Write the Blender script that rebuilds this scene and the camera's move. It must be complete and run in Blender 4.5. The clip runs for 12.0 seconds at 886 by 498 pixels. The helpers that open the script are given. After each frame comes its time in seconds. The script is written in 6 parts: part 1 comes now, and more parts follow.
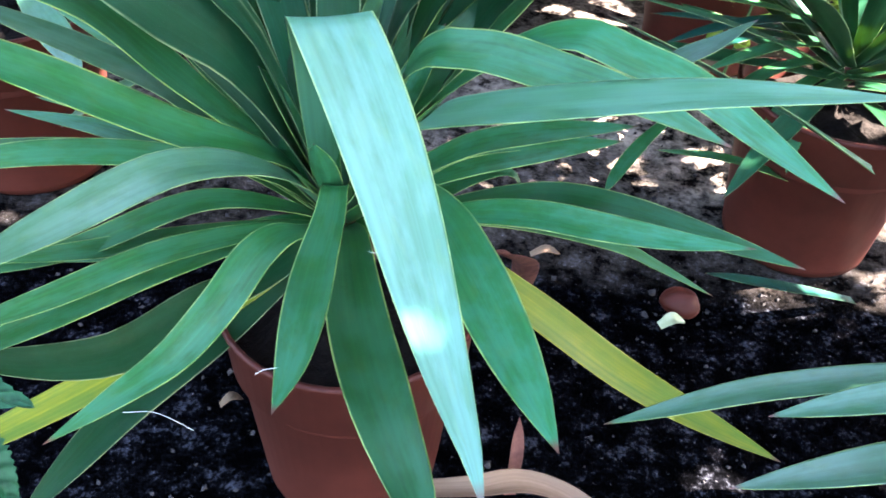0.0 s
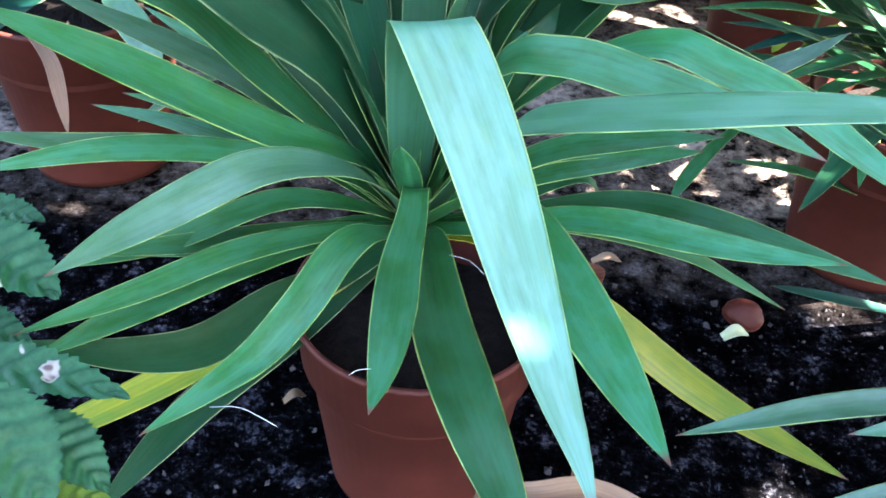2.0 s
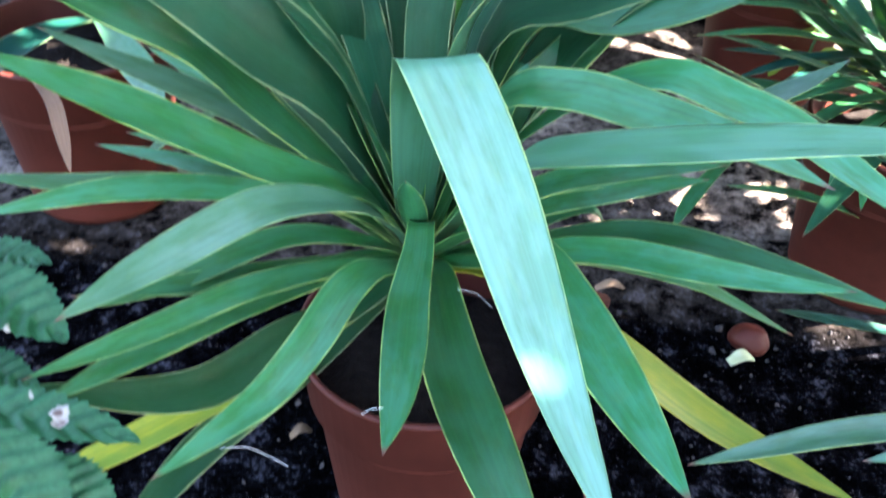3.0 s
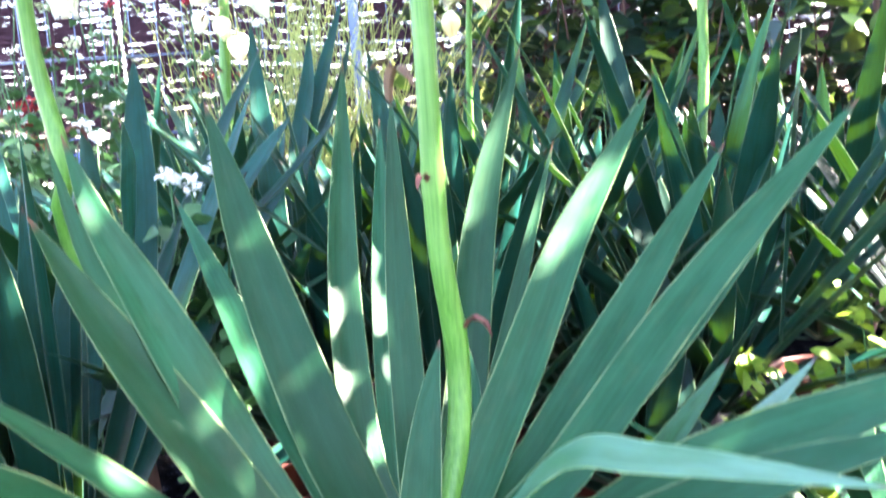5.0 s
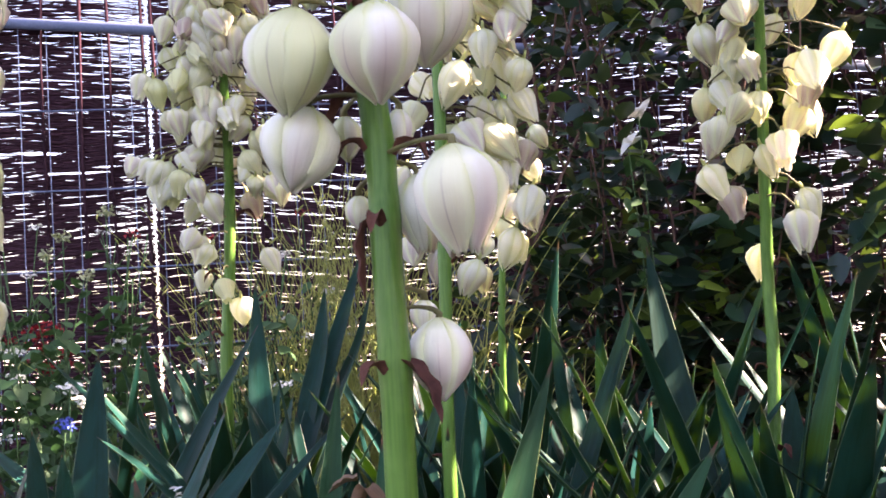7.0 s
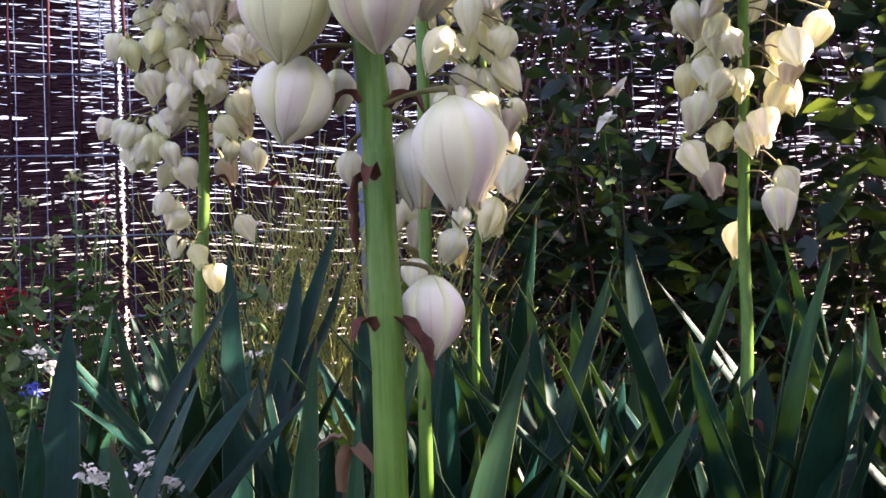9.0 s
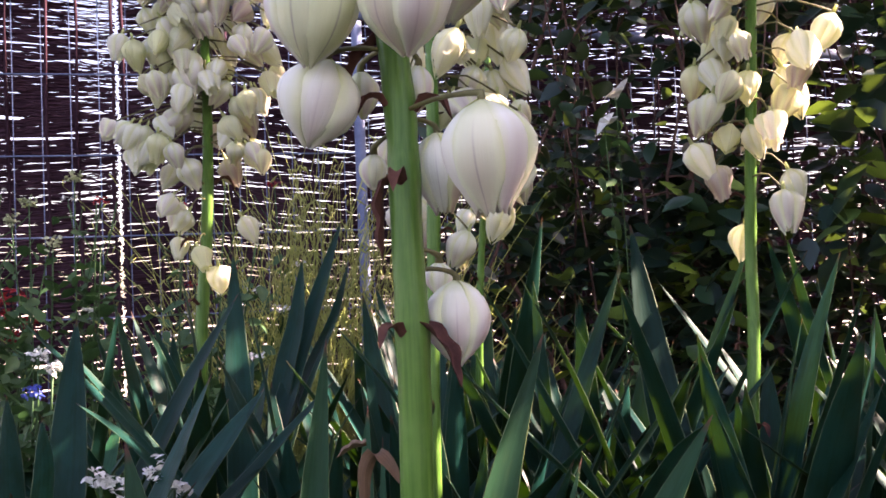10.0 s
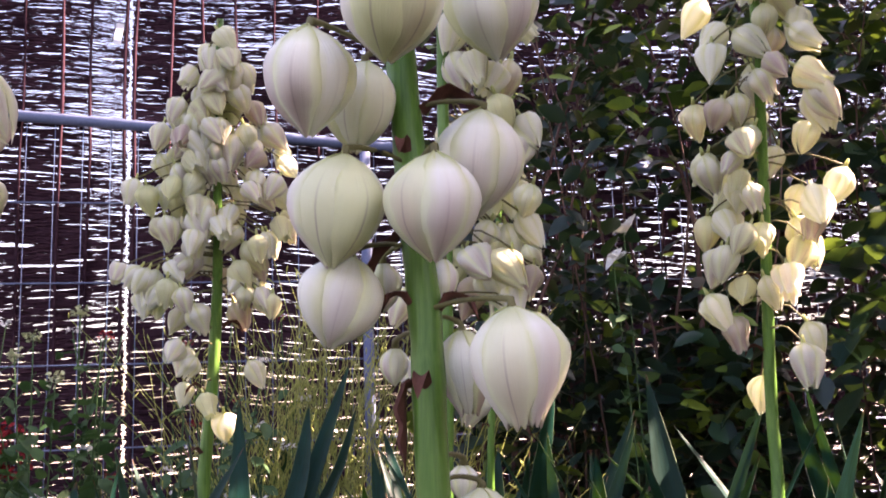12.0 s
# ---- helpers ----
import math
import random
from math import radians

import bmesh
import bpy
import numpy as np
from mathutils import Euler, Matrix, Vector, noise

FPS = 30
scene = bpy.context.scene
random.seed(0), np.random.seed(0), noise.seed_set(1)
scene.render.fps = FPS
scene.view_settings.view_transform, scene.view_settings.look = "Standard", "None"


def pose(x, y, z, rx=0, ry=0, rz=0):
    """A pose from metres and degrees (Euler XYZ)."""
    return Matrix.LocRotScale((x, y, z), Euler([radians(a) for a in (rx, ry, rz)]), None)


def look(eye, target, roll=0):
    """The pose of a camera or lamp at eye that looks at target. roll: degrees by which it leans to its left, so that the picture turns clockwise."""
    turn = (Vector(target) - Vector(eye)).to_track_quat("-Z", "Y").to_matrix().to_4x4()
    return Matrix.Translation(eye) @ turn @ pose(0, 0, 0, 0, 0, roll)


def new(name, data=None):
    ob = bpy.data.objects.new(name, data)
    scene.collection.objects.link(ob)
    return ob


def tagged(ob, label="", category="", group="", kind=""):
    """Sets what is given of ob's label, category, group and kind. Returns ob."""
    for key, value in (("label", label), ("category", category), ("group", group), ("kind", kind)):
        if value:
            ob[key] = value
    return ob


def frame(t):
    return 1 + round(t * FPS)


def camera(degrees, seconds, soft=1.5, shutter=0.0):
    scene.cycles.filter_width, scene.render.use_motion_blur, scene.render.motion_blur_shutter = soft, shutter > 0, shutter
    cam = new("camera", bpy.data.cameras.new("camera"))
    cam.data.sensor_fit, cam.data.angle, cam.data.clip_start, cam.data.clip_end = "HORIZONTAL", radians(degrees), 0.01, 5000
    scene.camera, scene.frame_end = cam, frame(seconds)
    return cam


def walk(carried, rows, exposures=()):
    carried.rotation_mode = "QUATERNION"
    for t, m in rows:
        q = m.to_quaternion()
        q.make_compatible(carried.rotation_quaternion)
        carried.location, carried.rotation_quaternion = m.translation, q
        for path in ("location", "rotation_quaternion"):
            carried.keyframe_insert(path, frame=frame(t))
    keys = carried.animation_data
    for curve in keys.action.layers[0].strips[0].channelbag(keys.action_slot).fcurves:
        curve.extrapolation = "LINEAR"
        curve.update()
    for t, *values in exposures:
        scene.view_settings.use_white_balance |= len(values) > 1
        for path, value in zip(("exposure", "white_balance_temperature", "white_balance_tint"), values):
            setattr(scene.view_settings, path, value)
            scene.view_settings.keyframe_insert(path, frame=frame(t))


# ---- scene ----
cam = camera(50.6, 12.0, soft=1.7, shutter=0.5)
PATH = [
    (0, (0.07, -0.662, 0.702), (0.014, 0.865, -0.589), 3.8),
    (0.5, (0.061, -0.663, 0.704), (-0.019, 0.863, -0.587), 3.9),
    (1, (0.055, -0.663, 0.703), (-0.054, 0.862, -0.587), 3.7),
    (1.5, (0.046, -0.665, 0.702), (-0.075, 0.86, -0.586), 3.8),
    (2, (0.041, -0.665, 0.703), (-0.091, 0.856, -0.589), 3.7),
    (2.5, (0.04, -0.662, 0.705), (-0.099, 0.851, -0.596), 3.4),
    (2.7, (0.039, -0.661, 0.707), (-0.099, 0.852, -0.594), 3.4),
    (4.3, (0.004, -0.678, 0.7), (-0.017, 1.262, 0.212), -4.8),
    (4.5, (0.003, -0.681, 0.713), (-0.01, 1.275, 0.294), -4.7),
    (5, (0.009, -0.677, 0.76), (-0.005, 1.306, 0.502), -4.5),
    (5.5, (0.017, -0.633, 0.802), (-0.012, 1.366, 0.732), -4.6),
    (6, (0.031, -0.574, 0.855), (-0.024, 1.424, 0.923), -4.5),
    (6.5, (0.04, -0.514, 0.889), (-0.039, 1.481, 1.017), -4.0),
    (7, (0.052, -0.472, 0.903), (-0.038, 1.523, 1.026), -3.6),
    (7.2, (0.056, -0.462, 0.9), (-0.032, 1.533, 1.015), -3.2),
    (8.8, (0.04, -0.467, 0.891), (0.011, 1.532, 0.967), -2.5),
    (9, (0.038, -0.464, 0.893), (0.014, 1.534, 0.967), -2.4),
    (9.5, (0.03, -0.467, 0.891), (0.016, 1.532, 0.969), -2.3),
    (10, (0.022, -0.46, 0.896), (0.011, 1.539, 0.971), -2.3),
    (10.5, (0.029, -0.452, 0.893), (0.004, 1.546, 0.974), -2.2),
    (11, (0.028, -0.446, 0.906), (-0.001, 1.549, 1.035), -2.2),
    (11.5, (0.018, -0.447, 0.93), (0.0, 1.539, 1.17), -2.2),
    (12, (0.013, -0.445, 0.938), (0.003, 1.528, 1.264), -2.0),
]
EXPOSURES = [(0, 5.55, 6600, 20), (2.7, 5.55, 6600, 20), (4.3, 5.83, 6700, 18), (5.0, 5.70, 6750, 22), (5.5, 5.27, 7000, 26), (6.5, 4.2, 7700, 36), (9.0, 3.50, 7750, 42), (12.0, 3.52, 8100, 45)]
walk(cam, [(t, look(eye, target, roll)) for t, eye, target, roll in PATH], EXPOSURES)

SUN_EL, SUN_AZ = 42.0, 80.0      # degrees up, and from +y towards +x
world = bpy.data.worlds.new("sky")
scene.world = world
world.use_nodes = True
wn = world.node_tree
sky = wn.nodes.new("ShaderNodeTexSky")
sky.sky_type, sky.sun_disc = "NISHITA", False
sky.sun_elevation, sky.sun_rotation = radians(SUN_EL), radians(SUN_AZ)
sky.air_density, sky.dust_density, sky.ozone_density = 1.0, 1.5, 1.0
wn.links.new(sky.outputs[0], wn.nodes["Background"].inputs[0])
wn.nodes["Background"].inputs[1].default_value = 0.06
SUN_DIR = Vector((math.sin(radians(SUN_AZ)) * math.cos(radians(SUN_EL)), math.cos(radians(SUN_AZ)) * math.cos(radians(SUN_EL)), math.sin(radians(SUN_EL))))
sun = new("sun", bpy.data.lights.new("sun", "SUN"))
sun.data.energy, sun.data.angle, sun.data.color = 5.0, radians(0.4), (1.0, 0.94, 0.84)
sun.matrix_world = look(SUN_DIR * 20, (0, 0, 0))


# ---- materials ----
def material(name, rough=0.6, spec=0.5):
    m = bpy.data.materials.new(name)
    m.use_nodes = True
    b = m.node_tree.nodes["Principled BSDF"]
    b.inputs["Roughness"].default_value = rough
    b.inputs["Specular IOR Level"].default_value = spec
    return m, m.node_tree.nodes, m.node_tree.links, b


def ramp(nodes, stops):
    r = nodes.new("ShaderNodeValToRGB")
    e = r.color_ramp.elements
    while len(e) < len(stops):
        e.new(0.5)
    for el, (p, c) in zip(e, stops):
        el.position, el.color = p, (*c, 1)
    return r


def noise_tex(nodes, links, scale, detail=4, rough=0.6, vec=None):
    n = nodes.new("ShaderNodeTexNoise")
    n.inputs["Scale"].default_value, n.inputs["Detail"].default_value, n.inputs["Roughness"].default_value = scale, detail, rough
    if vec is not None:
        links.new(vec, n.inputs["Vector"])
    return n


def mix(nodes, links, fac, a, b, kind="MIX"):
    m = nodes.new("ShaderNodeMix")
    m.data_type, m.blend_type = "RGBA", kind
    for sock, v in ((m.inputs[0], fac), (m.inputs[6], a), (m.inputs[7], b)):
        if hasattr(v, "links"):
            links.new(v, sock)
        elif isinstance(v, tuple):
            sock.default_value = (*v, 1)
        else:
            sock.default_value = v
    return m.outputs[2]


def math_node(nodes, links, op, a, b=0.0, clamp=False):
    m = nodes.new("ShaderNodeMath")
    m.operation, m.use_clamp = op, clamp
    for sock, v in ((m.inputs[0], a), (m.inputs[1], b)):
        if hasattr(v, "links"):
            links.new(v, sock)
        else:
            sock.default_value = v
    return m.outputs[0]


def bump(nodes, links, bsdf, height, strength, dist=0.001):
    b = nodes.new("ShaderNodeBump")
    b.inputs["Strength"].default_value, b.inputs["Distance"].default_value = strength, dist
    links.new(height, b.inputs["Height"])
    links.new(b.outputs[0], bsdf.inputs["Normal"])


def see_through(nodes, links, bsdf, colour, share):
    """Mixes some light passing through a thin leaf or petal."""
    tr = nodes.new("ShaderNodeBsdfTranslucent")
    links.new(colour, tr.inputs[0])
    ms = nodes.new("ShaderNodeMixShader")
    ms.inputs[0].default_value = share
    links.new(bsdf.outputs[0], ms.inputs[1])
    links.new(tr.outputs[0], ms.inputs[2])
    links.new(ms.outputs[0], nodes["Material Output"].inputs[0])


def leaf_material(name, dark, light, edge, bloom, share=0.16, rough=0.36, spec=0.95, margin=0.479):
    """Sword leaf: fine grain along the blade, waxy bloom in patches that fades at the shaded base, a pale thin margin.
    UV x runs across, y along.
    """
    m, n, l, b = material(name, rough, spec)
    uv = n.new("ShaderNodeUVMap").outputs[0]
    info = n.new("ShaderNodeObjectInfo")
    stretch = n.new("ShaderNodeMapping")
    stretch.inputs["Scale"].default_value = (11.0, 0.9, 1.0)
    l.new(uv, stretch.inputs["Vector"])
    shift = n.new("ShaderNodeVectorMath")
    l.new(stretch.outputs[0], shift.inputs[0])
    comb = n.new("ShaderNodeCombineXYZ")
    l.new(math_node(n, l, "MULTIPLY", info.outputs["Random"], 40.0), comb.inputs[0])
    l.new(comb.outputs[0], shift.inputs[1])
    grain = noise_tex(n, l, 1.0, 3, 0.6, shift.outputs[0])
    broad = n.new("ShaderNodeMapping")
    broad.inputs["Scale"].default_value = (1.5, 6.5, 1.0)
    l.new(uv, broad.inputs["Vector"])
    shift2 = n.new("ShaderNodeVectorMath")
    l.new(broad.outputs[0], shift2.inputs[0])
    l.new(comb.outputs[0], shift2.inputs[1])
    patch = noise_tex(n, l, 1.5, 5, 0.62, shift2.outputs[0])
    g = ramp(n, [(0.3, dark), (0.72, light)])
    l.new(grain.outputs["Fac"], g.inputs[0])
    pr = ramp(n, [(0.42, (0, 0, 0)), (0.56, (1, 1, 1))])
    l.new(patch.outputs["Fac"], pr.inputs[0])
    along = n.new("ShaderNodeSeparateXYZ")
    l.new(uv, along.inputs[0])
    # less bloom low on the blade imitates shade inside the rosette
    base_shade_fade = math_node(n, l, "ADD", math_node(n, l, "MULTIPLY", along.outputs[1], 0.6), 0.35, True)
    col = mix(n, l, math_node(n, l, "MULTIPLY", math_node(n, l, "ADD", math_node(n, l, "MULTIPLY", pr.outputs[0], 0.55), 0.27), base_shade_fade), g.outputs[0], bloom)
    stain = ramp(n, [(0.52, (0, 0, 0)), (0.68, (1, 1, 1))])
    l.new(noise_tex(n, l, 3.2, 4, 0.6, shift2.outputs[0]).outputs["Fac"], stain.inputs[0])
    col = mix(n, l, math_node(n, l, "MULTIPLY", stain.outputs[0], 0.3), col, mix(n, l, 0.14, dark, edge))
    tone = ramp(n, [(0.0, (0.55, 0.60, 0.52)), (0.35, (0.95, 0.95, 0.95)), (0.7, (1.0, 1.05, 1.0)), (1.0, (1.15, 1.35, 1.45))])
    l.new(info.outputs["Random"], tone.inputs[0])
    streak = ramp(n, [(0.3, (0.88, 0.90, 0.88)), (0.7, (1.09, 1.08, 1.09))])
    l.new(grain.outputs["Fac"], streak.inputs[0])
    col = mix(n, l, 1.0, col, streak.outputs[0], "MULTIPLY")
    col = mix(n, l, 1.0, col, tone.outputs[0], "MULTIPLY")
    sep = n.new("ShaderNodeSeparateXYZ")
    l.new(uv, sep.inputs[0])
    off = math_node(n, l, "ABSOLUTE", math_node(n, l, "SUBTRACT", sep.outputs[0], 0.5))
    rim = math_node(n, l, "MULTIPLY", math_node(n, l, "SUBTRACT", off, margin), 60.0, True)
    rim = math_node(n, l, "MULTIPLY", rim, math_node(n, l, "ADD", math_node(n, l, "MULTIPLY", pr.outputs[0], 0.45), 0.22))
    col = mix(n, l, rim, col, edge)
    tip = math_node(n, l, "MULTIPLY", math_node(n, l, "SUBTRACT", sep.outputs[1], 0.975), 60.0, True)
    col = mix(n, l, tip, col, (0.10, 0.045, 0.03))
    specks = noise_tex(n, l, 420.0, 2, 0.5)
    sr = ramp(n, [(0.70, (0, 0, 0)), (0.76, (1, 1, 1))])
    l.new(specks.outputs["Fac"], sr.inputs[0])
    col = mix(n, l, math_node(n, l, "MULTIPLY", sr.outputs[0], 0.3), col, (0.30, 0.24, 0.12))
    l.new(col, b.inputs["Base Color"])
    rr = math_node(n, l, "ADD", math_node(n, l, "MULTIPLY", patch.outputs["Fac"], 0.25), rough - 0.12)
    l.new(rr, b.inputs["Roughness"])
    bump(n, l, b, grain.outputs["Fac"], 0.35, 0.0006)
    see_through(n, l, b, mix(n, l, 0.5, col, (0.25, 0.42, 0.05)), share)
    return m


leaf_green = leaf_material("leaf_green", (0.005, 0.056, 0.006), (0.013, 0.100, 0.018), (0.36, 0.46, 0.10), (0.028, 0.150, 0.078), 0.16, 0.36, 0.34, 0.470)
# waxy pale leaf copy; the sky's sheen on upturned blades is coloured in too
leaf_glaucous_skylit = leaf_material("leaf_glaucous_skylit", (0.01299, 0.07577, 0.02453), (0.02742, 0.1082, 0.04618), (0.38, 0.48, 0.12), (0.0635, 0.1602, 0.1082), 0.12, 0.36, 0.6)
# darker leaf copy for the rear yuccas, their shade mixed into the colour
leaf_back_shaded = leaf_material("leaf_back_shaded", (0.0006, 0.0160, 0.0115), (0.0024, 0.0350, 0.0248), (0.20, 0.26, 0.14), (0.0046, 0.0560, 0.0450), 0.30, 0.40, 0.13, 0.474)
# dimmed leaf_green for upright and inner leaves, shade included in the tones
leaf_green_shaded = leaf_material("leaf_green_shaded", (0.0025, 0.030, 0.012), (0.0065, 0.054, 0.019), (0.30, 0.36, 0.15), (0.013, 0.072, 0.034), 0.22, 0.42, 0.14, 0.474)
leaf_old = leaf_material("leaf_old", (0.085, 0.120, 0.004), (0.22, 0.205, 0.006), (0.36, 0.29, 0.03), (0.045, 0.115, 0.010), 0.2, 0.5, 0.3)
leaf_dry = leaf_material("leaf_dry", (0.12, 0.062, 0.035), (0.21, 0.12, 0.07), (0.19, 0.11, 0.07), (0.15, 0.085, 0.05), 0.1, 0.7, 0.3)


def plain_material(name, a, b_col, scale=60.0, rough=0.7, spec=0.3, relief=0.3, share=0.0, depth=0.001):
    """Two tones broken up at two scales with fine relief."""
    m, n, l, b = material(name, rough, spec)
    co = n.new("ShaderNodeTexCoord").outputs["Object"]
    n1, n2 = noise_tex(n, l, scale, 5, 0.65, co), noise_tex(n, l, scale * 0.14, 3, 0.5, co)
    f = math_node(n, l, "ADD", math_node(n, l, "MULTIPLY", n1.outputs["Fac"], 0.55), math_node(n, l, "MULTIPLY", n2.outputs["Fac"], 0.45))
    r = ramp(n, [(0.36, a), (0.64, b_col)])
    l.new(f, r.inputs[0])
    info = n.new("ShaderNodeObjectInfo")
    col = mix(n, l, math_node(n, l, "MULTIPLY", info.outputs["Random"], 0.4), r.outputs[0], b_col)
    l.new(col, b.inputs["Base Color"])
    if relief:
        bump(n, l, b, n1.outputs["Fac"], relief, depth)
    if share:
        see_through(n, l, b, col, share)
    return m


def stem_material():
    """Fleshy stalk: streaked along its length."""
    m, n, l, b = material("stem_green", 0.42, 0.32)
    co = n.new("ShaderNodeTexCoord").outputs["Object"]
    mp = n.new("ShaderNodeMapping")
    mp.inputs["Scale"].default_value = (420, 420, 14)
    l.new(co, mp.inputs["Vector"])
    streak = noise_tex(n, l, 1.0, 3, 0.6, mp.outputs[0])
    blot = noise_tex(n, l, 22.0, 4, 0.6, co)
    r = ramp(n, [(0.3, (0.038, 0.128, 0.015)), (0.7, (0.082, 0.205, 0.032))])
    l.new(streak.outputs["Fac"], r.inputs[0])
    r2 = ramp(n, [(0.5, (0, 0, 0)), (0.75, (1, 1, 1))])
    l.new(blot.outputs["Fac"], r2.inputs[0])
    col = mix(n, l, math_node(n, l, "MULTIPLY", r2.outputs[0], 0.5), r.outputs[0], (0.13, 0.27, 0.06))
    l.new(col, b.inputs["Base Color"])
    bump(n, l, b, streak.outputs["Fac"], 0.4, 0.0006)
    b.inputs["Subsurface Weight"].default_value = 0.15
    b.inputs["Subsurface Radius"].default_value = (0.004, 0.006, 0.002)
    return m


def petal_material(name, base, edge, blush, share, rosy=0.0):
    """Creamy tepal: UV x across with greenish edges, a blush down the keel towards the tip."""
    m, n, l, b = material(name, 0.45, 0.35)
    uv = n.new("ShaderNodeUVMap").outputs[0]
    info = n.new("ShaderNodeObjectInfo")
    sep = n.new("ShaderNodeSeparateXYZ")
    l.new(uv, sep.inputs[0])
    off = math_node(n, l, "ABSOLUTE", math_node(n, l, "SUBTRACT", sep.outputs[0], 0.5))
    mp = n.new("ShaderNodeMapping")
    mp.inputs["Scale"].default_value = (18, 1.2, 1)
    l.new(uv, mp.inputs["Vector"])
    vein = noise_tex(n, l, 1.0, 3, 0.6, mp.outputs[0])
    co = n.new("ShaderNodeTexCoord").outputs["Object"]
    cloud = noise_tex(n, l, 60.0, 3, 0.5, co)
    crease = noise_tex(n, l, 130.0, 4, 0.6, co)
    col = mix(n, l, math_node(n, l, "MULTIPLY", vein.outputs["Fac"], 0.16), base, edge)
    wob = math_node(n, l, "ADD", off, math_node(n, l, "MULTIPLY", math_node(n, l, "SUBTRACT", cloud.outputs["Fac"], 0.5), 0.30))
    other = math_node(n, l, "FRACT", math_node(n, l, "MULTIPLY", info.outputs["Random"], 17.0))
    high = math_node(n, l, "SUBTRACT", 1.0, math_node(n, l, "MULTIPLY", sep.outputs[1], 1.15), True)
    # some tepals are flushed yellow-green all over, most towards their margins and the stalk
    lime = math_node(n, l, "MULTIPLY", math_node(n, l, "SUBTRACT", wob, 0.16), 3.2, True)
    lime = math_node(n, l, "MULTIPLY", lime, math_node(n, l, "ADD", 0.35, math_node(n, l, "MULTIPLY", high, 0.55)))
    lime = math_node(n, l, "MAXIMUM", lime, math_node(n, l, "MULTIPLY", math_node(n, l, "SUBTRACT", other, 0.55), 1.5, True))
    col = mix(n, l, math_node(n, l, "MULTIPLY", lime, 0.80), col, edge)
    keel = math_node(n, l, "SUBTRACT", 1.0, math_node(n, l, "MULTIPLY", wob, 3.2), True)
    down = math_node(n, l, "MULTIPLY", math_node(n, l, "SUBTRACT", sep.outputs[1], 0.14), 1.9, True)
    amount = math_node(n, l, "MULTIPLY", math_node(n, l, "POWER", keel, 0.5), down)
    amount = math_node(n, l, "MULTIPLY", amount, math_node(n, l, "SUBTRACT", math_node(n, l, "MULTIPLY", info.outputs["Random"], 1.5), 0.35), True)
    col = mix(n, l, math_node(n, l, "MULTIPLY", amount, 0.55), col, blush)
    crest = math_node(n, l, "SUBTRACT", 1.0, math_node(n, l, "MULTIPLY", off, 40.0), True)
    col = mix(n, l, math_node(n, l, "MULTIPLY", math_node(n, l, "MULTIPLY", crest, down), math_node(n, l, "MULTIPLY", other, 0.6)), col, (0.26, 0.16, 0.15))
    if rosy:
        flush = math_node(n, l, "MULTIPLY", math_node(n, l, "SUBTRACT", info.outputs["Random"], 0.90), 6.0, True)
        col = mix(n, l, math_node(n, l, "MULTIPLY", flush, rosy), col, blush)
    neck = math_node(n, l, "SUBTRACT", 1.0, math_node(n, l, "MULTIPLY", sep.outputs[1], 6.0), True)
    col = mix(n, l, math_node(n, l, "MULTIPLY", neck, 0.7), col, (0.46, 0.53, 0.20))
    l.new(col, b.inputs["Base Color"])
    bump(n, l, b, math_node(n, l, "ADD", vein.outputs["Fac"], math_node(n, l, "MULTIPLY", crease.outputs["Fac"], 1.2)), 0.5, 0.0010)
    see_through(n, l, b, mix(n, l, 0.25, col, (0.90, 0.84, 0.52)), share)
    return m


stem_green = stem_material()
petal_cream = petal_material("petal_cream", (0.95, 0.96, 0.87), (0.66, 0.70, 0.18), (0.50, 0.22, 0.27), 0.26)
petal_small = petal_material("petal_small", (0.93, 0.94, 0.83), (0.68, 0.70, 0.20), (0.40, 0.17, 0.20), 0.40, 0.7)
pedicel = plain_material("pedicel", (0.075, 0.07, 0.03), (0.16, 0.15, 0.06), 120.0, 0.6, 0.3, 0.3)
bract_brown = plain_material("bract_brown", (0.042, 0.013, 0.011), (0.15, 0.060, 0.042), 120.0, 0.75, 0.2, 0.5, 0.12)
terracotta = plain_material("terracotta_plastic", (0.034, 0.0072, 0.0044), (0.056, 0.0125, 0.0078), 40.0, 0.55, 0.16, 0.12)
soil_dark = plain_material("soil_dark", (0.0015, 0.0012, 0.0012), (0.011, 0.008, 0.006), 90.0, 0.95, 0.1, 1.0, 0.0, 0.006)
bark = plain_material("bark", (0.050, 0.024, 0.019), (0.14, 0.078, 0.062), 70.0, 0.85, 0.2, 0.9, 0.0, 0.003)


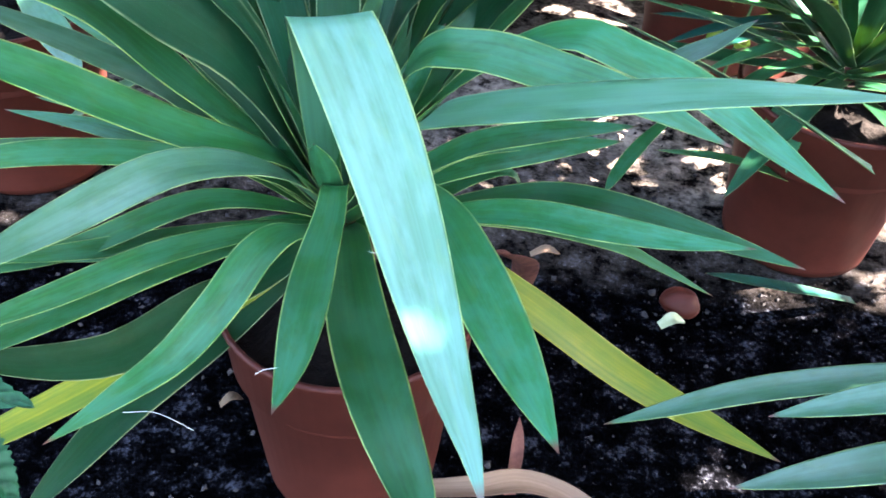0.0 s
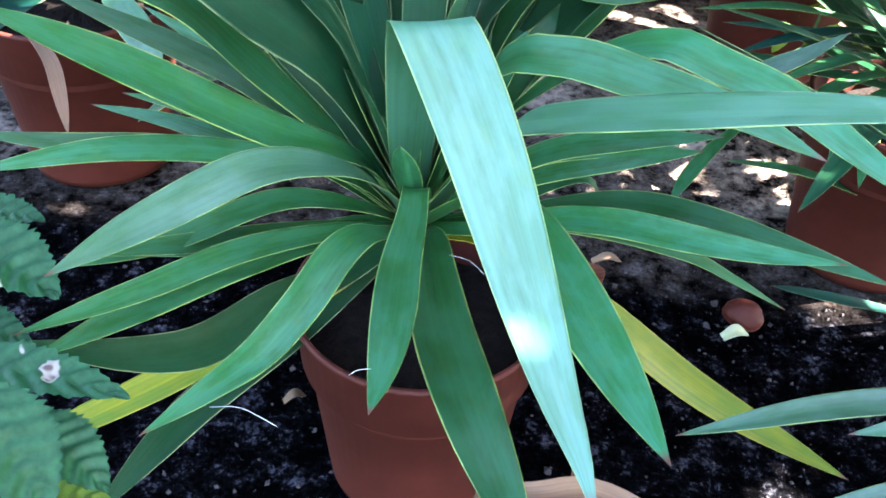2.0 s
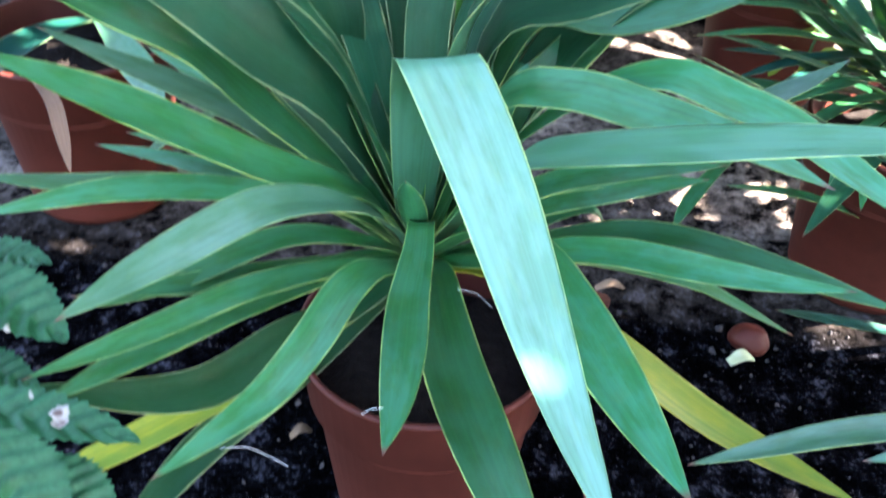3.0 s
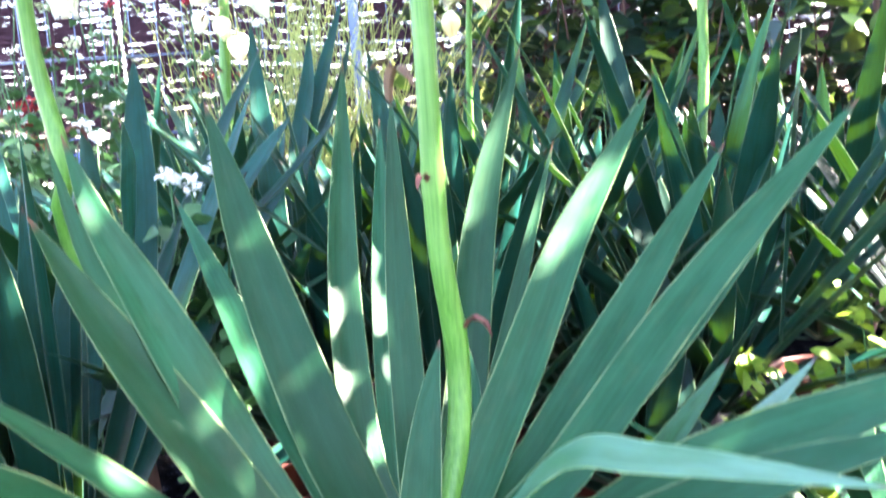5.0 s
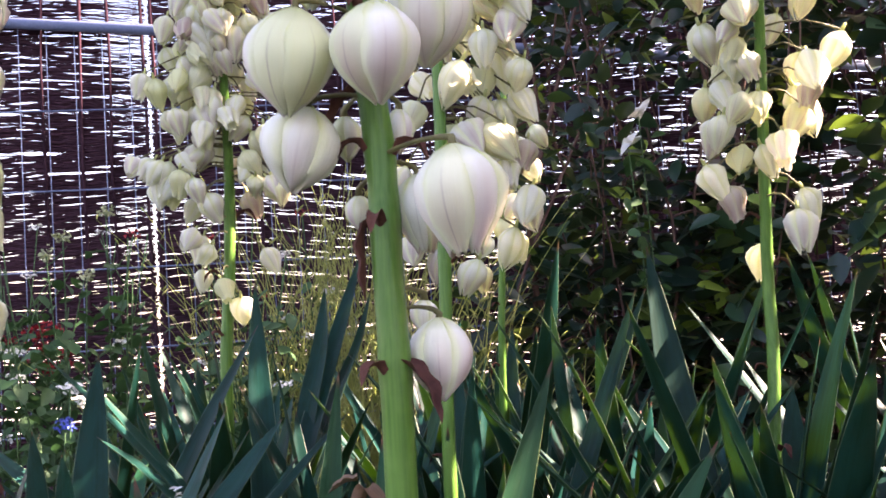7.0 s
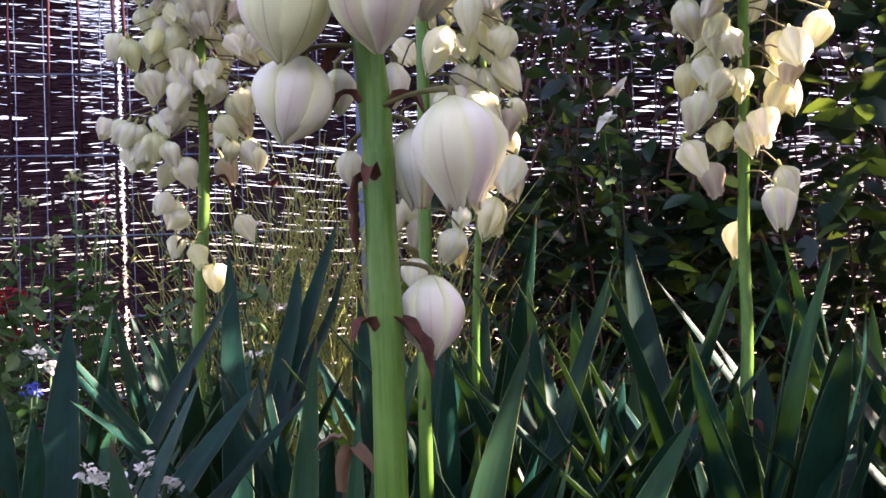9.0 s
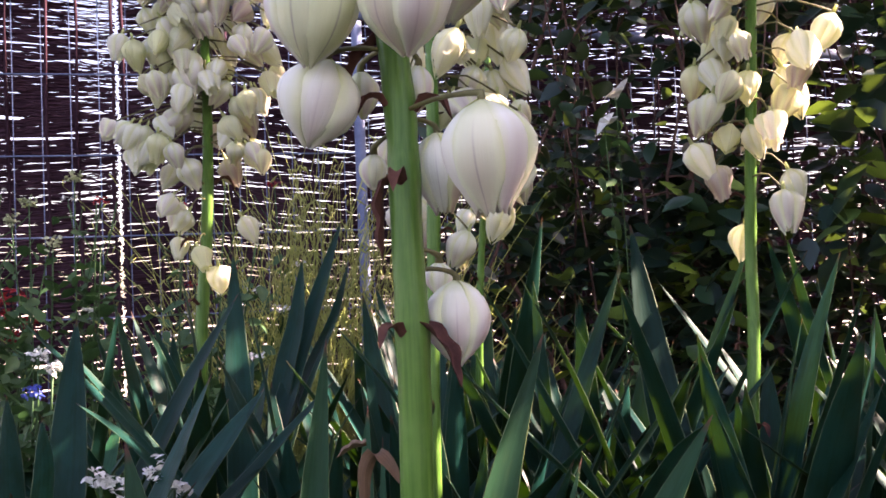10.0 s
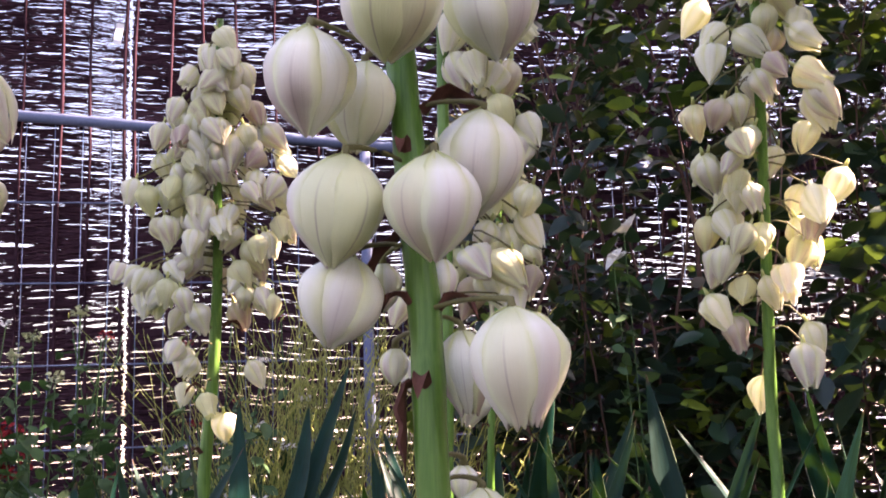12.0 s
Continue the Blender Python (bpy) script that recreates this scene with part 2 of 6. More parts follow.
def shrub_material():
    """Smooth dark leaves, each with a tone of its own, some young and yellow-green, with sunlight put into their
    colour.
    """
    m, n, l, b = material("shrub_leaf", 0.34, 0.40)
    geo = n.new("ShaderNodeNewGeometry")
    co = n.new("ShaderNodeTexCoord").outputs["Object"]
    fine = noise_tex(n, l, 45.0, 4, 0.6, co)
    # the top stops paint sunlit leaves, spread at random
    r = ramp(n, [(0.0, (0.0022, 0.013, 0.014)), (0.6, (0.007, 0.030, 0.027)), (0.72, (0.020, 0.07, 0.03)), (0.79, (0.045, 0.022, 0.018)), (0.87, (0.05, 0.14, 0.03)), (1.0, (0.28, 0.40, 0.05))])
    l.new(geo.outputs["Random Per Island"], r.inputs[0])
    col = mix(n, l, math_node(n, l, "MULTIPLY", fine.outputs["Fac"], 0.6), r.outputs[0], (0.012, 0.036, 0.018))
    l.new(col, b.inputs["Base Color"])
    bump(n, l, b, fine.outputs["Fac"], 0.3, 0.001)
    see_through(n, l, b, mix(n, l, 0.5, col, (0.24, 0.40, 0.04)), 0.12)
    return m


shrub_leaf = shrub_material()
crown_leaf = plain_material("crown_leaf", (0.03, 0.08, 0.02), (0.08, 0.15, 0.035), 30.0, 0.45, 0.4, 0.2, 0.2)
grass_green = plain_material("grass_green", (0.13, 0.22, 0.035), (0.52, 0.52, 0.16), 25.0, 0.6, 0.3, 0.2, 0.35)
# bright yellow-green weed tone that carries a sunlit look in itself
weed_sunlit = plain_material("weed_sunlit", (0.08, 0.17, 0.015), (0.24, 0.34, 0.045), 40.0, 0.55, 0.3, 0.2, 0.35)
weed_green = plain_material("weed_green", (0.014, 0.062, 0.018), (0.045, 0.115, 0.035), 40.0, 0.55, 0.35, 0.2, 0.25)
steel_blue = plain_material("galvanised_steel", (0.09, 0.12, 0.20), (0.15, 0.19, 0.29), 120.0, 0.5, 0.25, 0.1)
reed_brown = plain_material("reed_brown", (0.018, 0.009, 0.012), (0.068, 0.034, 0.045), 30.0, 0.95, 0.02, 0.4, 0.0)
petal_red = plain_material("petal_red", (0.22, 0.006, 0.012), (0.36, 0.02, 0.025), 80.0, 0.5, 0.3, 0.1, 0.3)
petal_white = plain_material("petal_white", (0.70, 0.70, 0.62), (0.82, 0.82, 0.76), 80.0, 0.5, 0.3, 0.1, 0.3)
petal_blue = plain_material("petal_blue", (0.05, 0.08, 0.40), (0.10, 0.16, 0.55), 80.0, 0.5, 0.3, 0.1, 0.3)
pale_paving = plain_material("pale_paving", (0.26, 0.24, 0.21), (0.36, 0.34, 0.30), 8.0, 0.9, 0.2, 0.3)
crumb = plain_material("soil_crumb", (0.002, 0.002, 0.002), (0.040, 0.037, 0.038), 160.0, 0.95, 0.1, 0.5)
umbel_green = plain_material("umbel_green", (0.30, 0.36, 0.16), (0.50, 0.54, 0.34), 80.0, 0.6, 0.3, 0.1, 0.3)
paper_white = plain_material("paper_white", (0.70, 0.70, 0.68), (0.80, 0.80, 0.78), 60.0, 0.6, 0.3, 0.05)


def ground_material():
    """Black weed cloth with a film of soil, grit and pale crumbs."""
    m, n, l, b = material("ground_cloth", 1.0, 0.0)
    co = n.new("ShaderNodeTexCoord").outputs["Object"]
    fine, mid, big = noise_tex(n, l, 190.0, 4, 0.7, co), noise_tex(n, l, 38.0, 6, 0.75, co), noise_tex(n, l, 5.0, 4, 0.6, co)
    r = ramp(n, [(0.47, (0.0004, 0.0004, 0.0005)), (0.55, (0.0024, 0.0024, 0.0031)), (0.64, (0.034, 0.036, 0.044))])
    l.new(math_node(n, l, "ADD", math_node(n, l, "MULTIPLY", mid.outputs["Fac"], 0.65), math_node(n, l, "MULTIPLY", fine.outputs["Fac"], 0.35)), r.inputs[0])
    r2 = ramp(n, [(0.66, (0, 0, 0)), (0.73, (1, 1, 1))])
    l.new(fine.outputs["Fac"], r2.inputs[0])
    col = mix(n, l, math_node(n, l, "MULTIPLY", r2.outputs[0], 0.5), r.outputs[0], (0.22, 0.21, 0.21))
    r3 = ramp(n, [(0.46, (0, 0, 0)), (0.62, (1, 1, 1))])
    l.new(big.outputs["Fac"], r3.inputs[0])
    soil = ramp(n, [(0.40, (0.010, 0.008, 0.007)), (0.60, (0.44, 0.37, 0.31))])
    l.new(mid.outputs["Fac"], soil.inputs[0])
    sep = n.new("ShaderNodeSeparateXYZ")
    l.new(co, sep.inputs[0])
    back = math_node(n, l, "MULTIPLY", math_node(n, l, "SUBTRACT", sep.outputs[1], 0.12), 2.4, True)
    back = math_node(n, l, "MULTIPLY", back, math_node(n, l, "MULTIPLY", math_node(n, l, "SUBTRACT", 0.95, sep.outputs[1]), 4.0, True))
    aside = math_node(n, l, "ABSOLUTE", math_node(n, l, "SUBTRACT", sep.outputs[0], 0.2))
    back = math_node(n, l, "MULTIPLY", back, math_node(n, l, "MULTIPLY", math_node(n, l, "SUBTRACT", math_node(n, l, "ADD", 0.75, math_node(n, l, "MULTIPLY", big.outputs["Fac"], 0.8)), aside), 2.5, True))
    col = mix(n, l, math_node(n, l, "MULTIPLY", back, math_node(n, l, "ADD", 0.35, math_node(n, l, "MULTIPLY", r3.outputs[0], 0.6)), True), col, soil.outputs[0])
    l.new(col, b.inputs["Base Color"])
    bump(n, l, b, math_node(n, l, "ADD", fine.outputs["Fac"], mid.outputs["Fac"]), 0.8, 0.004)
    return m


ground_cloth = ground_material()


# ---- building helpers ----
def part(name, bm, mat, parent=None, label="", smooth=True):
    me = bpy.data.meshes.new(name)
    bm.to_mesh(me)
    bm.free()
    if smooth:
        me.polygons.foreach_set("use_smooth", [True] * len(me.polygons))
    me.materials.append(mat)
    ob = new(name, me)
    if parent is not None:
        ob.parent = parent
    if label:
        ob["label"] = label
    return ob


def thing(name, label, category, group="", at=(0, 0, 0), kind=""):
    e = new(name)
    e.empty_display_size = 0.05
    e.location = at
    return tagged(e, label, category, group, kind)


def spline(points, steps):
    """Points along a smooth curve through the given ones, evenly spread."""
    p = [Vector(q) for q in points]
    p = [p[0] * 2 - p[1]] + p + [p[-1] * 2 - p[-2]]
    raw = []
    for i in range(1, len(p) - 2):
        a, b, c, d = p[i - 1], p[i], p[i + 1], p[i + 2]
        for k in range(12):
            t = k / 12
            raw.append(0.5 * (2 * b + (c - a) * t + (2 * a - 5 * b + 4 * c - d) * t * t + (3 * b - a - 3 * c + d) * t ** 3))
    raw.append(p[-2])
    run = [0.0]
    for a, b in zip(raw, raw[1:]):
        run.append(run[-1] + (b - a).length)
    out, j = [], 0
    for k in range(steps + 1):
        want = run[-1] * k / steps
        while j < len(run) - 2 and run[j + 1] < want:
            j += 1
        f = (want - run[j]) / max(run[j + 1] - run[j], 1e-9)
        out.append(raw[j].lerp(raw[j + 1], min(max(f, 0), 1)))
    return out


def tube(bm, points, radii, sides=8, cap=True):
    """Sweeps a round section along points; radii one per point."""
    rings = []
    n = len(points)
    ref = Vector((0.3, 0.9, 0.2)).normalized()
    for i, p in enumerate(points):
        t = (points[min(i + 1, n - 1)] - points[max(i - 1, 0)]).normalized()
        if abs(t.dot(ref)) > 0.95:
            ref = Vector((1, 0, 0))
        u = (ref - t * t.dot(ref)).normalized()
        v = t.cross(u)
        rings.append([bm.verts.new(p + (u * math.cos(a) + v * math.sin(a)) * radii[i]) for a in (2 * math.pi * k / sides for k in range(sides))])
    for a, b in zip(rings, rings[1:]):
        for k in range(sides):
            bm.faces.new((a[k], a[(k + 1) % sides], b[(k + 1) % sides], b[k]))
    if cap:
        bm.faces.new(rings[0][::-1])
        bm.faces.new(rings[-1])
    return rings


def blade(points, width, roll=0.0, steps=22, cup=0.22, thick=0.0016, base=0.62, belly=0.52, wave=0.0, face=None, taper=2.5):
    """A sword leaf as a closed thin solid along a curve, cupped along its midrib, with UVs across and along."""
    rng = random.Random(int(sum(abs(c) for p in points for c in p) * 1e5))
    pts = spline(points, steps)
    away = Vector(points[-1]) - Vector(points[0])
    away.z = 0
    if face is not None:
        away = Vector(face)
    side0 = Vector((0, 0, 1)).cross(away.normalized() if away.length > 1e-4 else Vector((0, 1, 0))) * -1
    bm = bmesh.new()
    uvl = bm.loops.layers.uv.new("UVMap")
    across = (-1.0, -0.9, -0.45, 0.0, 0.45, 0.9, 1.0)
    m = len(across)
    top, bot = [], []
    ph = rng.uniform(0, 6.28)
    for i, p in enumerate(pts):
        s = i / steps
        t = (pts[min(i + 1, steps)] - pts[max(i - 1, 0)]).normalized()
        side = (side0 - t * side0.dot(t)).normalized()
        side = Matrix.Rotation(radians(roll) * min(1.0, s * 2.5), 3, t) @ side
        nrm = side.cross(t).normalized()
        grow = min(s / belly, 1.0)
        w = base + (1 - base) * (grow * grow * (3 - 2 * grow))
        if s > belly:
            w = max(1 - ((s - belly) / (1 - belly)) ** taper, 0.012)
        w *= 0.5 * width
        edge = 1 + wave * math.sin(s * 17 + ph)
        rt, rb = [], []
        for u in across:
            q = p + side * (u * w * math.sqrt(max(1 - cup * cup * 0.5, 0.2))) + nrm * (cup * w * (abs(u) ** 1.5 * edge - 0.5))
            th = thick * (1.15 - 0.85 * abs(u)) * (0.35 + 0.65 * min(1, (1 - s) * 4))
            rt.append(bm.verts.new(q + nrm * th * 0.5))
            rb.append(bm.verts.new(q - nrm * th * 0.5))
        top.append(rt)
        bot.append(rb)

    def quad(vs, uvs):
        f = bm.faces.new(vs)
        for lp, uv in zip(f.loops, uvs):
            lp[uvl].uv = uv

    for i in range(steps):
        s0, s1 = i / steps, (i + 1) / steps
        for k in range(m - 1):
            u0, u1 = across[k] * 0.5 + 0.5, across[k + 1] * 0.5 + 0.5
            quad((top[i][k], top[i][k + 1], top[i + 1][k + 1], top[i + 1][k]), ((u0, s0), (u1, s0), (u1, s1), (u0, s1)))
            quad((bot[i][k + 1], bot[i][k], bot[i + 1][k], bot[i + 1][k + 1]), ((u1, s0), (u0, s0), (u0, s1), (u1, s1)))
        quad((bot[i][0], top[i][0], top[i + 1][0], bot[i + 1][0]), ((0, s0), (0, s0), (0, s1), (0, s1)))
        quad((top[i][-1], bot[i][-1], bot[i + 1][-1], top[i + 1][-1]), ((1, s0), (1, s0), (1, s1), (1, s1)))
    return bm


def yucca_leaf(plant, width, roll, *points, mat=None, cup=0.22, base=0.62, belly=0.52, taper=2.5, label=""):
    return part("leaf", blade(points, width, roll, 22 if len(points) < 8 else 44, cup, base=base, belly=belly, taper=taper), mat or leaf_green, plant, label)


# ---- setting ----
def fence_y(x):
    """The fence runs a little away from the camera's line to the right."""
    return 2.944 + 0.208 * (x + 1.443)


def make_ground():
    bm = bmesh.new()
    xs = [-1500, -200, -40, -8] + [-3 + 0.06 * i for i in range(101)] + [8, 40, 200, 1500]
    ys = [-1500, -200, -40, -6] + [-1.5 + 0.06 * i for i in range(91)] + [8, 40, 200, 1500]
    rows = []
    for y in ys:
        row = []
        for x in xs:
            near = abs(x) < 4 and abs(y) < 5
            z = 0.010 * noise.noise(Vector((x * 4, y * 4, 0))) + 0.006 * noise.noise(Vector((x * 13, y * 13, 3))) if near else 0.0
            row.append(bm.verts.new((x, y, z - 0.004)))
        rows.append(row)
    for a, b in zip(rows, rows[1:]):
        for k in range(len(xs) - 1):
            bm.faces.new((a[k], a[k + 1], b[k + 1], b[k]))
    tagged(part("ground", bm, ground_cloth), "black weed cloth ground with scattered soil and grit", "ground", kind="structure")
    # assumed pale sheet beyond the fence, added so that the gaps look bright
    bm = bmesh.new()
    vs = [bm.verts.new((x, y, 0.03)) for x, y in ((-40, 3.6), (40, 3.9 + 8), (40, 90), (-40, 90))]
    bm.faces.new(vs)
    tagged(part("pavement", bm, pale_paving), "pale sunlit paving added behind the reed fence to brighten its gaps", "pavement", kind="structure")


def make_reed_fence():
    """Uneven horizontal twigs woven round dark uprights; two mats meet at a ragged slit."""
    rng = random.Random(11)
    fence = thing("reed_fence", "dark brown woven twig screen with light shining through its gaps", "fence", kind="structure")
    slit = -1.196
    uprights = [-3.10, -2.93, -2.76, -2.60, -2.41, -2.25, -2.08, -1.91, -1.75, -1.574, -1.442, -1.327, -1.212, -1.176, -1.05, -0.93, -0.80]
    while uprights[-1] < 4.1:
        uprights.append(uprights[-1] + rng.uniform(0.11, 0.2))

    def open_at(x, z):
        """How far the twigs stand apart: sparser high up and in the strip beside the slit."""
        high = min(max((z - 1.5) / 0.7, 0.0), 1.0)
        strip = 1.0 if -1.32 < x < -1.20 else 0.0
        low = min(max((1.40 - z) / 0.3, 0.0), 1.0) if x < -0.4 else 0.0
        patch = noise.noise(Vector((x * 2.6, 5, z * 3.4))) + 0.6 * noise.noise(Vector((math.floor(x / 0.13) * 1.7, 9, z * 7.0)))
        behind = 0.0 if x < 0.05 or x > 0.95 else 0.13
        behind += 0.10 if x < -1.33 else 0.0
        return 0.20 * high + 0.26 * strip - 0.22 * low - behind + 0.36 * patch - 0.04

    def mat(x0, x1, name):
        bm = bmesh.new()
        z = 0.02
        row = 0
        while z < 2.95:
            z += rng.uniform(0.0015, 0.0036) if z > 0.7 else rng.uniform(0.003, 0.006)
            row += 1
            x = x0 + rng.uniform(-0.004, 0.006)
            while x < x1 - 0.05:
                end = min(x + rng.uniform(0.25, 1.1), x1 + rng.uniform(-0.006, 0.004))
                n = max(4, int((end - x) / 0.055))
                r = rng.uniform(0.0018, 0.0041) if z > 0.7 else rng.uniform(0.003, 0.006)
                ph, fr = rng.uniform(0, 6.28), rng.uniform(10, 34)
                slope, sag = rng.gauss(0, 0.036), rng.uniform(-0.010, 0.010)
                pts, radii = [], []
                for k in range(n + 1):
                    f = k / n
                    px = x + (end - x) * f
                    weave = 0.006 * (1 if (k + row) % 2 else -1)
                    dz = slope * (end - x) * (f - 0.5) + sag * math.sin(f * 3.1) + 0.0035 * math.sin(px * fr + ph) + rng.uniform(-0.0022, 0.0022) + 0.045 * noise.noise(Vector((px * 1.7, z * 1.3, 7)))
                    pts.append(Vector((px, fence_y(px) + 0.035 + weave, z + dz)))
                    radii.append(max(0.0012, r * (1.06 - 0.22 * f) * rng.uniform(0.85, 1.12) * (1 - open_at(px, z + dz))))
                tube(bm, pts, radii, 4, False)
                x = end + rng.uniform(-0.06, 0.010)
        part(name, bm, reed_brown, fence)

    mat(-3.2, slit - 0.0055, "woven_mat")
    mat(slit + 0.0055, 4.2, "woven_mat")
    for x in uprights:
        bm = bmesh.new()
        lean = rng.uniform(-0.012, 0.012)
        pts = [Vector((x + lean * f + 0.004 * math.sin(f * 21 + x * 9) + rng.uniform(-0.002, 0.002), fence_y(x) + 0.022 + rng.uniform(-0.004, 0.004), 2.98 * f)) for f in [k / 14 for k in range(15)]]
        tube(bm, pts, [rng.uniform(0.7, 1.15) * (0.0066 if -1.8 < x < -0.75 else 0.005) for _ in pts], 6)
        part("upright", bm, reed_brown, fence)
    return fence


def make_mesh_panel():
    """Welded wire panel with a round top rail and posts, standing before the reed mats."""
    panel = thing("mesh_fence_panel", "grey welded wire fence panel with round steel top rail", "fence", kind="structure")

    def rod(name, a, b, r, sides=6):
        bm = bmesh.new()
        tube(bm, [Vector(a), Vector(b)], [r, r], sides)
        part(name, bm, steel_blue, panel)

    k = -18
    while k < 42:
        x = -1.445 + 0.0979 * k
        if x < 2.9:
            rod("wire", (x, fence_y(x), 0.1), (x, fence_y(x), 2.02 - 0.066 * (x + 1.3)), 0.0021, 5)
        k += 1
    for z in (0.225, 0.525, 0.825, 1.125, 1.425, 1.727):
        rod("wire", (-3.2, fence_y(-3.2) - 0.005, z), (2.9, fence_y(2.9) - 0.005, z - 0.01), 0.0032, 6)
    rod("top_rail", (-3.2, fence_y(-3.2) - 0.012, 2.165), (2.9, fence_y(2.9) - 0.012, 1.745), 0.021, 14)
    for x in (-2.75, -0.30, 2.2):
        rod("post", (x, fence_y(x) - 0.05, 0.0), (x, fence_y(x) - 0.05, 1.99 - 0.066 * (x + 1.3)), 0.021, 14)
    # paper tag tied to the mat
    bm = bmesh.new()
    bmesh.ops.create_grid(bm, x_segments=3, y_segments=5, size=0.5)
    for v in bm.verts:
        v.co = Vector((v.co.x * 0.028, 0.004 * math.sin(v.co.y * 5), v.co.y * 0.09))
    tag = part("paper_tag", bm, paper_white)
    tag.matrix_world = pose(-1.235, fence_y(-1.235) + 0.012, 2.4, 0, 8, 12)
    tagged(tag, "small white paper tag hanging on the twig screen", "tag")


# ---- plants ----
def flower_pot(at, rim, height, foot, label, soil=True, lean=(0, 0), name="flower_pot"):
    """Thermoformed nursery pot: tapered wall, deep rim band, inner wall and soil."""
    pot = thing(name, label, "pot", "terracotta coloured pots", at)
    prof = [(foot * 0.9, 0.004), (foot, 0.0), (foot * 1.01, 0.008), (rim * 0.888, height * 0.70), (rim * 0.945, height * 0.715),
            (rim * 0.985, height * 0.97), (rim * 1.01, height * 0.985), (rim, height), (rim * 0.965, height), (rim * 0.955, height * 0.97), (rim * 0.90, height * 0.72), (rim * 0.86, height * 0.6)]
    bm = bmesh.new()
    n = 56
    rings = [[bm.verts.new((r * math.cos(2 * math.pi * k / n), r * math.sin(2 * math.pi * k / n), z)) for k in range(n)] for r, z in prof]
    for a, b in zip(rings, rings[1:]):
        for k in range(n):
            bm.faces.new((a[k], a[(k + 1) % n], b[(k + 1) % n], b[k]))
    bm.faces.new(rings[0][::-1])
    part("pot_body", bm, terracotta, pot)
    if soil:
        bm = bmesh.new()
        rng = random.Random(int(abs(at[0]) * 1000))
        rings = []
        for j in range(7):
            r = rim * 0.9 * j / 6
            rings.append([bm.verts.new((r * math.cos(2 * math.pi * k / 24), r * math.sin(2 * math.pi * k / 24), height * 0.80 + rng.uniform(-0.006, 0.006) + 0.02 * (1 - j / 6))) for k in range(24)])
        for a, b in zip(rings, rings[1:]):
            for k in range(24):
                bm.faces.new((a[k], b[k], b[(k + 1) % 24], a[(k + 1) % 24]))
        part("soil", bm, soil_dark, pot)
    pot.rotation_euler = (radians(lean[0]), radians(lean[1]), 0)
    return pot


def tepal(length, r, lo, hi, openness, inner, seed):
    """One cupped tepal of a hanging bell, from its stalk end down to its tip, as a thin solid."""
    rng = random.Random(seed)
    bm = bmesh.new()
    uvl = bm.loops.layers.uv.new("UVMap")
    na, nb = 14, 12
    curl = rng.uniform(-0.05, 0.1)
    outs, ins = [], []
    for i in range(na + 1):
        s = i / na
        base = math.sin(0.5 * math.pi * s / 0.40) ** 0.62 if s < 0.40 else max(1 - ((s - 0.40) / 0.60) ** 2.2, 0.0) ** 0.85
        rad = max(base, 0.06 if s < 0.5 else 0.11)
        rad = rad * (1 - openness * s * s) + openness * s * s * (0.72 + curl)
        shrink = 1.0 if s < 0.6 else 1.0 - (0.25 + 0.10 * openness) * ((s - 0.6) / 0.4) ** 2
        ro, ri = [], []
        for j in range(nb + 1):
            u = j / nb * 2 - 1
            a = (lo + hi) / 2 + (hi - lo) / 2 * u * shrink
            ridge = 1 + ((0.08 if inner else 0.17) * (1 - abs(u)) ** 0.75 - 0.05 - 0.07 * abs(u) ** 5) * math.sin(math.pi * min(s * 1.1, 1.0))
            a_ = (lo + hi) / 2 + (hi - lo) / 2 * u
            fold = 1 + 0.07 * noise.noise(Vector((math.cos(a_) * 1.6, math.sin(a_) * 1.6, s * 2.2 + seed * 3.7))) + 0.03 * noise.noise(Vector((math.cos(a_) * 4, math.sin(a_) * 4, s * 5 + seed)))
            rr = r * rad * ridge * fold * (0.95 if inner else 1.0)
            z = -length * s * (1 - 0.05 * abs(u) ** 2 * (s > 0.75)) + 0.05 * r * math.sin(s * 9 + seed) * abs(u) ** 3 + openness * 0.16 * r * max(0.0, s - 0.75) * 4 * math.sin(u * 7 + seed * 2.1)
            d = Vector((math.cos(a), math.sin(a), 0))
            ro.append(bm.verts.new(d * rr + Vector((0, 0, z))))
            ri.append(bm.verts.new(d * max(rr - 0.0009, 0.0002) + Vector((0, 0, z))))
        outs.append(ro)
        ins.append(ri)

    def quad(vs, uvs):
        f = bm.faces.new(vs)
        for lp, uv in zip(f.loops, uvs):
            lp[uvl].uv = uv

    for i in range(na):
        s0, s1 = i / na, (i + 1) / na
        for j in range(nb):
            u0, u1 = j / nb, (j + 1) / nb
            quad((outs[i][j], outs[i + 1][j], outs[i + 1][j + 1], outs[i][j + 1]), ((u0, s0), (u0, s1), (u1, s1), (u1, s0)))
            quad((ins[i][j + 1], ins[i + 1][j + 1], ins[i + 1][j], ins[i][j]), ((u1, s0), (u1, s1), (u0, s1), (u0, s0)))
        quad((outs[i][0], ins[i][0], ins[i + 1][0], outs[i + 1][0]), ((0, s0), (0, s0), (0, s1), (0, s1)))
        quad((ins[i][-1], outs[i][-1], outs[i + 1][-1], ins[i + 1][-1]), ((1, s0), (1, s0), (1, s1), (1, s1)))
    for j in range(nb):
        quad((outs[-1][j], ins[-1][j], ins[-1][j + 1], outs[-1][j + 1]), ((0.5, 1),) * 4)
    return bm


def stalk_point(path, z):
    for a, b in zip(path, path[1:]):
        if a[2] <= z <= b[2]:
            f = (z - a[2]) / (b[2] - a[2])
            return Vector(a).lerp(Vector(b), f)
    return Vector(path[-1] if z > path[-1][2] else path[0])


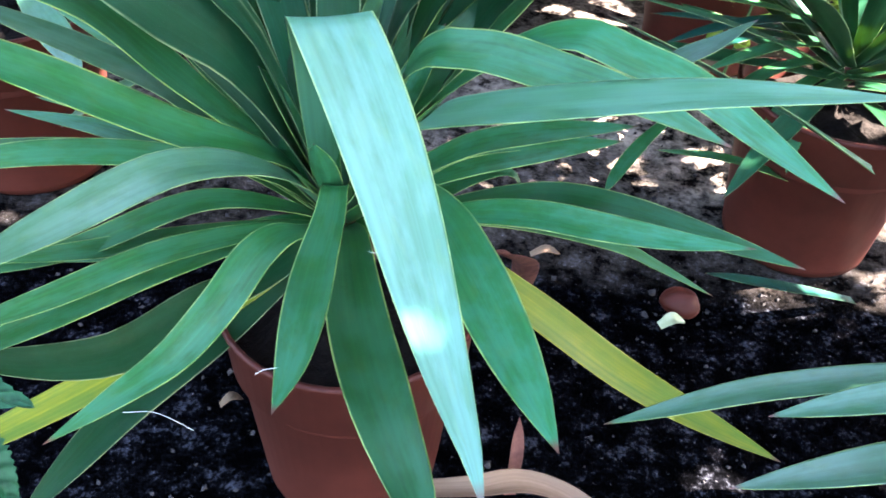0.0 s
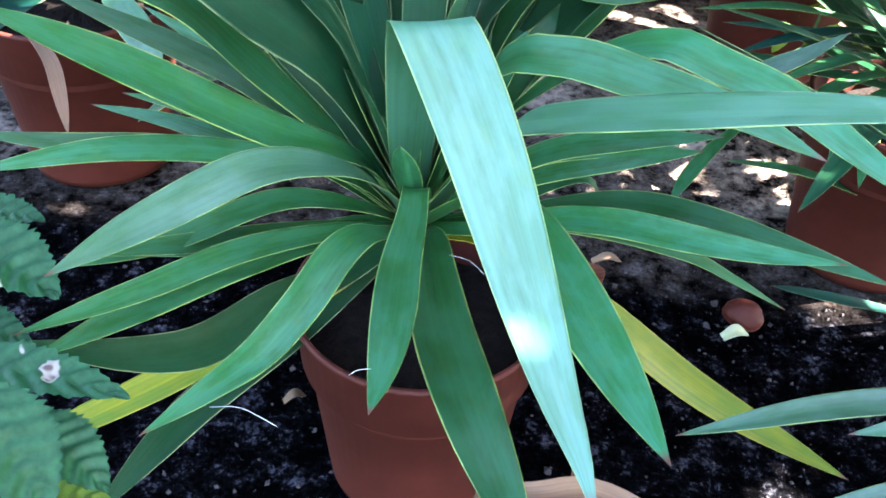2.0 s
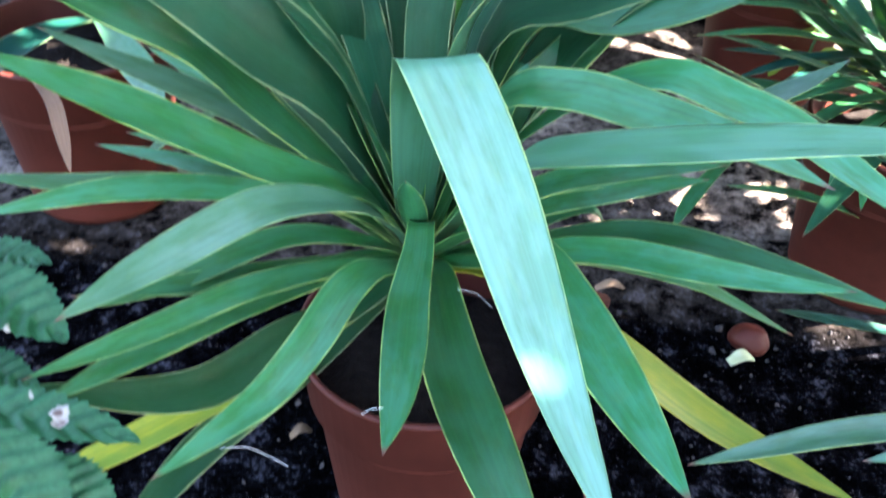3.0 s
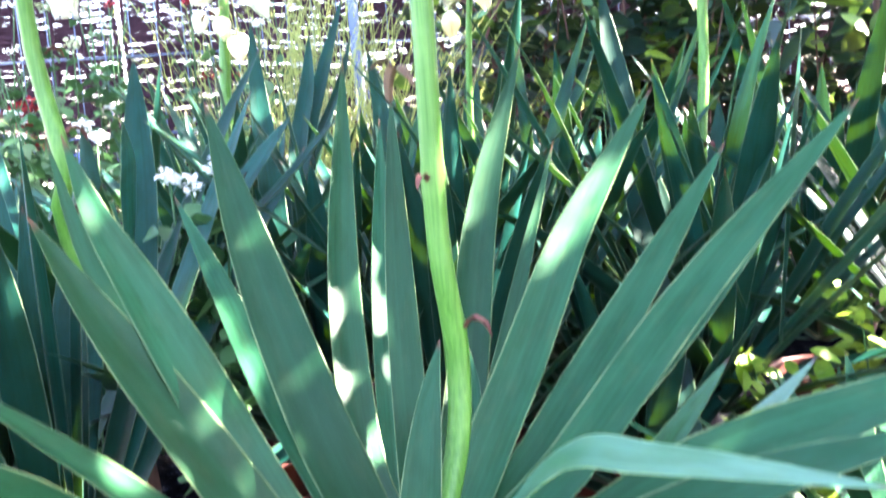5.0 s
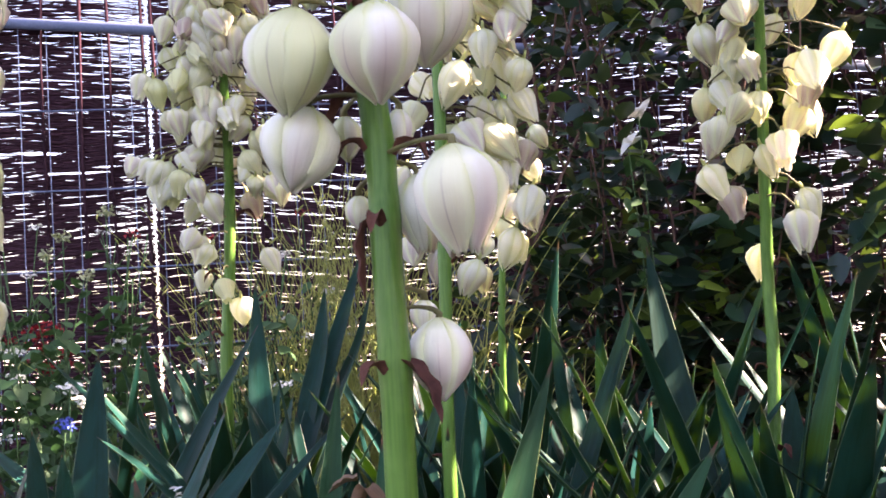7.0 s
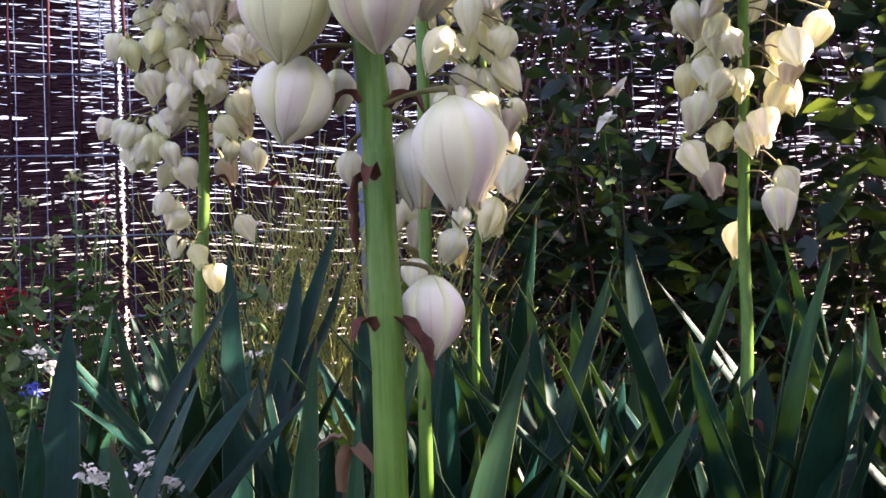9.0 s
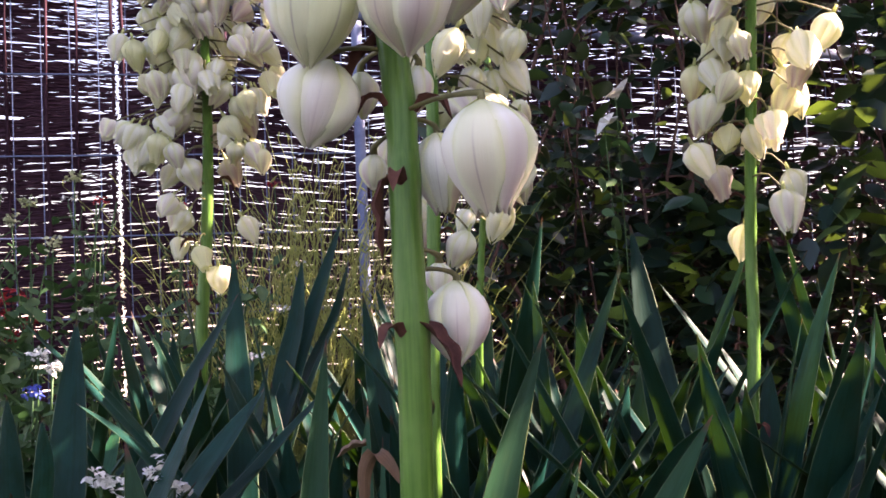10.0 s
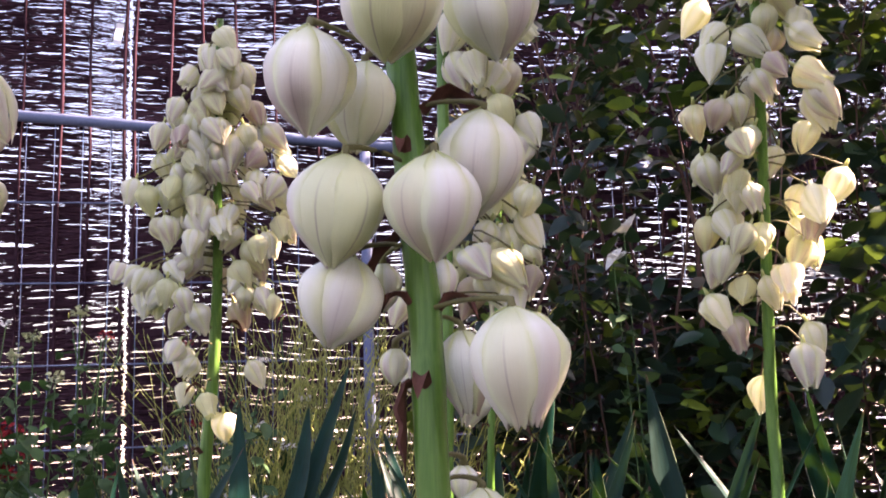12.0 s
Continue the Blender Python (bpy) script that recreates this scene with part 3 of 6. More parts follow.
def flower_bud(plant, top, tip, r, openness, spin):
    """A large hanging bud: short stalk, then three outer and three inner tepals."""
    top, tip = Vector(top), Vector(tip)
    axis = (tip - top)
    root = stalk_point(MAIN_STALK, top.z + 0.004)
    bm = bmesh.new()
    out = (top - root)
    pts = spline([root, root + out * 0.5 + Vector((0, 0, 0.004)), top + Vector((0, 0, 0.003)), top + axis * 0.06], 8)
    tube(bm, pts, [0.0014, 0.0012, 0.0012, 0.0012, 0.0012, 0.0013, 0.0015, 0.0019, 0.0024], 8)
    bud = part("flower_bud", bm, pedicel, plant, "large creamy white hanging bell-shaped bud")
    turn = axis.to_track_quat("-Z", "Y").to_matrix().to_4x4()
    place = Matrix.Translation(top) @ turn @ pose(0, 0, 0, 0, 0, spin)
    for k in range(6):
        inner = k % 2 == 1
        mid = radians(60 * k)
        half = radians(46 if inner else 37 + 4 * math.sin(k * 2.3 + spin))
        t = part("tepal", tepal(axis.length * (0.985 if inner else 1.0), r, mid - half, mid + half, openness, inner, k + spin), petal_cream, bud)
        t.matrix_basis = place
    return bud


SMALL = []


def small_meshes():
    """Six shapes of small bud, each one mesh of six tepals and a neck."""
    rng = random.Random(5)
    for k in range(7):
        bm = bmesh.new()
        uvl = bm.loops.layers.uv.new("UVMap")
        openness = (0, 0.08, 0.2, 0.35, 0.5, 0.75, 0)[k]
        ln = (1.3, 1.35, 1.5, 1.4, 1.3, 1.25, 1.6)[k]
        for j in range(6):
            mid, half = radians(60 * j), radians(46 if j % 2 else 36)
            na, nb = 7, 4
            grid = []
            for i in range(na + 1):
                s = i / na
                rad = max(math.sin(0.5 * math.pi * s / 0.36) ** 0.7 if s < 0.36 else max(1 - ((s - 0.36) / 0.64) ** 1.7, 0.0) ** 0.85, 0.06)
                rad = rad * (1 - openness * s * s) + openness * s * s * rng.uniform(0.65, 0.85)
                row = []
                for q in range(nb + 1):
                    u = q / nb * 2 - 1
                    a = mid + half * u * (1 if s < 0.65 else 1 - 0.5 * ((s - 0.65) / 0.35) ** 2)
                    rr = rad * (0.92 + 0.24 * (1 - abs(u)) ** 0.8) * (0.84 if j % 2 else 1.0)
                    crumple = 1 + 0.16 * noise.noise(Vector((math.cos(a) * 1.8, math.sin(a) * 1.8, s * 3.0 + k * 5.0 + j % 2)))
                    row.append(bm.verts.new((math.cos(a) * rr * crumple, math.sin(a) * rr * crumple, -2 * ln * s * (1 + 0.06 * math.sin(j * 2.1 + k)))))
                grid.append(row)
            for i in range(na):
                for q in range(nb):
                    f = bm.faces.new((grid[i][q], grid[i + 1][q], grid[i + 1][q + 1], grid[i][q + 1]))
                    for lp, uv in zip(f.loops, ((q / nb, i / na), (q / nb, (i + 1) / na), ((q + 1) / nb, (i + 1) / na), ((q + 1) / nb, i / na))):
                        lp[uvl].uv = uv
        tube(bm, [Vector((0, 0, 0.5)), Vector((0, 0, -0.1))], [0.09, 0.16], 6)
        me = bpy.data.meshes.new("flower_bud")
        bm.to_mesh(me)
        bm.free()
        me.polygons.foreach_set("use_smooth", [True] * len(me.polygons))
        me.materials.append(petal_small)
        SMALL.append(me)


STALKS = {}


def small_buds(plant, rows):
    """Hangs small buds at their places, each with a thin stalk to the stem."""
    rng = random.Random(len(rows) * 7 + int(rows[0][2] * 1000))
    for x, y, z, r in rows:
        b = new("flower_bud", rng.choice(SMALL))
        b.parent = plant
        top = Vector((x, y, z + r * 1.15))
        b.matrix_basis = Matrix.Translation(top) @ pose(0, 0, 0, rng.uniform(-38, 38), rng.uniform(-38, 38), rng.uniform(0, 360)) @ Matrix.Scale(r * rng.uniform(0.84, 1.0), 4)
        root = stalk_point(STALKS[plant.name], z + r * 2.2)
        bm = bmesh.new()
        tube(bm, spline([root, (root + top) / 2 + Vector((0, 0, 0.012)), top], 4), [0.0016, 0.0012, 0.0011, 0.0011, 0.0014], 5)
        part("bud_stalk", bm, pedicel, plant)


def flower_stem(plant, path, r0, r1, nodes, seed=1, detail=16):
    """The flower stem with papery brown bracts at its joints."""
    STALKS[plant.name] = path
    rng = random.Random(seed)
    n = 60 if detail > 10 else 24
    pts = spline(path, n)
    bm = bmesh.new()
    radii = []
    for i, p in enumerate(pts):
        r = r0 + (r1 - r0) * i / n
        near = min(abs(p.z - (q[0] if isinstance(q, tuple) else q)) for q in nodes) if nodes else 1
        radii.append(r * (1 + 0.10 * math.exp(-(near / 0.006) ** 2)))
    tube(bm, pts, radii, detail)
    stem = part("flower_stem", bm, stem_green, plant, "fleshy light green flower stem")
    for k, node in enumerate(nodes):
        z, az, ln = node if isinstance(node, tuple) else (node, rng.uniform(0, 360), rng.uniform(0.013, 0.022) * (r0 / 0.009))
        c = stalk_point(path, z)
        out = Vector((math.cos(radians(az)), math.sin(radians(az)), 0))
        a = c + out * r0 * 0.80
        if ln > 0.03:
            part("bract", blade((a + Vector((0, 0, 0.004)), a + out * ln * 0.10 + Vector((0, 0, 0.002)), a + out * ln * (0.42 if ln < 0.045 else 0.12) - Vector((0, 0, ln * 0.25)), a + out * ln * (0.6 if ln < 0.045 else 0.10) - Vector((0, 0, ln * 0.80))), 0.011, 0, 12, 0.7, 0.0008, 0.9, 0.3, 0.35), bract_brown, stem)
            continue
        part("bract", blade((a, a + out * ln * 0.35 + Vector((0, 0, ln * 0.35)), a + out * ln * 0.8 + Vector((0, 0, ln * 0.25)), a + out * ln * 1.1 + Vector((0, 0, -ln * 0.35))), ln * 0.5, 0, 8, 0.6, 0.0008, 0.9, 0.3, 0.3), bract_brown, stem)
    return stem


def rosette(plant, crown, count, length, seed, low=22, high=86, mat=None, width=0.043, clear=None):
    """Sword leaves all round a crown, the outer ones lower and more arched."""
    rng = random.Random(seed)
    c = Vector(crown)
    for k in range(count):
        f = (k + 0.5) / count
        az = k * 2.39996 + rng.uniform(-0.25, 0.25)
        el = radians(low + (high - low) * f ** 0.8 + rng.uniform(-7, 7))
        ln = length * rng.uniform(0.78, 1.1) * (0.78 + 0.3 * math.sin(math.pi * min(1, f * 1.15)))
        out = Vector((math.cos(az), math.sin(az), 0))
        d0 = out * math.cos(el) + Vector((0, 0, math.sin(el)))
        arch = rng.uniform(0.02, 0.20) * (1.25 - f)
        droop = Vector((0, 0, -1)) * arch * ln
        p0 = c + out * 0.012 + Vector((0, 0, 0.05 * f))
        pts = (p0, p0 + d0 * ln * 0.36 + droop * 0.06, p0 + d0 * ln * 0.7 + droop * 0.42, p0 + d0 * ln + droop)
        if clear is not None and (Vector((pts[3].x, pts[3].y, 0)) - Vector((clear[0], clear[1], 0))).length < clear[2]:
            continue
        bm = blade(pts, width * rng.uniform(0.8, 1.12), rng.uniform(-14, 14), 14, rng.uniform(0.16, 0.34))
        part("leaf", bm, mat or leaf_back_shaded, plant)


make_ground()
make_reed_fence()
make_mesh_panel()
small_meshes()

# the yucca in its pot, followed from the pot up to its flowers
flower_pot((-0.02, -0.13, 0), 0.102, 0.20, 0.076, "brick-red plastic pot holding the large yucca")
main_yucca = thing("yucca", "large blue-green yucca with broad sword leaves and a flower stem", "yucca", "yuccas", (0, 0, 0))
CROWN = (-0.03, -0.11, 0.25)
bm = bmesh.new()
tube(bm, [Vector((-0.028, -0.115, 0.15)), Vector((-0.03, -0.112, 0.22)), Vector((-0.03, -0.11, 0.245)), Vector((-0.03, -0.105, 0.27))], [0.026, 0.028, 0.018, 0.006], 14)
part("trunk", bm, leaf_dry, main_yucca, "short trunk wrapped in dry leaf bases")
yucca_leaf(main_yucca, 0.043, 0, CROWN, (-0.034, -0.113, 0.290), (-0.030, -0.141, 0.365), (-0.021, -0.181, 0.433), (-0.013, -0.222, 0.474), (-0.010, -0.238, 0.488), (-0.004, -0.253, 0.490), (0.009, -0.277, 0.480), (0.026, -0.310, 0.463), (0.040, -0.341, 0.447), (0.055, -0.383, 0.435), (0.067, -0.420, 0.430), (0.077, -0.452, 0.430), (0.083, -0.477, 0.431), cup=0.10, belly=0.44, taper=2.5, mat=leaf_glaucous_skylit)
yucca_leaf(main_yucca, 0.034, 8, CROWN, (0.021, -0.166, 0.330), (0.048, -0.220, 0.357), (0.071, -0.292, 0.378), (0.088, -0.355, 0.396), (0.099, -0.404, 0.414), (0.108, -0.452, 0.435), cup=0.16)
yucca_leaf(main_yucca, 0.026, 0, CROWN, (-0.023, -0.142, 0.302), (-0.024, -0.157, 0.322), (-0.022, -0.190, 0.323), (-0.020, -0.248, 0.332), (-0.014, -0.310, 0.352), (-0.011, -0.360, 0.362), (-0.011, -0.397, 0.373), base=0.5, belly=0.62)
yucca_leaf(main_yucca, 0.038, 0, CROWN, (-0.014, -0.174, 0.294), (-0.002, -0.230, 0.305), (0.012, -0.286, 0.315), (0.034, -0.359, 0.336), (0.053, -0.406, 0.340), (0.070, -0.457, 0.356), cup=0.3)
yucca_leaf(main_yucca, 0.026, -15, CROWN, (-0.040, -0.160, 0.283), (-0.055, -0.186, 0.300), (-0.066, -0.220, 0.308), (-0.077, -0.263, 0.305), (-0.093, -0.306, 0.302), (-0.109, -0.350, 0.315), (-0.126, -0.393, 0.329), belly=0.45)
yucca_leaf(main_yucca, 0.028, -25, CROWN, (-0.053, -0.134, 0.303), (-0.082, -0.164, 0.338), (-0.115, -0.216, 0.367), (-0.150, -0.288, 0.380), (-0.169, -0.367, 0.404), mat=leaf_glaucous_skylit)
yucca_leaf(main_yucca, 0.018, -30, CROWN, (-0.066, -0.155, 0.279), (-0.126, -0.211, 0.298), (-0.175, -0.278, 0.312), (-0.209, -0.350, 0.341))
yucca_leaf(main_yucca, 0.018, -30, CROWN, (-0.065, -0.137, 0.285), (-0.119, -0.163, 0.303), (-0.177, -0.225, 0.307), (-0.224, -0.280, 0.324))
yucca_leaf(main_yucca, 0.030, -35, CROWN, (-0.075, -0.152, 0.234), (-0.113, -0.201, 0.242), (-0.138, -0.241, 0.245), (-0.156, -0.272, 0.257), (-0.189, -0.302, 0.280), (-0.226, -0.326, 0.309), mat=leaf_green_shaded)
yucca_leaf(main_yucca, 0.024, -30, CROWN, (-0.069, -0.142, 0.229), (-0.098, -0.168, 0.219), (-0.138, -0.198, 0.202), (-0.182, -0.237, 0.192), (-0.219, -0.271, 0.188), (-0.256, -0.312, 0.191), (-0.287, -0.343, 0.189), mat=leaf_old)
yucca_leaf(main_yucca, 0.030, -20, CROWN, (-0.099, -0.169, 0.199), (-0.157, -0.242, 0.180), (-0.180, -0.293, 0.177), (-0.200, -0.349, 0.175), mat=leaf_green_shaded)
yucca_leaf(main_yucca, 0.034, -35, CROWN, (-0.069, -0.118, 0.312), (-0.121, -0.169, 0.365), (-0.168, -0.239, 0.440), (-0.202, -0.319, 0.515))
yucca_leaf(main_yucca, 0.021, -30, CROWN, (-0.075, -0.108, 0.301), (-0.106, -0.114, 0.327), (-0.148, -0.114, 0.363), (-0.191, -0.130, 0.395), (-0.224, -0.149, 0.422), (-0.260, -0.168, 0.450), mat=leaf_glaucous_skylit)
yucca_leaf(main_yucca, 0.040, -25, CROWN, (-0.069, -0.105, 0.303), (-0.105, -0.115, 0.342), (-0.145, -0.129, 0.391), (-0.178, -0.145, 0.437), (-0.213, -0.180, 0.477), (-0.239, -0.220, 0.521), (-0.263, -0.253, 0.556), belly=0.6)
yucca_leaf(main_yucca, 0.052, -18, CROWN, (-0.057, -0.086, 0.309), (-0.078, -0.070, 0.345), (-0.098, -0.045, 0.376), (-0.104, -0.039, 0.417), (-0.132, -0.028, 0.462), (-0.186, -0.026, 0.552), (-0.243, -0.024, 0.645), (-0.283, -0.026, 0.721), cup=0.3, mat=leaf_green_shaded)
yucca_leaf(main_yucca, 0.036, -22, CROWN, (-0.083, -0.097, 0.389), (-0.104, -0.108, 0.430), (-0.147, -0.113, 0.492), (-0.196, -0.147, 0.564), (-0.235, -0.185, 0.621), (-0.260, -0.207, 0.658), cup=0.3, mat=leaf_green_shaded)
yucca_leaf(main_yucca, 0.020, -35, CROWN, (-0.083, -0.110, 0.292), (-0.158, -0.137, 0.320), (-0.223, -0.187, 0.347), (-0.281, -0.253, 0.367))
yucca_leaf(main_yucca, 0.020, -35, CROWN, (-0.095, -0.094, 0.283), (-0.204, -0.116, 0.303), (-0.271, -0.151, 0.322), (-0.325, -0.184, 0.345))
yucca_leaf(main_yucca, 0.016, -30, CROWN, (-0.069, -0.139, 0.268), (-0.124, -0.180, 0.285), (-0.167, -0.222, 0.304), (-0.219, -0.272, 0.329))
yucca_leaf(main_yucca, 0.022, -30, CROWN, (-0.084, -0.147, 0.262), (-0.137, -0.206, 0.277), (-0.177, -0.278, 0.297), (-0.204, -0.350, 0.323))
yucca_leaf(main_yucca, 0.040, 12, CROWN, (0.015, -0.154, 0.346), (0.033, -0.187, 0.397), (0.062, -0.231, 0.435), (0.110, -0.284, 0.477), (0.147, -0.321, 0.506), (0.176, -0.352, 0.528), (0.217, -0.375, 0.544), cup=0.12, mat=leaf_glaucous_skylit)
yucca_leaf(main_yucca, 0.034, 25, CROWN, (0.008, -0.094, 0.354), (0.022, -0.102, 0.390), (0.038, -0.117, 0.409), (0.048, -0.125, 0.414), (0.075, -0.137, 0.420), (0.112, -0.158, 0.422), (0.157, -0.190, 0.427), (0.207, -0.227, 0.424))
yucca_leaf(main_yucca, 0.030, 20, CROWN, (0.021, -0.087, 0.330), (0.064, -0.100, 0.387), (0.100, -0.111, 0.417), (0.122, -0.124, 0.430), (0.133, -0.131, 0.433), (0.157, -0.152, 0.433), (0.188, -0.180, 0.434), (0.219, -0.221, 0.430), (0.251, -0.282, 0.433))
yucca_leaf(main_yucca, 0.023, 25, CROWN, (0.021, -0.134, 0.275), (0.067, -0.139, 0.295), (0.112, -0.167, 0.320), (0.154, -0.199, 0.339), (0.195, -0.223, 0.353), (0.231, -0.245, 0.370))
yucca_leaf(main_yucca, 0.023, 25, CROWN, (0.025, -0.122, 0.274), (0.066, -0.127, 0.294), (0.122, -0.133, 0.312), (0.169, -0.166, 0.330), (0.221, -0.204, 0.342), (0.264, -0.241, 0.355))
yucca_leaf(main_yucca, 0.022, 20, CROWN, (0.014, -0.108, 0.294), (0.063, -0.107, 0.330), (0.115, -0.111, 0.349), (0.173, -0.131, 0.373))
yucca_leaf(main_yucca, 0.024, 20, CROWN, (0.014, -0.111, 0.290), (0.065, -0.106, 0.314), (0.123, -0.101, 0.329), (0.171, -0.102, 0.342))
yucca_leaf(main_yucca, 0.036, 20, CROWN, (0.039, -0.109, 0.244), (0.128, -0.100, 0.171), (0.226, -0.108, 0.101), (0.352, -0.143, 0.059), mat=leaf_old)
yucca_leaf(main_yucca, 0.014, 20, CROWN, (0.028, -0.109, 0.275), (0.067, -0.104, 0.300), (0.094, -0.101, 0.307), (0.106, -0.101, 0.291))
yucca_leaf(main_yucca, 0.036, 20, CROWN, (-0.016, -0.082, 0.317), (0.006, -0.034, 0.354), (0.041, 0.031, 0.392), (0.092, 0.140, 0.460))
yucca_leaf(main_yucca, 0.034, 25, CROWN, (-0.007, -0.085, 0.310), (0.029, -0.047, 0.350), (0.081, 0.006, 0.389), (0.152, 0.085, 0.440))
yucca_leaf(main_yucca, 0.036, 10, CROWN, (-0.029, -0.075, 0.311), (-0.017, -0.015, 0.351), (-0.004, 0.070, 0.384), (0.010, 0.221, 0.447))
yucca_leaf(main_yucca, 0.034, -10, CROWN, (-0.048, -0.078, 0.310), (-0.073, -0.025, 0.345), (-0.102, 0.033, 0.380), (-0.150, 0.154, 0.434))
yucca_leaf(main_yucca, 0.016, -30, CROWN, (-0.092, -0.095, 0.285), (-0.155, -0.095, 0.310), (-0.203, -0.100, 0.329), (-0.245, -0.112, 0.343))
yucca_leaf(main_yucca, 0.016, -30, CROWN, (-0.111, -0.088, 0.283), (-0.168, -0.086, 0.292), (-0.224, -0.087, 0.306), (-0.281, -0.094, 0.318))
yucca_leaf(main_yucca, 0.014, -20, CROWN, (-0.067, -0.129, 0.266), (-0.118, -0.166, 0.270), (-0.163, -0.200, 0.282), (-0.213, -0.229, 0.294))
yucca_leaf(main_yucca, 0.022, -20, CROWN, (-0.074, -0.095, 0.313), (-0.109, -0.083, 0.345), (-0.147, -0.073, 0.381), (-0.179, -0.062, 0.424))
yucca_leaf(main_yucca, 0.018, -20, CROWN, (-0.075, -0.092, 0.301), (-0.129, -0.075, 0.328), (-0.182, -0.064, 0.354), (-0.243, -0.060, 0.386))
yucca_leaf(main_yucca, 0.018, 10, CROWN, (0.085, -0.084, 0.248), (0.179, -0.067, 0.222), (0.224, -0.068, 0.203), (0.274, -0.076, 0.182))
yucca_leaf(main_yucca, 0.020, 20, CROWN, (0.017, -0.109, 0.295), (0.060, -0.093, 0.318), (0.115, -0.090, 0.329), (0.159, -0.084, 0.331))
yucca_leaf(main_yucca, 0.046, -25, CROWN, (-0.094, -0.017, 0.409), (-0.139, -0.007, 0.490), (-0.168, -0.000, 0.547), (-0.191, -0.003, 0.602), (-0.223, 0.005, 0.664), (-0.247, 0.006, 0.714), (-0.266, 0.009, 0.776), mat=leaf_green_shaded)
yucca_leaf(main_yucca, 0.050, -12, CROWN, (-0.058, 0.028, 0.401), (-0.109, 0.067, 0.528), (-0.158, 0.121, 0.657), (-0.200, 0.172, 0.799), mat=leaf_green_shaded)
yucca_leaf(main_yucca, 0.034, -20, CROWN, (-0.084, 0.070, 0.405), (-0.163, 0.144, 0.542), (-0.200, 0.170, 0.624), (-0.246, 0.205, 0.716), mat=leaf_green_shaded)
yucca_leaf(main_yucca, 0.026, -25, CROWN, (-0.107, 0.052, 0.397), (-0.189, 0.062, 0.481), (-0.222, 0.069, 0.539), (-0.258, 0.078, 0.609), (-0.294, 0.093, 0.688), (-0.316, 0.100, 0.778), mat=leaf_green_shaded)
yucca_leaf(main_yucca, 0.040, 20, CROWN, (-0.059, 0.113, 0.399), (-0.076, 0.156, 0.424), (-0.095, 0.224, 0.484), (-0.108, 0.319, 0.596), (-0.107, 0.396, 0.721), (-0.100, 0.453, 0.848), mat=leaf_green_shaded)
yucca_leaf(main_yucca, 0.038, 20, CROWN, (-0.053, 0.135, 0.396), (-0.064, 0.284, 0.464), (-0.070, 0.399, 0.589), (-0.065, 0.487, 0.778), mat=leaf_green_shaded)
yucca_leaf(main_yucca, 0.020, 0, CROWN, (-0.049, 0.154, 0.388), (-0.049, 0.332, 0.489), (-0.052, 0.442, 0.603), (-0.053, 0.508, 0.743), mat=leaf_green_shaded)
yucca_leaf(main_yucca, 0.034, 0, CROWN, (-0.033, -0.076, 0.409), (-0.029, -0.063, 0.462), (-0.022, -0.048, 0.519), (-0.013, -0.030, 0.571), (-0.003, -0.015, 0.609), mat=leaf_green_shaded)
yucca_leaf(main_yucca, 0.024, 5, CROWN, (-0.006, 0.098, 0.407), (0.016, 0.162, 0.469), (0.023, 0.195, 0.515), (0.019, 0.213, 0.551), mat=leaf_green_shaded)
yucca_leaf(main_yucca, 0.044, 26, CROWN, (-0.005, 0.125, 0.418), (0.018, 0.259, 0.513), (0.040, 0.345, 0.631), (0.066, 0.388, 0.727), (0.109, 0.434, 0.846), mat=leaf_green_shaded)
yucca_leaf(main_yucca, 0.042, 32, CROWN, (-0.012, 0.013, 0.409), (0.020, 0.073, 0.476), (0.066, 0.133, 0.549), (0.121, 0.206, 0.642), (0.172, 0.255, 0.710), (0.228, 0.296, 0.783), mat=leaf_green_shaded)
yucca_leaf(main_yucca, 0.020, 15, CROWN, (-0.001, 0.117, 0.399), (0.051, 0.255, 0.511), (0.097, 0.351, 0.626), (0.138, 0.412, 0.733), mat=leaf_green_shaded)
yucca_leaf(main_yucca, 0.041, 18, CROWN, (0.012, 0.035, 0.412), (0.078, 0.100, 0.482), (0.173, 0.154, 0.596), (0.273, 0.200, 0.726), mat=leaf_green_shaded)
yucca_leaf(main_yucca, 0.046, 22, CROWN, (0.005, -0.001, 0.405), (0.094, 0.038, 0.490), (0.207, 0.075, 0.613), (0.344, 0.076, 0.758), mat=leaf_green_shaded)
yucca_leaf(main_yucca, 0.034, 22, CROWN, (0.011, 0.048, 0.391), (0.125, 0.116, 0.484), (0.224, 0.158, 0.571), (0.342, 0.197, 0.692), mat=leaf_green_shaded)
yucca_leaf(main_yucca, 0.034, 25, CROWN, (-0.014, -0.064, 0.396), (0.017, -0.058, 0.460), (0.049, -0.065, 0.510), (0.075, -0.088, 0.540), (0.091, -0.111, 0.551), (0.109, -0.145, 0.558), (0.148, -0.213, 0.574), (0.196, -0.291, 0.590), cup=0.14, belly=0.34, mat=leaf_glaucous_skylit)
yucca_leaf(main_yucca, 0.046, 30, CROWN, (0.012, -0.034, 0.406), (0.074, -0.060, 0.452), (0.146, -0.097, 0.501), (0.206, -0.135, 0.539), (0.283, -0.181, 0.576), mat=leaf_green_shaded)
yucca_leaf(main_yucca, 0.036, 25, CROWN, (0.027, 0.005, 0.395), (0.100, -0.013, 0.416), (0.163, -0.025, 0.443), (0.241, -0.040, 0.494))
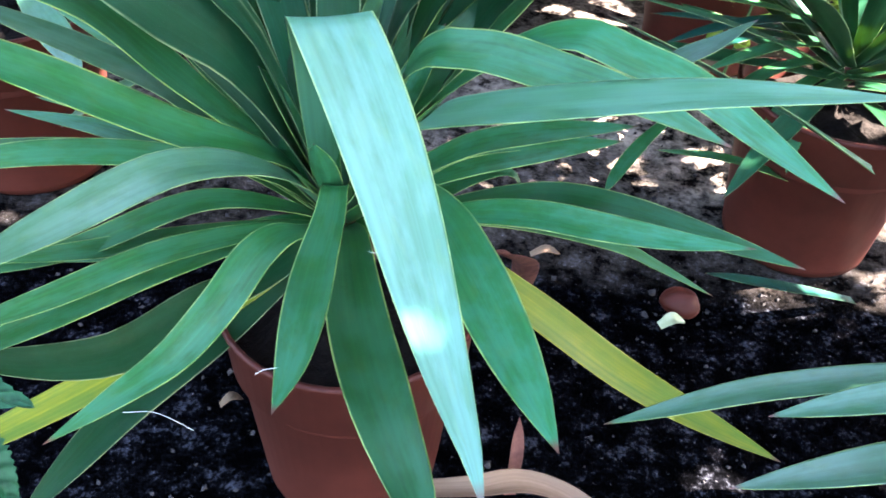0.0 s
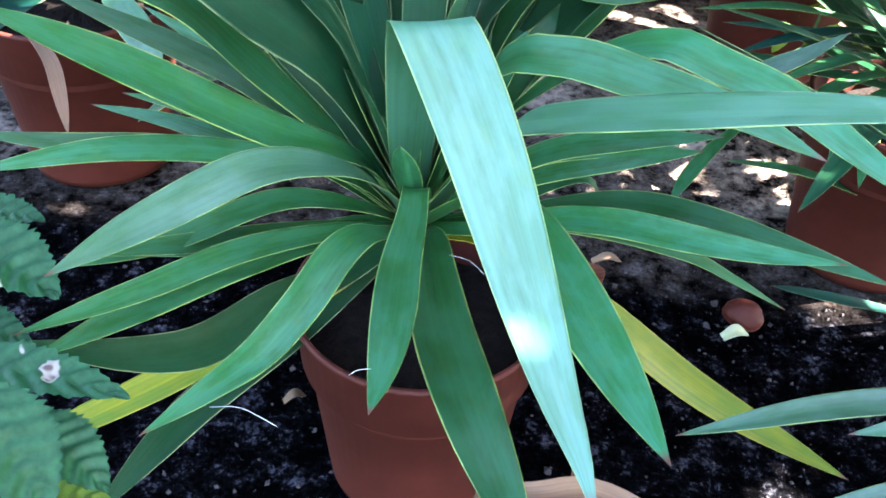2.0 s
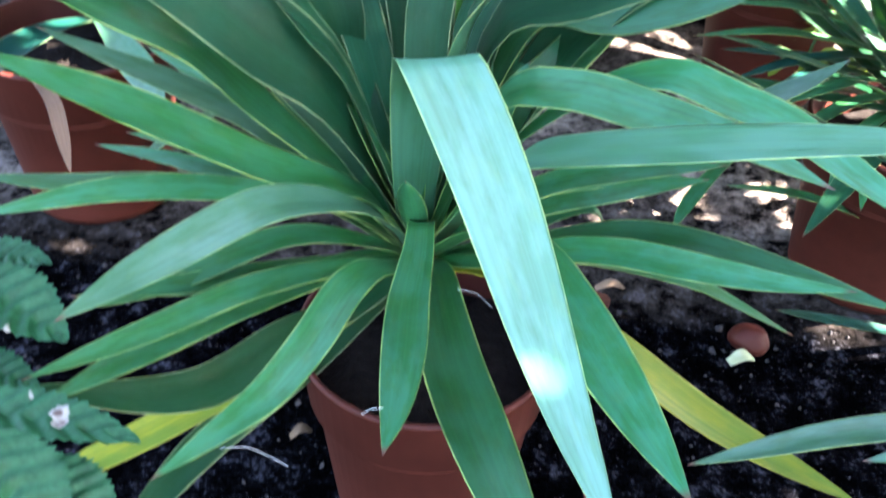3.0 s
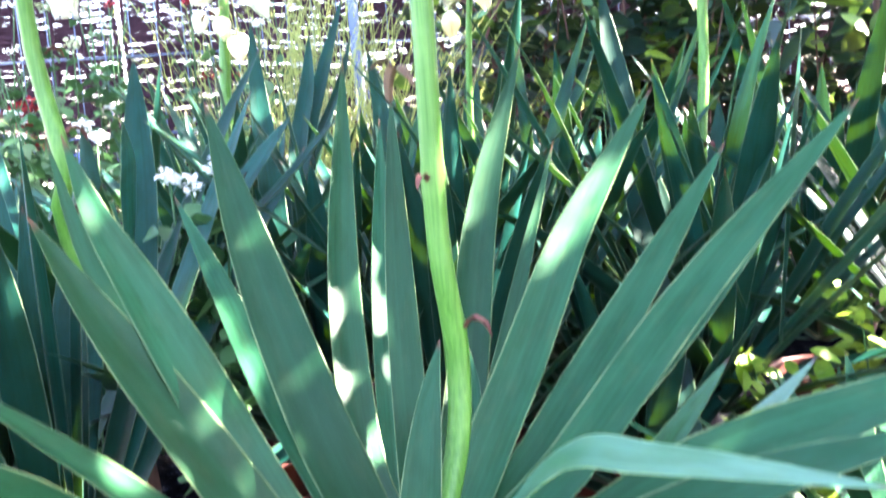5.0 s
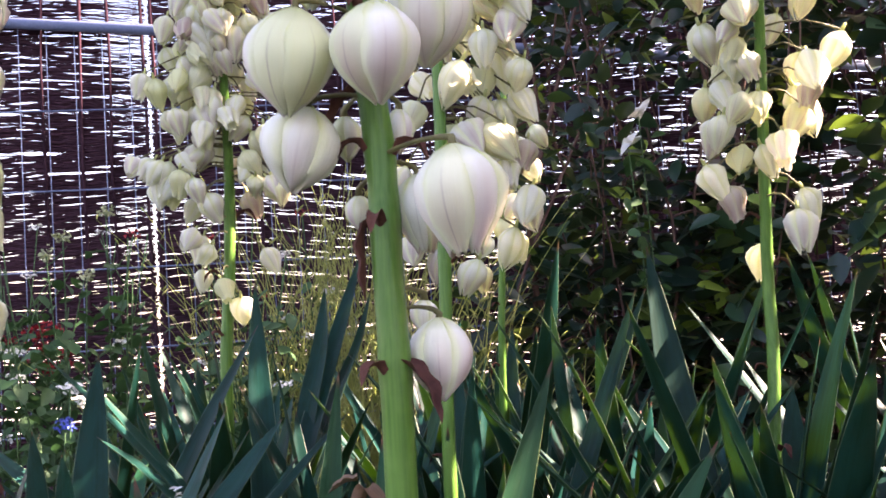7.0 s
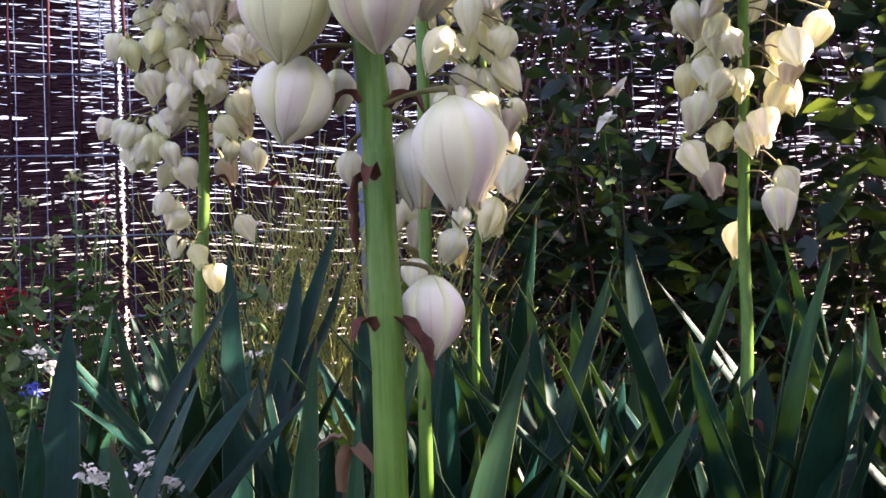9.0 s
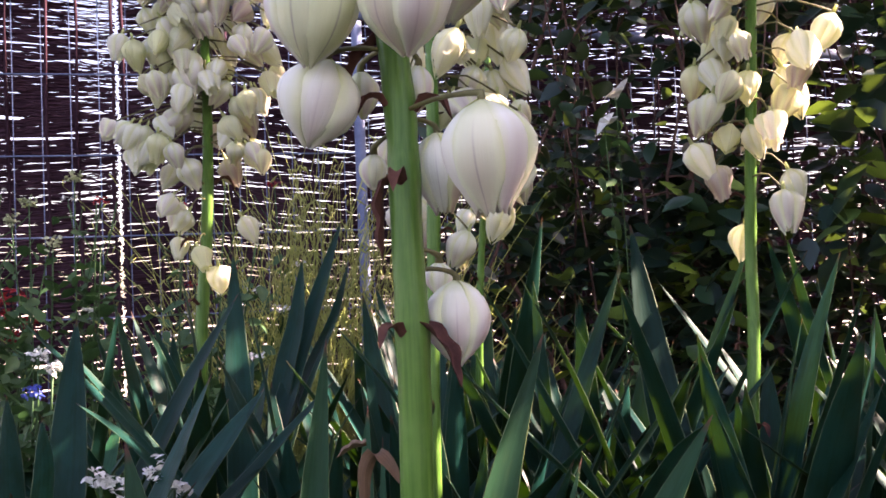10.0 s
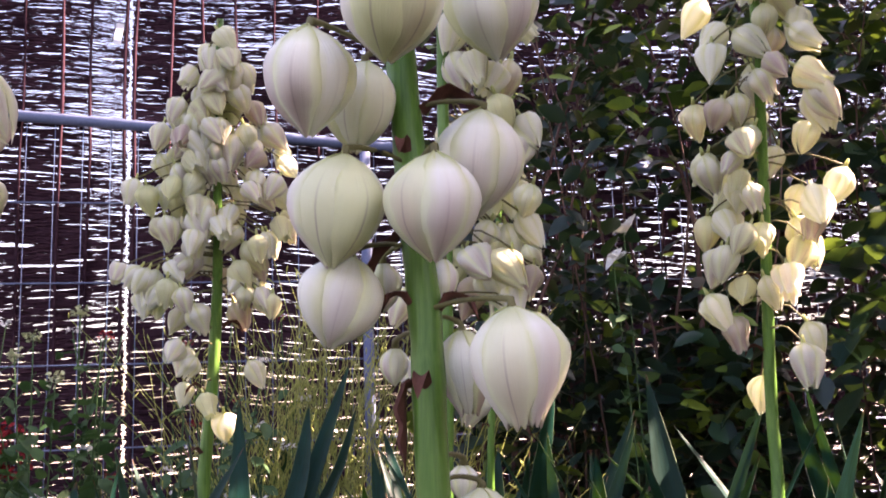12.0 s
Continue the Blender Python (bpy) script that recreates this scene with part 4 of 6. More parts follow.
yucca_leaf(main_yucca, 0.060, -62, CROWN, (-0.090, -0.109, 0.382), (-0.131, -0.136, 0.442), (-0.172, -0.155, 0.491), (-0.204, -0.185, 0.538), (-0.223, -0.223, 0.590), (-0.246, -0.255, 0.630), cup=0.3, belly=0.55, mat=leaf_green_shaded)
yucca_leaf(main_yucca, 0.020, -20, CROWN, (-0.064, -0.062, 0.332), (-0.127, -0.034, 0.359), (-0.184, -0.015, 0.380), (-0.256, 0.014, 0.395))
yucca_leaf(main_yucca, 0.034, 20, CROWN, (0.030, 0.065, 0.382), (0.145, 0.132, 0.414), (0.210, 0.177, 0.460), (0.277, 0.227, 0.513))
yucca_leaf(main_yucca, 0.020, 20, (0.388, -0.017, 0.280), (0.313, -0.014, 0.322), (0.233, -0.015, 0.361), (0.156, -0.018, 0.396), mat=leaf_glaucous_skylit)
yucca_leaf(main_yucca, 0.018, 20, (0.128, -0.090, 0.346), (0.172, -0.085, 0.378), (0.203, -0.087, 0.403), (0.222, -0.088, 0.416), (0.241, -0.094, 0.437), mat=leaf_glaucous_skylit)
yucca_leaf(main_yucca, 0.014, -20, CROWN, (-0.077, -0.097, 0.314), (-0.098, -0.091, 0.339), (-0.134, -0.088, 0.377), (-0.160, -0.087, 0.412), (-0.180, -0.086, 0.445), mat=leaf_glaucous_skylit)
yucca_leaf(main_yucca, 0.032, 20, CROWN, (0.083, 0.059, 0.368), (0.161, 0.085, 0.410), (0.239, 0.113, 0.462), (0.294, 0.138, 0.497), (0.338, 0.162, 0.525), mat=leaf_glaucous_skylit)
yucca_leaf(main_yucca, 0.062, 25, CROWN, (0.078, 0.004, 0.407), (0.170, 0.013, 0.473), (0.237, 0.017, 0.499), (0.300, 0.010, 0.520), (0.361, 0.003, 0.542), (0.435, -0.012, 0.574), cup=0.4, mat=leaf_green_shaded)
rosette(main_yucca, (-0.03, -0.105, 0.255), 8, 0.13, 70, 40, 76, leaf_green, 0.026)
MAIN_STALK = [(-0.04, -0.08, 0.29), (-0.030, -0.045, 0.40), (-0.014, -0.034, 0.454), (-0.008, -0.021, 0.484), (0.001, -0.008, 0.514), (0.007, 0.000, 0.546), (0.009, 0.007, 0.596), (0.004, 0.0, 0.645), (0.001, 0.0, 0.70), (0.003, 0.0, 0.85), (0.002, 0.002, 0.92), (0.001, 0.008, 0.98), (-0.003, 0.010, 1.03), (-0.006, 0.016, 1.09), (-0.010, 0.02, 1.15), (-0.012, 0.022, 1.25), (-0.01, 0.02, 1.4)]
flower_stem(main_yucca, MAIN_STALK, 0.0098, 0.0066, [(0.612, -20, 0.020), (0.722, -120, 0.014), (0.872, -125, 0.016), (0.874, -35, 0.034), (0.944, -165, 0.046), (0.946, -100, 0.016), (0.983, -20, 0.018), (0.986, -150, 0.014), (1.018, 170, 0.032), (1.062, -100, 0.014), (1.085, 10, 0.030), (1.12, -60, 0.015)], 4)
flower_bud(main_yucca, (-0.046, -0.048, 1.107), (-0.049, -0.032, 1.060), 0.0207, 0.00, 10)
flower_bud(main_yucca, (-0.024, -0.003, 1.107), (-0.032, 0.011, 1.063), 0.0179, 0.00, 40)
flower_bud(main_yucca, (-0.006, -0.071, 1.129), (-0.011, -0.053, 1.086), 0.0221, 0.00, 0)
flower_bud(main_yucca, (0.034, -0.031, 1.149), (0.041, -0.011, 1.101), 0.0231, 0.00, 30)
flower_bud(main_yucca, (-0.032, -0.028, 1.053), (-0.041, -0.018, 1.001), 0.0216, 0.00, 25)
flower_bud(main_yucca, (0.009, -0.050, 1.046), (0.007, -0.040, 0.999), 0.0210, 0.00, 35)
flower_bud(main_yucca, (0.033, 0.007, 1.083), (0.027, 0.021, 1.030), 0.0229, 0.00, 0)
flower_bud(main_yucca, (-0.033, 0.002, 1.010), (-0.046, 0.005, 0.966), 0.0203, 0.00, 20)
flower_bud(main_yucca, (-0.021, 0.038, 1.012), (-0.021, 0.041, 0.986), 0.0089, 0.00, 0)
flower_bud(main_yucca, (0.010, 0.029, 1.012), (0.009, 0.032, 0.987), 0.0080, 0.00, 10)
flower_bud(main_yucca, (0.040, -0.038, 0.979), (0.043, -0.034, 0.927), 0.0216, 0.42, 50)
flower_bud(main_yucca, (0.018, 0.018, 0.974), (0.021, 0.020, 0.932), 0.0140, 0.35, 20)
flower_bud(main_yucca, (-0.016, 0.043, 0.968), (-0.017, 0.044, 0.948), 0.0074, 0.00, 0)
flower_bud(main_yucca, (0.025, 0.018, 0.898), (0.025, 0.017, 0.854), 0.0167, 0.00, 30)
flower_bud(main_yucca, (0.017, 0.038, 0.908), (0.016, 0.038, 0.890), 0.0074, 0.20, 0)

# yuccas standing behind and beside it
right_yucca = thing("flowering_yucca", "yucca with a tall stem of cream buds lit from behind", "yucca", "yuccas")
flower_stem(right_yucca, [(0.40, 0.70, 0.32), (0.39, 0.715, 0.63), (0.409, 0.745, 0.82), (0.412, 0.75, 0.934), (0.416, 0.715, 1.217), (0.403, 0.653, 1.418), (0.40, 0.64, 1.7)], 0.0095, 0.006, [0.70, 0.80, 0.93, 0.99, 1.08], 6, 10)
rosette(right_yucca, (0.40, 0.70, 0.30), 44, 0.58, 21)
small_buds(right_yucca, [
    (0.379, 0.670, 1.363, 0.0203),
    (0.347, 0.659, 1.345, 0.0184),
    (0.437, 0.691, 1.376, 0.0209),
    (0.408, 0.696, 1.323, 0.0217),
    (0.441, 0.643, 1.303, 0.0213),
    (0.454, 0.639, 1.284, 0.0218),
    (0.378, 0.725, 1.289, 0.0203),
    (0.351, 0.774, 1.301, 0.0211),
    (0.417, 0.734, 1.286, 0.0178),
    (0.467, 0.671, 1.247, 0.0180),
    (0.379, 0.683, 1.236, 0.0185),
    (0.449, 0.746, 1.235, 0.0182),
    (0.347, 0.711, 1.219, 0.0198),
    (0.395, 0.769, 1.212, 0.0218),
    (0.390, 0.760, 1.176, 0.0185),
    (0.367, 0.751, 1.149, 0.0207),
    (0.452, 0.657, 1.156, 0.0206),
    (0.502, 0.672, 1.185, 0.0202),
    (0.459, 0.738, 1.136, 0.0205),
    (0.352, 0.753, 1.145, 0.0200),
])
small_buds(right_yucca, [
    (0.390, 0.704, 1.122, 0.0198),
    (0.361, 0.708, 1.099, 0.0197),
    (0.465, 0.724, 1.104, 0.0210),
    (0.410, 0.730, 1.064, 0.0177),
    (0.393, 0.753, 1.064, 0.0185),
    (0.447, 0.760, 1.078, 0.0193),
    (0.343, 0.751, 1.040, 0.0216),
    (0.369, 0.748, 1.014, 0.0191),
    (0.452, 0.715, 1.001, 0.0197),
    (0.436, 0.689, 0.973, 0.0200),
    (0.422, 0.800, 0.938, 0.0201),
    (0.428, 0.673, 1.426, 0.0218),
    (0.471, 0.683, 1.395, 0.0209),
    (0.359, 0.708, 1.421, 0.0212),
    (0.390, 0.617, 1.431, 0.0197),
    (0.435, 0.609, 1.439, 0.0188),
    (0.375, 0.649, 1.469, 0.0190),
    (0.412, 0.626, 1.501, 0.0202),
    (0.415, 0.556, 1.491, 0.0195),
    (0.382, 0.587, 1.531, 0.0207),
])
small_buds(right_yucca, [
    (0.392, 0.534, 1.541, 0.0183),
    (0.372, 0.681, 1.379, 0.0194),
    (0.407, 0.707, 1.332, 0.0191),
    (0.461, 0.641, 1.279, 0.0217),
    (0.364, 0.681, 1.282, 0.0182),
    (0.340, 0.711, 1.217, 0.0191),
    (0.387, 0.698, 1.182, 0.0200),
    (0.479, 0.756, 1.185, 0.0182),
    (0.363, 0.744, 1.100, 0.0205),
    (0.473, 0.762, 1.127, 0.0220),
    (0.426, 0.692, 1.068, 0.0200),
    (0.358, 0.810, 1.039, 0.0178),
    (0.379, 0.653, 1.461, 0.0184),
    (0.430, 0.636, 1.508, 0.0217),
    (0.424, 0.604, 1.513, 0.0176),
    (0.375, 0.558, 1.505, 0.0194),
    (0.421, 0.607, 1.587, 0.0186),
])
left_yucca = thing("flowering_yucca", "yucca with a broad pyramid of small greenish cream buds", "yucca", "yuccas")
flower_stem(left_yucca, [(-0.36, 0.92, 0.30), (-0.351, 0.934, 0.80), (-0.34, 0.94, 0.962), (-0.33, 0.93, 1.127), (-0.318, 0.88, 1.3), (-0.308, 0.846, 1.463), (-0.305, 0.84, 1.5)], 0.0140, 0.005, [0.76, 0.88, 0.97, 1.06], 7, 10)
rosette(left_yucca, (-0.36, 0.92, 0.30), 42, 0.62, 22)
small_buds(left_yucca, [
    (-0.303, 0.815, 1.455, 0.0169),
    (-0.293, 0.825, 1.425, 0.0182),
    (-0.282, 0.866, 1.422, 0.0191),
    (-0.299, 0.836, 1.395, 0.0193),
    (-0.336, 0.861, 1.391, 0.0190),
    (-0.300, 0.907, 1.411, 0.0194),
    (-0.369, 0.868, 1.357, 0.0183),
    (-0.346, 0.881, 1.361, 0.0166),
    (-0.324, 0.879, 1.359, 0.0195),
    (-0.279, 0.937, 1.375, 0.0159),
    (-0.308, 0.898, 1.378, 0.0171),
    (-0.275, 0.854, 1.328, 0.0164),
    (-0.260, 0.934, 1.351, 0.0196),
    (-0.394, 0.869, 1.337, 0.0174),
    (-0.352, 0.882, 1.331, 0.0191),
    (-0.331, 0.915, 1.340, 0.0161),
    (-0.292, 0.864, 1.313, 0.0193),
    (-0.367, 0.876, 1.330, 0.0184),
    (-0.413, 0.907, 1.301, 0.0184),
    (-0.386, 0.906, 1.313, 0.0180),
])
small_buds(left_yucca, [
    (-0.345, 0.858, 1.294, 0.0166),
    (-0.338, 0.951, 1.319, 0.0159),
    (-0.294, 0.930, 1.294, 0.0193),
    (-0.252, 0.881, 1.293, 0.0160),
    (-0.419, 0.870, 1.246, 0.0171),
    (-0.391, 0.886, 1.251, 0.0175),
    (-0.355, 0.949, 1.283, 0.0163),
    (-0.327, 0.956, 1.288, 0.0160),
    (-0.308, 0.965, 1.263, 0.0172),
    (-0.239, 0.944, 1.300, 0.0159),
    (-0.274, 0.914, 1.250, 0.0185),
    (-0.254, 0.940, 1.255, 0.0190),
    (-0.388, 0.859, 1.197, 0.0174),
    (-0.376, 0.918, 1.212, 0.0160),
    (-0.428, 0.931, 1.208, 0.0175),
    (-0.332, 0.880, 1.228, 0.0167),
    (-0.325, 0.932, 1.232, 0.0160),
    (-0.298, 0.891, 1.214, 0.0170),
    (-0.356, 0.886, 1.170, 0.0187),
    (-0.339, 0.934, 1.166, 0.0194),
])
small_buds(left_yucca, [
    (-0.331, 0.953, 1.139, 0.0170),
    (-0.349, 0.900, 1.149, 0.0163),
    (-0.286, 0.909, 1.123, 0.0182),
    (-0.263, 0.964, 1.189, 0.0170),
    (-0.237, 0.919, 1.199, 0.0190),
    (-0.241, 0.989, 1.230, 0.0162),
    (-0.264, 0.897, 1.088, 0.0188),
    (-0.267, 0.946, 1.109, 0.0175),
    (-0.311, 0.957, 1.079, 0.0189),
    (-0.352, 0.877, 1.069, 0.0196),
    (-0.477, 0.942, 1.139, 0.0175),
    (-0.432, 0.896, 1.131, 0.0169),
    (-0.422, 0.918, 1.104, 0.0167),
    (-0.403, 0.919, 1.094, 0.0194),
    (-0.373, 0.931, 1.012, 0.0191),
    (-0.373, 0.889, 1.017, 0.0193),
    (-0.350, 0.890, 0.998, 0.0167),
    (-0.385, 0.955, 0.964, 0.0170),
    (-0.340, 0.893, 0.946, 0.0162),
    (-0.296, 0.986, 0.995, 0.0159),
])
small_buds(left_yucca, [
    (-0.311, 0.893, 0.914, 0.0196),
    (-0.322, 0.881, 1.459, 0.0173),
    (-0.284, 0.834, 1.402, 0.0193),
    (-0.318, 0.904, 1.402, 0.0185),
    (-0.367, 0.867, 1.373, 0.0179),
    (-0.375, 0.926, 1.363, 0.0179),
    (-0.326, 0.834, 1.330, 0.0161),
    (-0.276, 0.898, 1.373, 0.0187),
    (-0.258, 0.916, 1.342, 0.0188),
    (-0.331, 0.861, 1.325, 0.0173),
    (-0.359, 0.852, 1.319, 0.0173),
    (-0.362, 0.852, 1.314, 0.0191),
    (-0.316, 0.858, 1.283, 0.0167),
    (-0.443, 0.899, 1.262, 0.0174),
    (-0.345, 0.882, 1.256, 0.0197),
    (-0.232, 0.960, 1.323, 0.0167),
    (-0.228, 0.885, 1.254, 0.0178),
    (-0.393, 0.909, 1.203, 0.0172),
    (-0.377, 0.914, 1.215, 0.0185),
    (-0.323, 0.954, 1.227, 0.0168),
])
small_buds(left_yucca, [
    (-0.305, 0.937, 1.229, 0.0161),
    (-0.345, 0.863, 1.178, 0.0161),
    (-0.296, 0.890, 1.131, 0.0189),
    (-0.369, 0.900, 1.148, 0.0178),
    (-0.236, 0.932, 1.199, 0.0167),
    (-0.258, 0.894, 1.093, 0.0166),
    (-0.391, 0.965, 1.076, 0.0172),
    (-0.420, 0.894, 1.128, 0.0169),
    (-0.437, 0.933, 1.101, 0.0186),
    (-0.396, 0.901, 1.101, 0.0178),
])
# crowded inner buds
rng = random.Random(17)
for plant, low, high, wide, count in ((left_yucca, 1.08, 1.44, 0.115, 46), (right_yucca, 1.10, 1.52, 0.085, 15)):
    inner = []
    for k in range(count):
        z = low + (high - low) * (k + rng.random()) / count
        a, c = rng.uniform(math.pi * 1.02, math.pi * 1.98), stalk_point(STALKS[plant.name], z)
        r = wide * (1.05 - 0.8 * (z - low) / (high - low)) * rng.uniform(0.45, 1.0)
        inner.append((c.x + math.cos(a) * r, c.y + math.sin(a) * r * 0.7, z, rng.uniform(0.0150, 0.0185)))
    small_buds(plant, inner)
near_yucca = thing("flowering_yucca", "yucca with pale lemon bell flowers on a leaning stem", "yucca", "yuccas")
flower_stem(near_yucca, [(-0.301, 0.339, 0.447), (-0.347, 0.304, 0.569), (-0.380, 0.269, 0.691), (-0.357, 0.24, 0.746), (-0.373, 0.252, 0.812), (-0.38, 0.247, 0.919), (-0.351, 0.218, 1.126), (-0.34, 0.21, 1.4)], 0.010, 0.006, [0.70, 0.78, 0.86], 8, 10)
rosette(near_yucca, (-0.42, 0.26, 0.25), 44, 0.60, 23, clear=(0, 0.0, 0.40))
small_buds(near_yucca, [
    (-0.319, 0.202, 1.090, 0.0184),
    (-0.361, 0.252, 1.088, 0.0178),
    (-0.322, 0.222, 1.043, 0.0198),
    (-0.370, 0.253, 1.036, 0.0202),
    (-0.332, 0.214, 1.020, 0.0188),
    (-0.377, 0.257, 0.995, 0.0191),
    (-0.344, 0.229, 0.983, 0.0176),
    (-0.359, 0.232, 0.955, 0.0217),
    (-0.339, 0.227, 0.915, 0.0200),
    (-0.378, 0.258, 1.073, 0.0207),
    (-0.367, 0.220, 1.015, 0.0205),
    (-0.359, 0.190, 1.090, 0.0198),
    (-0.377, 0.209, 1.038, 0.0215),
    (-0.404, 0.259, 0.988, 0.0210),
    (-0.345, 0.213, 1.114, 0.0211),
    (-0.348, 0.255, 1.153, 0.0192),
    (-0.355, 0.209, 1.153, 0.0183),
    (-0.322, 0.182, 1.160, 0.0208),
])
mid_yucca = thing("flowering_yucca", "slender flowering yucca standing close behind the large one", "yucca", "yuccas")
flower_stem(mid_yucca, [(0.0, 0.60, 0.25), (-0.002, 0.54, 0.68), (0.007, 0.546, 0.948), (0.012, 0.546, 1.122), (0.013, 0.548, 1.243), (0.018, 0.546, 1.455)], 0.0085, 0.006, [0.74, 0.86, 0.95], 9, 10)
rosette(mid_yucca, (0.0, 0.62, 0.24), 46, 0.68, 24, clear=(0, 0.0, 0.42))
small_buds(mid_yucca, [
    (0.025, 0.543, 1.301, 0.0178),
    (0.052, 0.569, 1.309, 0.0182),
    (0.069, 0.524, 1.244, 0.0194),
    (0.065, 0.549, 1.188, 0.0170),
    (0.068, 0.638, 1.122, 0.0175),
    (0.032, 0.557, 1.082, 0.0187),
    (0.059, 0.545, 1.075, 0.0200),
    (0.082, 0.550, 1.081, 0.0169),
    (0.049, 0.644, 1.064, 0.0189),
    (0.087, 0.619, 1.177, 0.0205),
    (0.003, 0.628, 0.954, 0.0168),
    (0.041, 0.578, 1.229, 0.0170),
    (0.072, 0.480, 1.315, 0.0202),
    (0.054, 0.499, 1.349, 0.0198),
    (0.033, 0.527, 1.343, 0.0200),
    (0.091, 0.555, 1.292, 0.0208),
    (0.058, 0.500, 1.388, 0.0203),
    (0.079, 0.517, 1.429, 0.0192),
    (0.051, 0.482, 1.431, 0.0185),
    (0.035, 0.554, 1.304, 0.0175),
])
small_buds(mid_yucca, [
    (0.044, 0.536, 1.294, 0.0194),
    (0.062, 0.569, 1.116, 0.0176),
    (0.033, 0.555, 1.078, 0.0201),
    (0.081, 0.628, 1.100, 0.0202),
    (0.052, 0.616, 1.071, 0.0192),
    (0.079, 0.482, 1.321, 0.0204),
    (0.077, 0.542, 1.282, 0.0196),
    (0.080, 0.454, 1.398, 0.0198),
    (0.042, 0.446, 1.423, 0.0207),
])
small_buds(mid_yucca, [
    (0.108, 0.547, 1.150, 0.0181),
    (0.094, 0.559, 1.202, 0.0183),
    (0.078, 0.589, 1.195, 0.0167),
    (0.041, 0.517, 1.144, 0.0190),
    (0.021, 0.546, 1.146, 0.0172),
    (-0.019, 0.632, 1.159, 0.0179),
    (0.050, 0.612, 1.213, 0.0179),
    (0.079, 0.596, 1.118, 0.0170),
    (0.095, 0.595, 1.128, 0.0191),
    (0.067, 0.582, 1.108, 0.0187),
    (0.109, 0.604, 1.071, 0.0167),
    (0.089, 0.614, 1.069, 0.0183),
    (0.079, 0.560, 1.043, 0.0166),
    (-0.035, 0.622, 1.050, 0.0179),
    (-0.015, 0.601, 1.119, 0.0191),
    (0.098, 0.613, 1.007, 0.0193),
    (0.110, 0.574, 1.011, 0.0189),
    (0.088, 0.582, 0.966, 0.0193),
    (-0.034, 0.629, 0.967, 0.0168),
    (0.045, 0.545, 0.933, 0.0172),
    (-0.019, 0.639, 0.980, 0.0178),
    (0.031, 0.585, 1.234, 0.0174),
    (0.064, 0.572, 1.237, 0.0177),
    (0.098, 0.555, 1.229, 0.0183),
    (0.006, 0.581, 1.192, 0.0192),
    (0.064, 0.598, 1.156, 0.0193),
])
rear_yucca = thing("flowering_yucca", "thin-stemmed yucca with a few white buds further back", "yucca", "yuccas")
flower_stem(rear_yucca, [(0.05, 1.08, 0.25), (0.069, 1.085, 0.832), (0.093, 1.069, 1.118), (0.1, 1.06, 1.3)], 0.008, 0.005, [0.8, 0.9], 10, 8)
rosette(rear_yucca, (0.05, 1.08, 0.28), 40, 0.66, 25)
small_buds(rear_yucca, [
    (0.060, 1.039, 0.993, 0.0177),
    (0.100, 1.065, 0.990, 0.0220),
    (0.042, 1.108, 0.950, 0.0195),
    (0.081, 1.050, 1.021, 0.0181),
    (0.117, 1.067, 1.058, 0.0205),
    (0.097, 1.105, 1.093, 0.0196),
    (0.128, 1.103, 1.120, 0.0212),
    (0.080, 1.102, 1.134, 0.0191),
    (0.114, 1.059, 1.153, 0.0183),
    (0.140, 1.067, 1.172, 0.0178),
])
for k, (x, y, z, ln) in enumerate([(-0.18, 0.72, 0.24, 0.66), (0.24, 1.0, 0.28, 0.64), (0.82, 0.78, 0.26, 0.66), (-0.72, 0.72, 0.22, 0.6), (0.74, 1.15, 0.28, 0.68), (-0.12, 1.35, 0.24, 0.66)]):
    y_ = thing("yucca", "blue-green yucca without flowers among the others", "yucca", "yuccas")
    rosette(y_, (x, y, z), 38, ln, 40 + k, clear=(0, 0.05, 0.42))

narrow_yucca = thing("narrow_leaved_yucca", "small narrow-leaved yucca in a pot on sunlit soil", "yucca", "yuccas")
rosette(narrow_yucca, (0.462, 0.27, 0.20), 36, 0.34, 71, 0, 66, leaf_green_shaded, 0.026)
yucca_leaf(narrow_yucca, 0.026, 0, (0.46, 0.30, 0.19), (0.38, 0.29, 0.22), (0.31, 0.28, 0.20), (0.25, 0.27, 0.15), mat=leaf_dry)
yucca_leaf(narrow_yucca, 0.018, 0, (0.503, 0.138, 0.004), (0.446, 0.119, 0.028), (0.378, 0.100, 0.051), (0.313, 0.079, 0.075), mat=leaf_back_shaded)
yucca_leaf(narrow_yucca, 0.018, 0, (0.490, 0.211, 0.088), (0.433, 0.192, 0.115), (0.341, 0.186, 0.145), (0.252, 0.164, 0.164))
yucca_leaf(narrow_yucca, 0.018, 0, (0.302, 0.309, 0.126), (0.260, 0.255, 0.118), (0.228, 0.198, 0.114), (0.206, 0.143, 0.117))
yucca_leaf(narrow_yucca, 0.018, 0, (0.462, 0.310, 0.232), (0.370, 0.295, 0.249), (0.301, 0.267, 0.266), (0.231, 0.235, 0.281), mat=leaf_back_shaded)
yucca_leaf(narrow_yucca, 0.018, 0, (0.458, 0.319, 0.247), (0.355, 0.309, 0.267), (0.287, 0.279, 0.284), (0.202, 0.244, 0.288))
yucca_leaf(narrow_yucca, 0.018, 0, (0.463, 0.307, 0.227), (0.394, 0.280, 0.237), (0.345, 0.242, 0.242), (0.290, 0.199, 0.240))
yucca_leaf(narrow_yucca, 0.018, 0, (0.464, 0.304, 0.222), (0.371, 0.291, 0.242), (0.327, 0.252, 0.251), (0.285, 0.208, 0.254), mat=leaf_back_shaded)
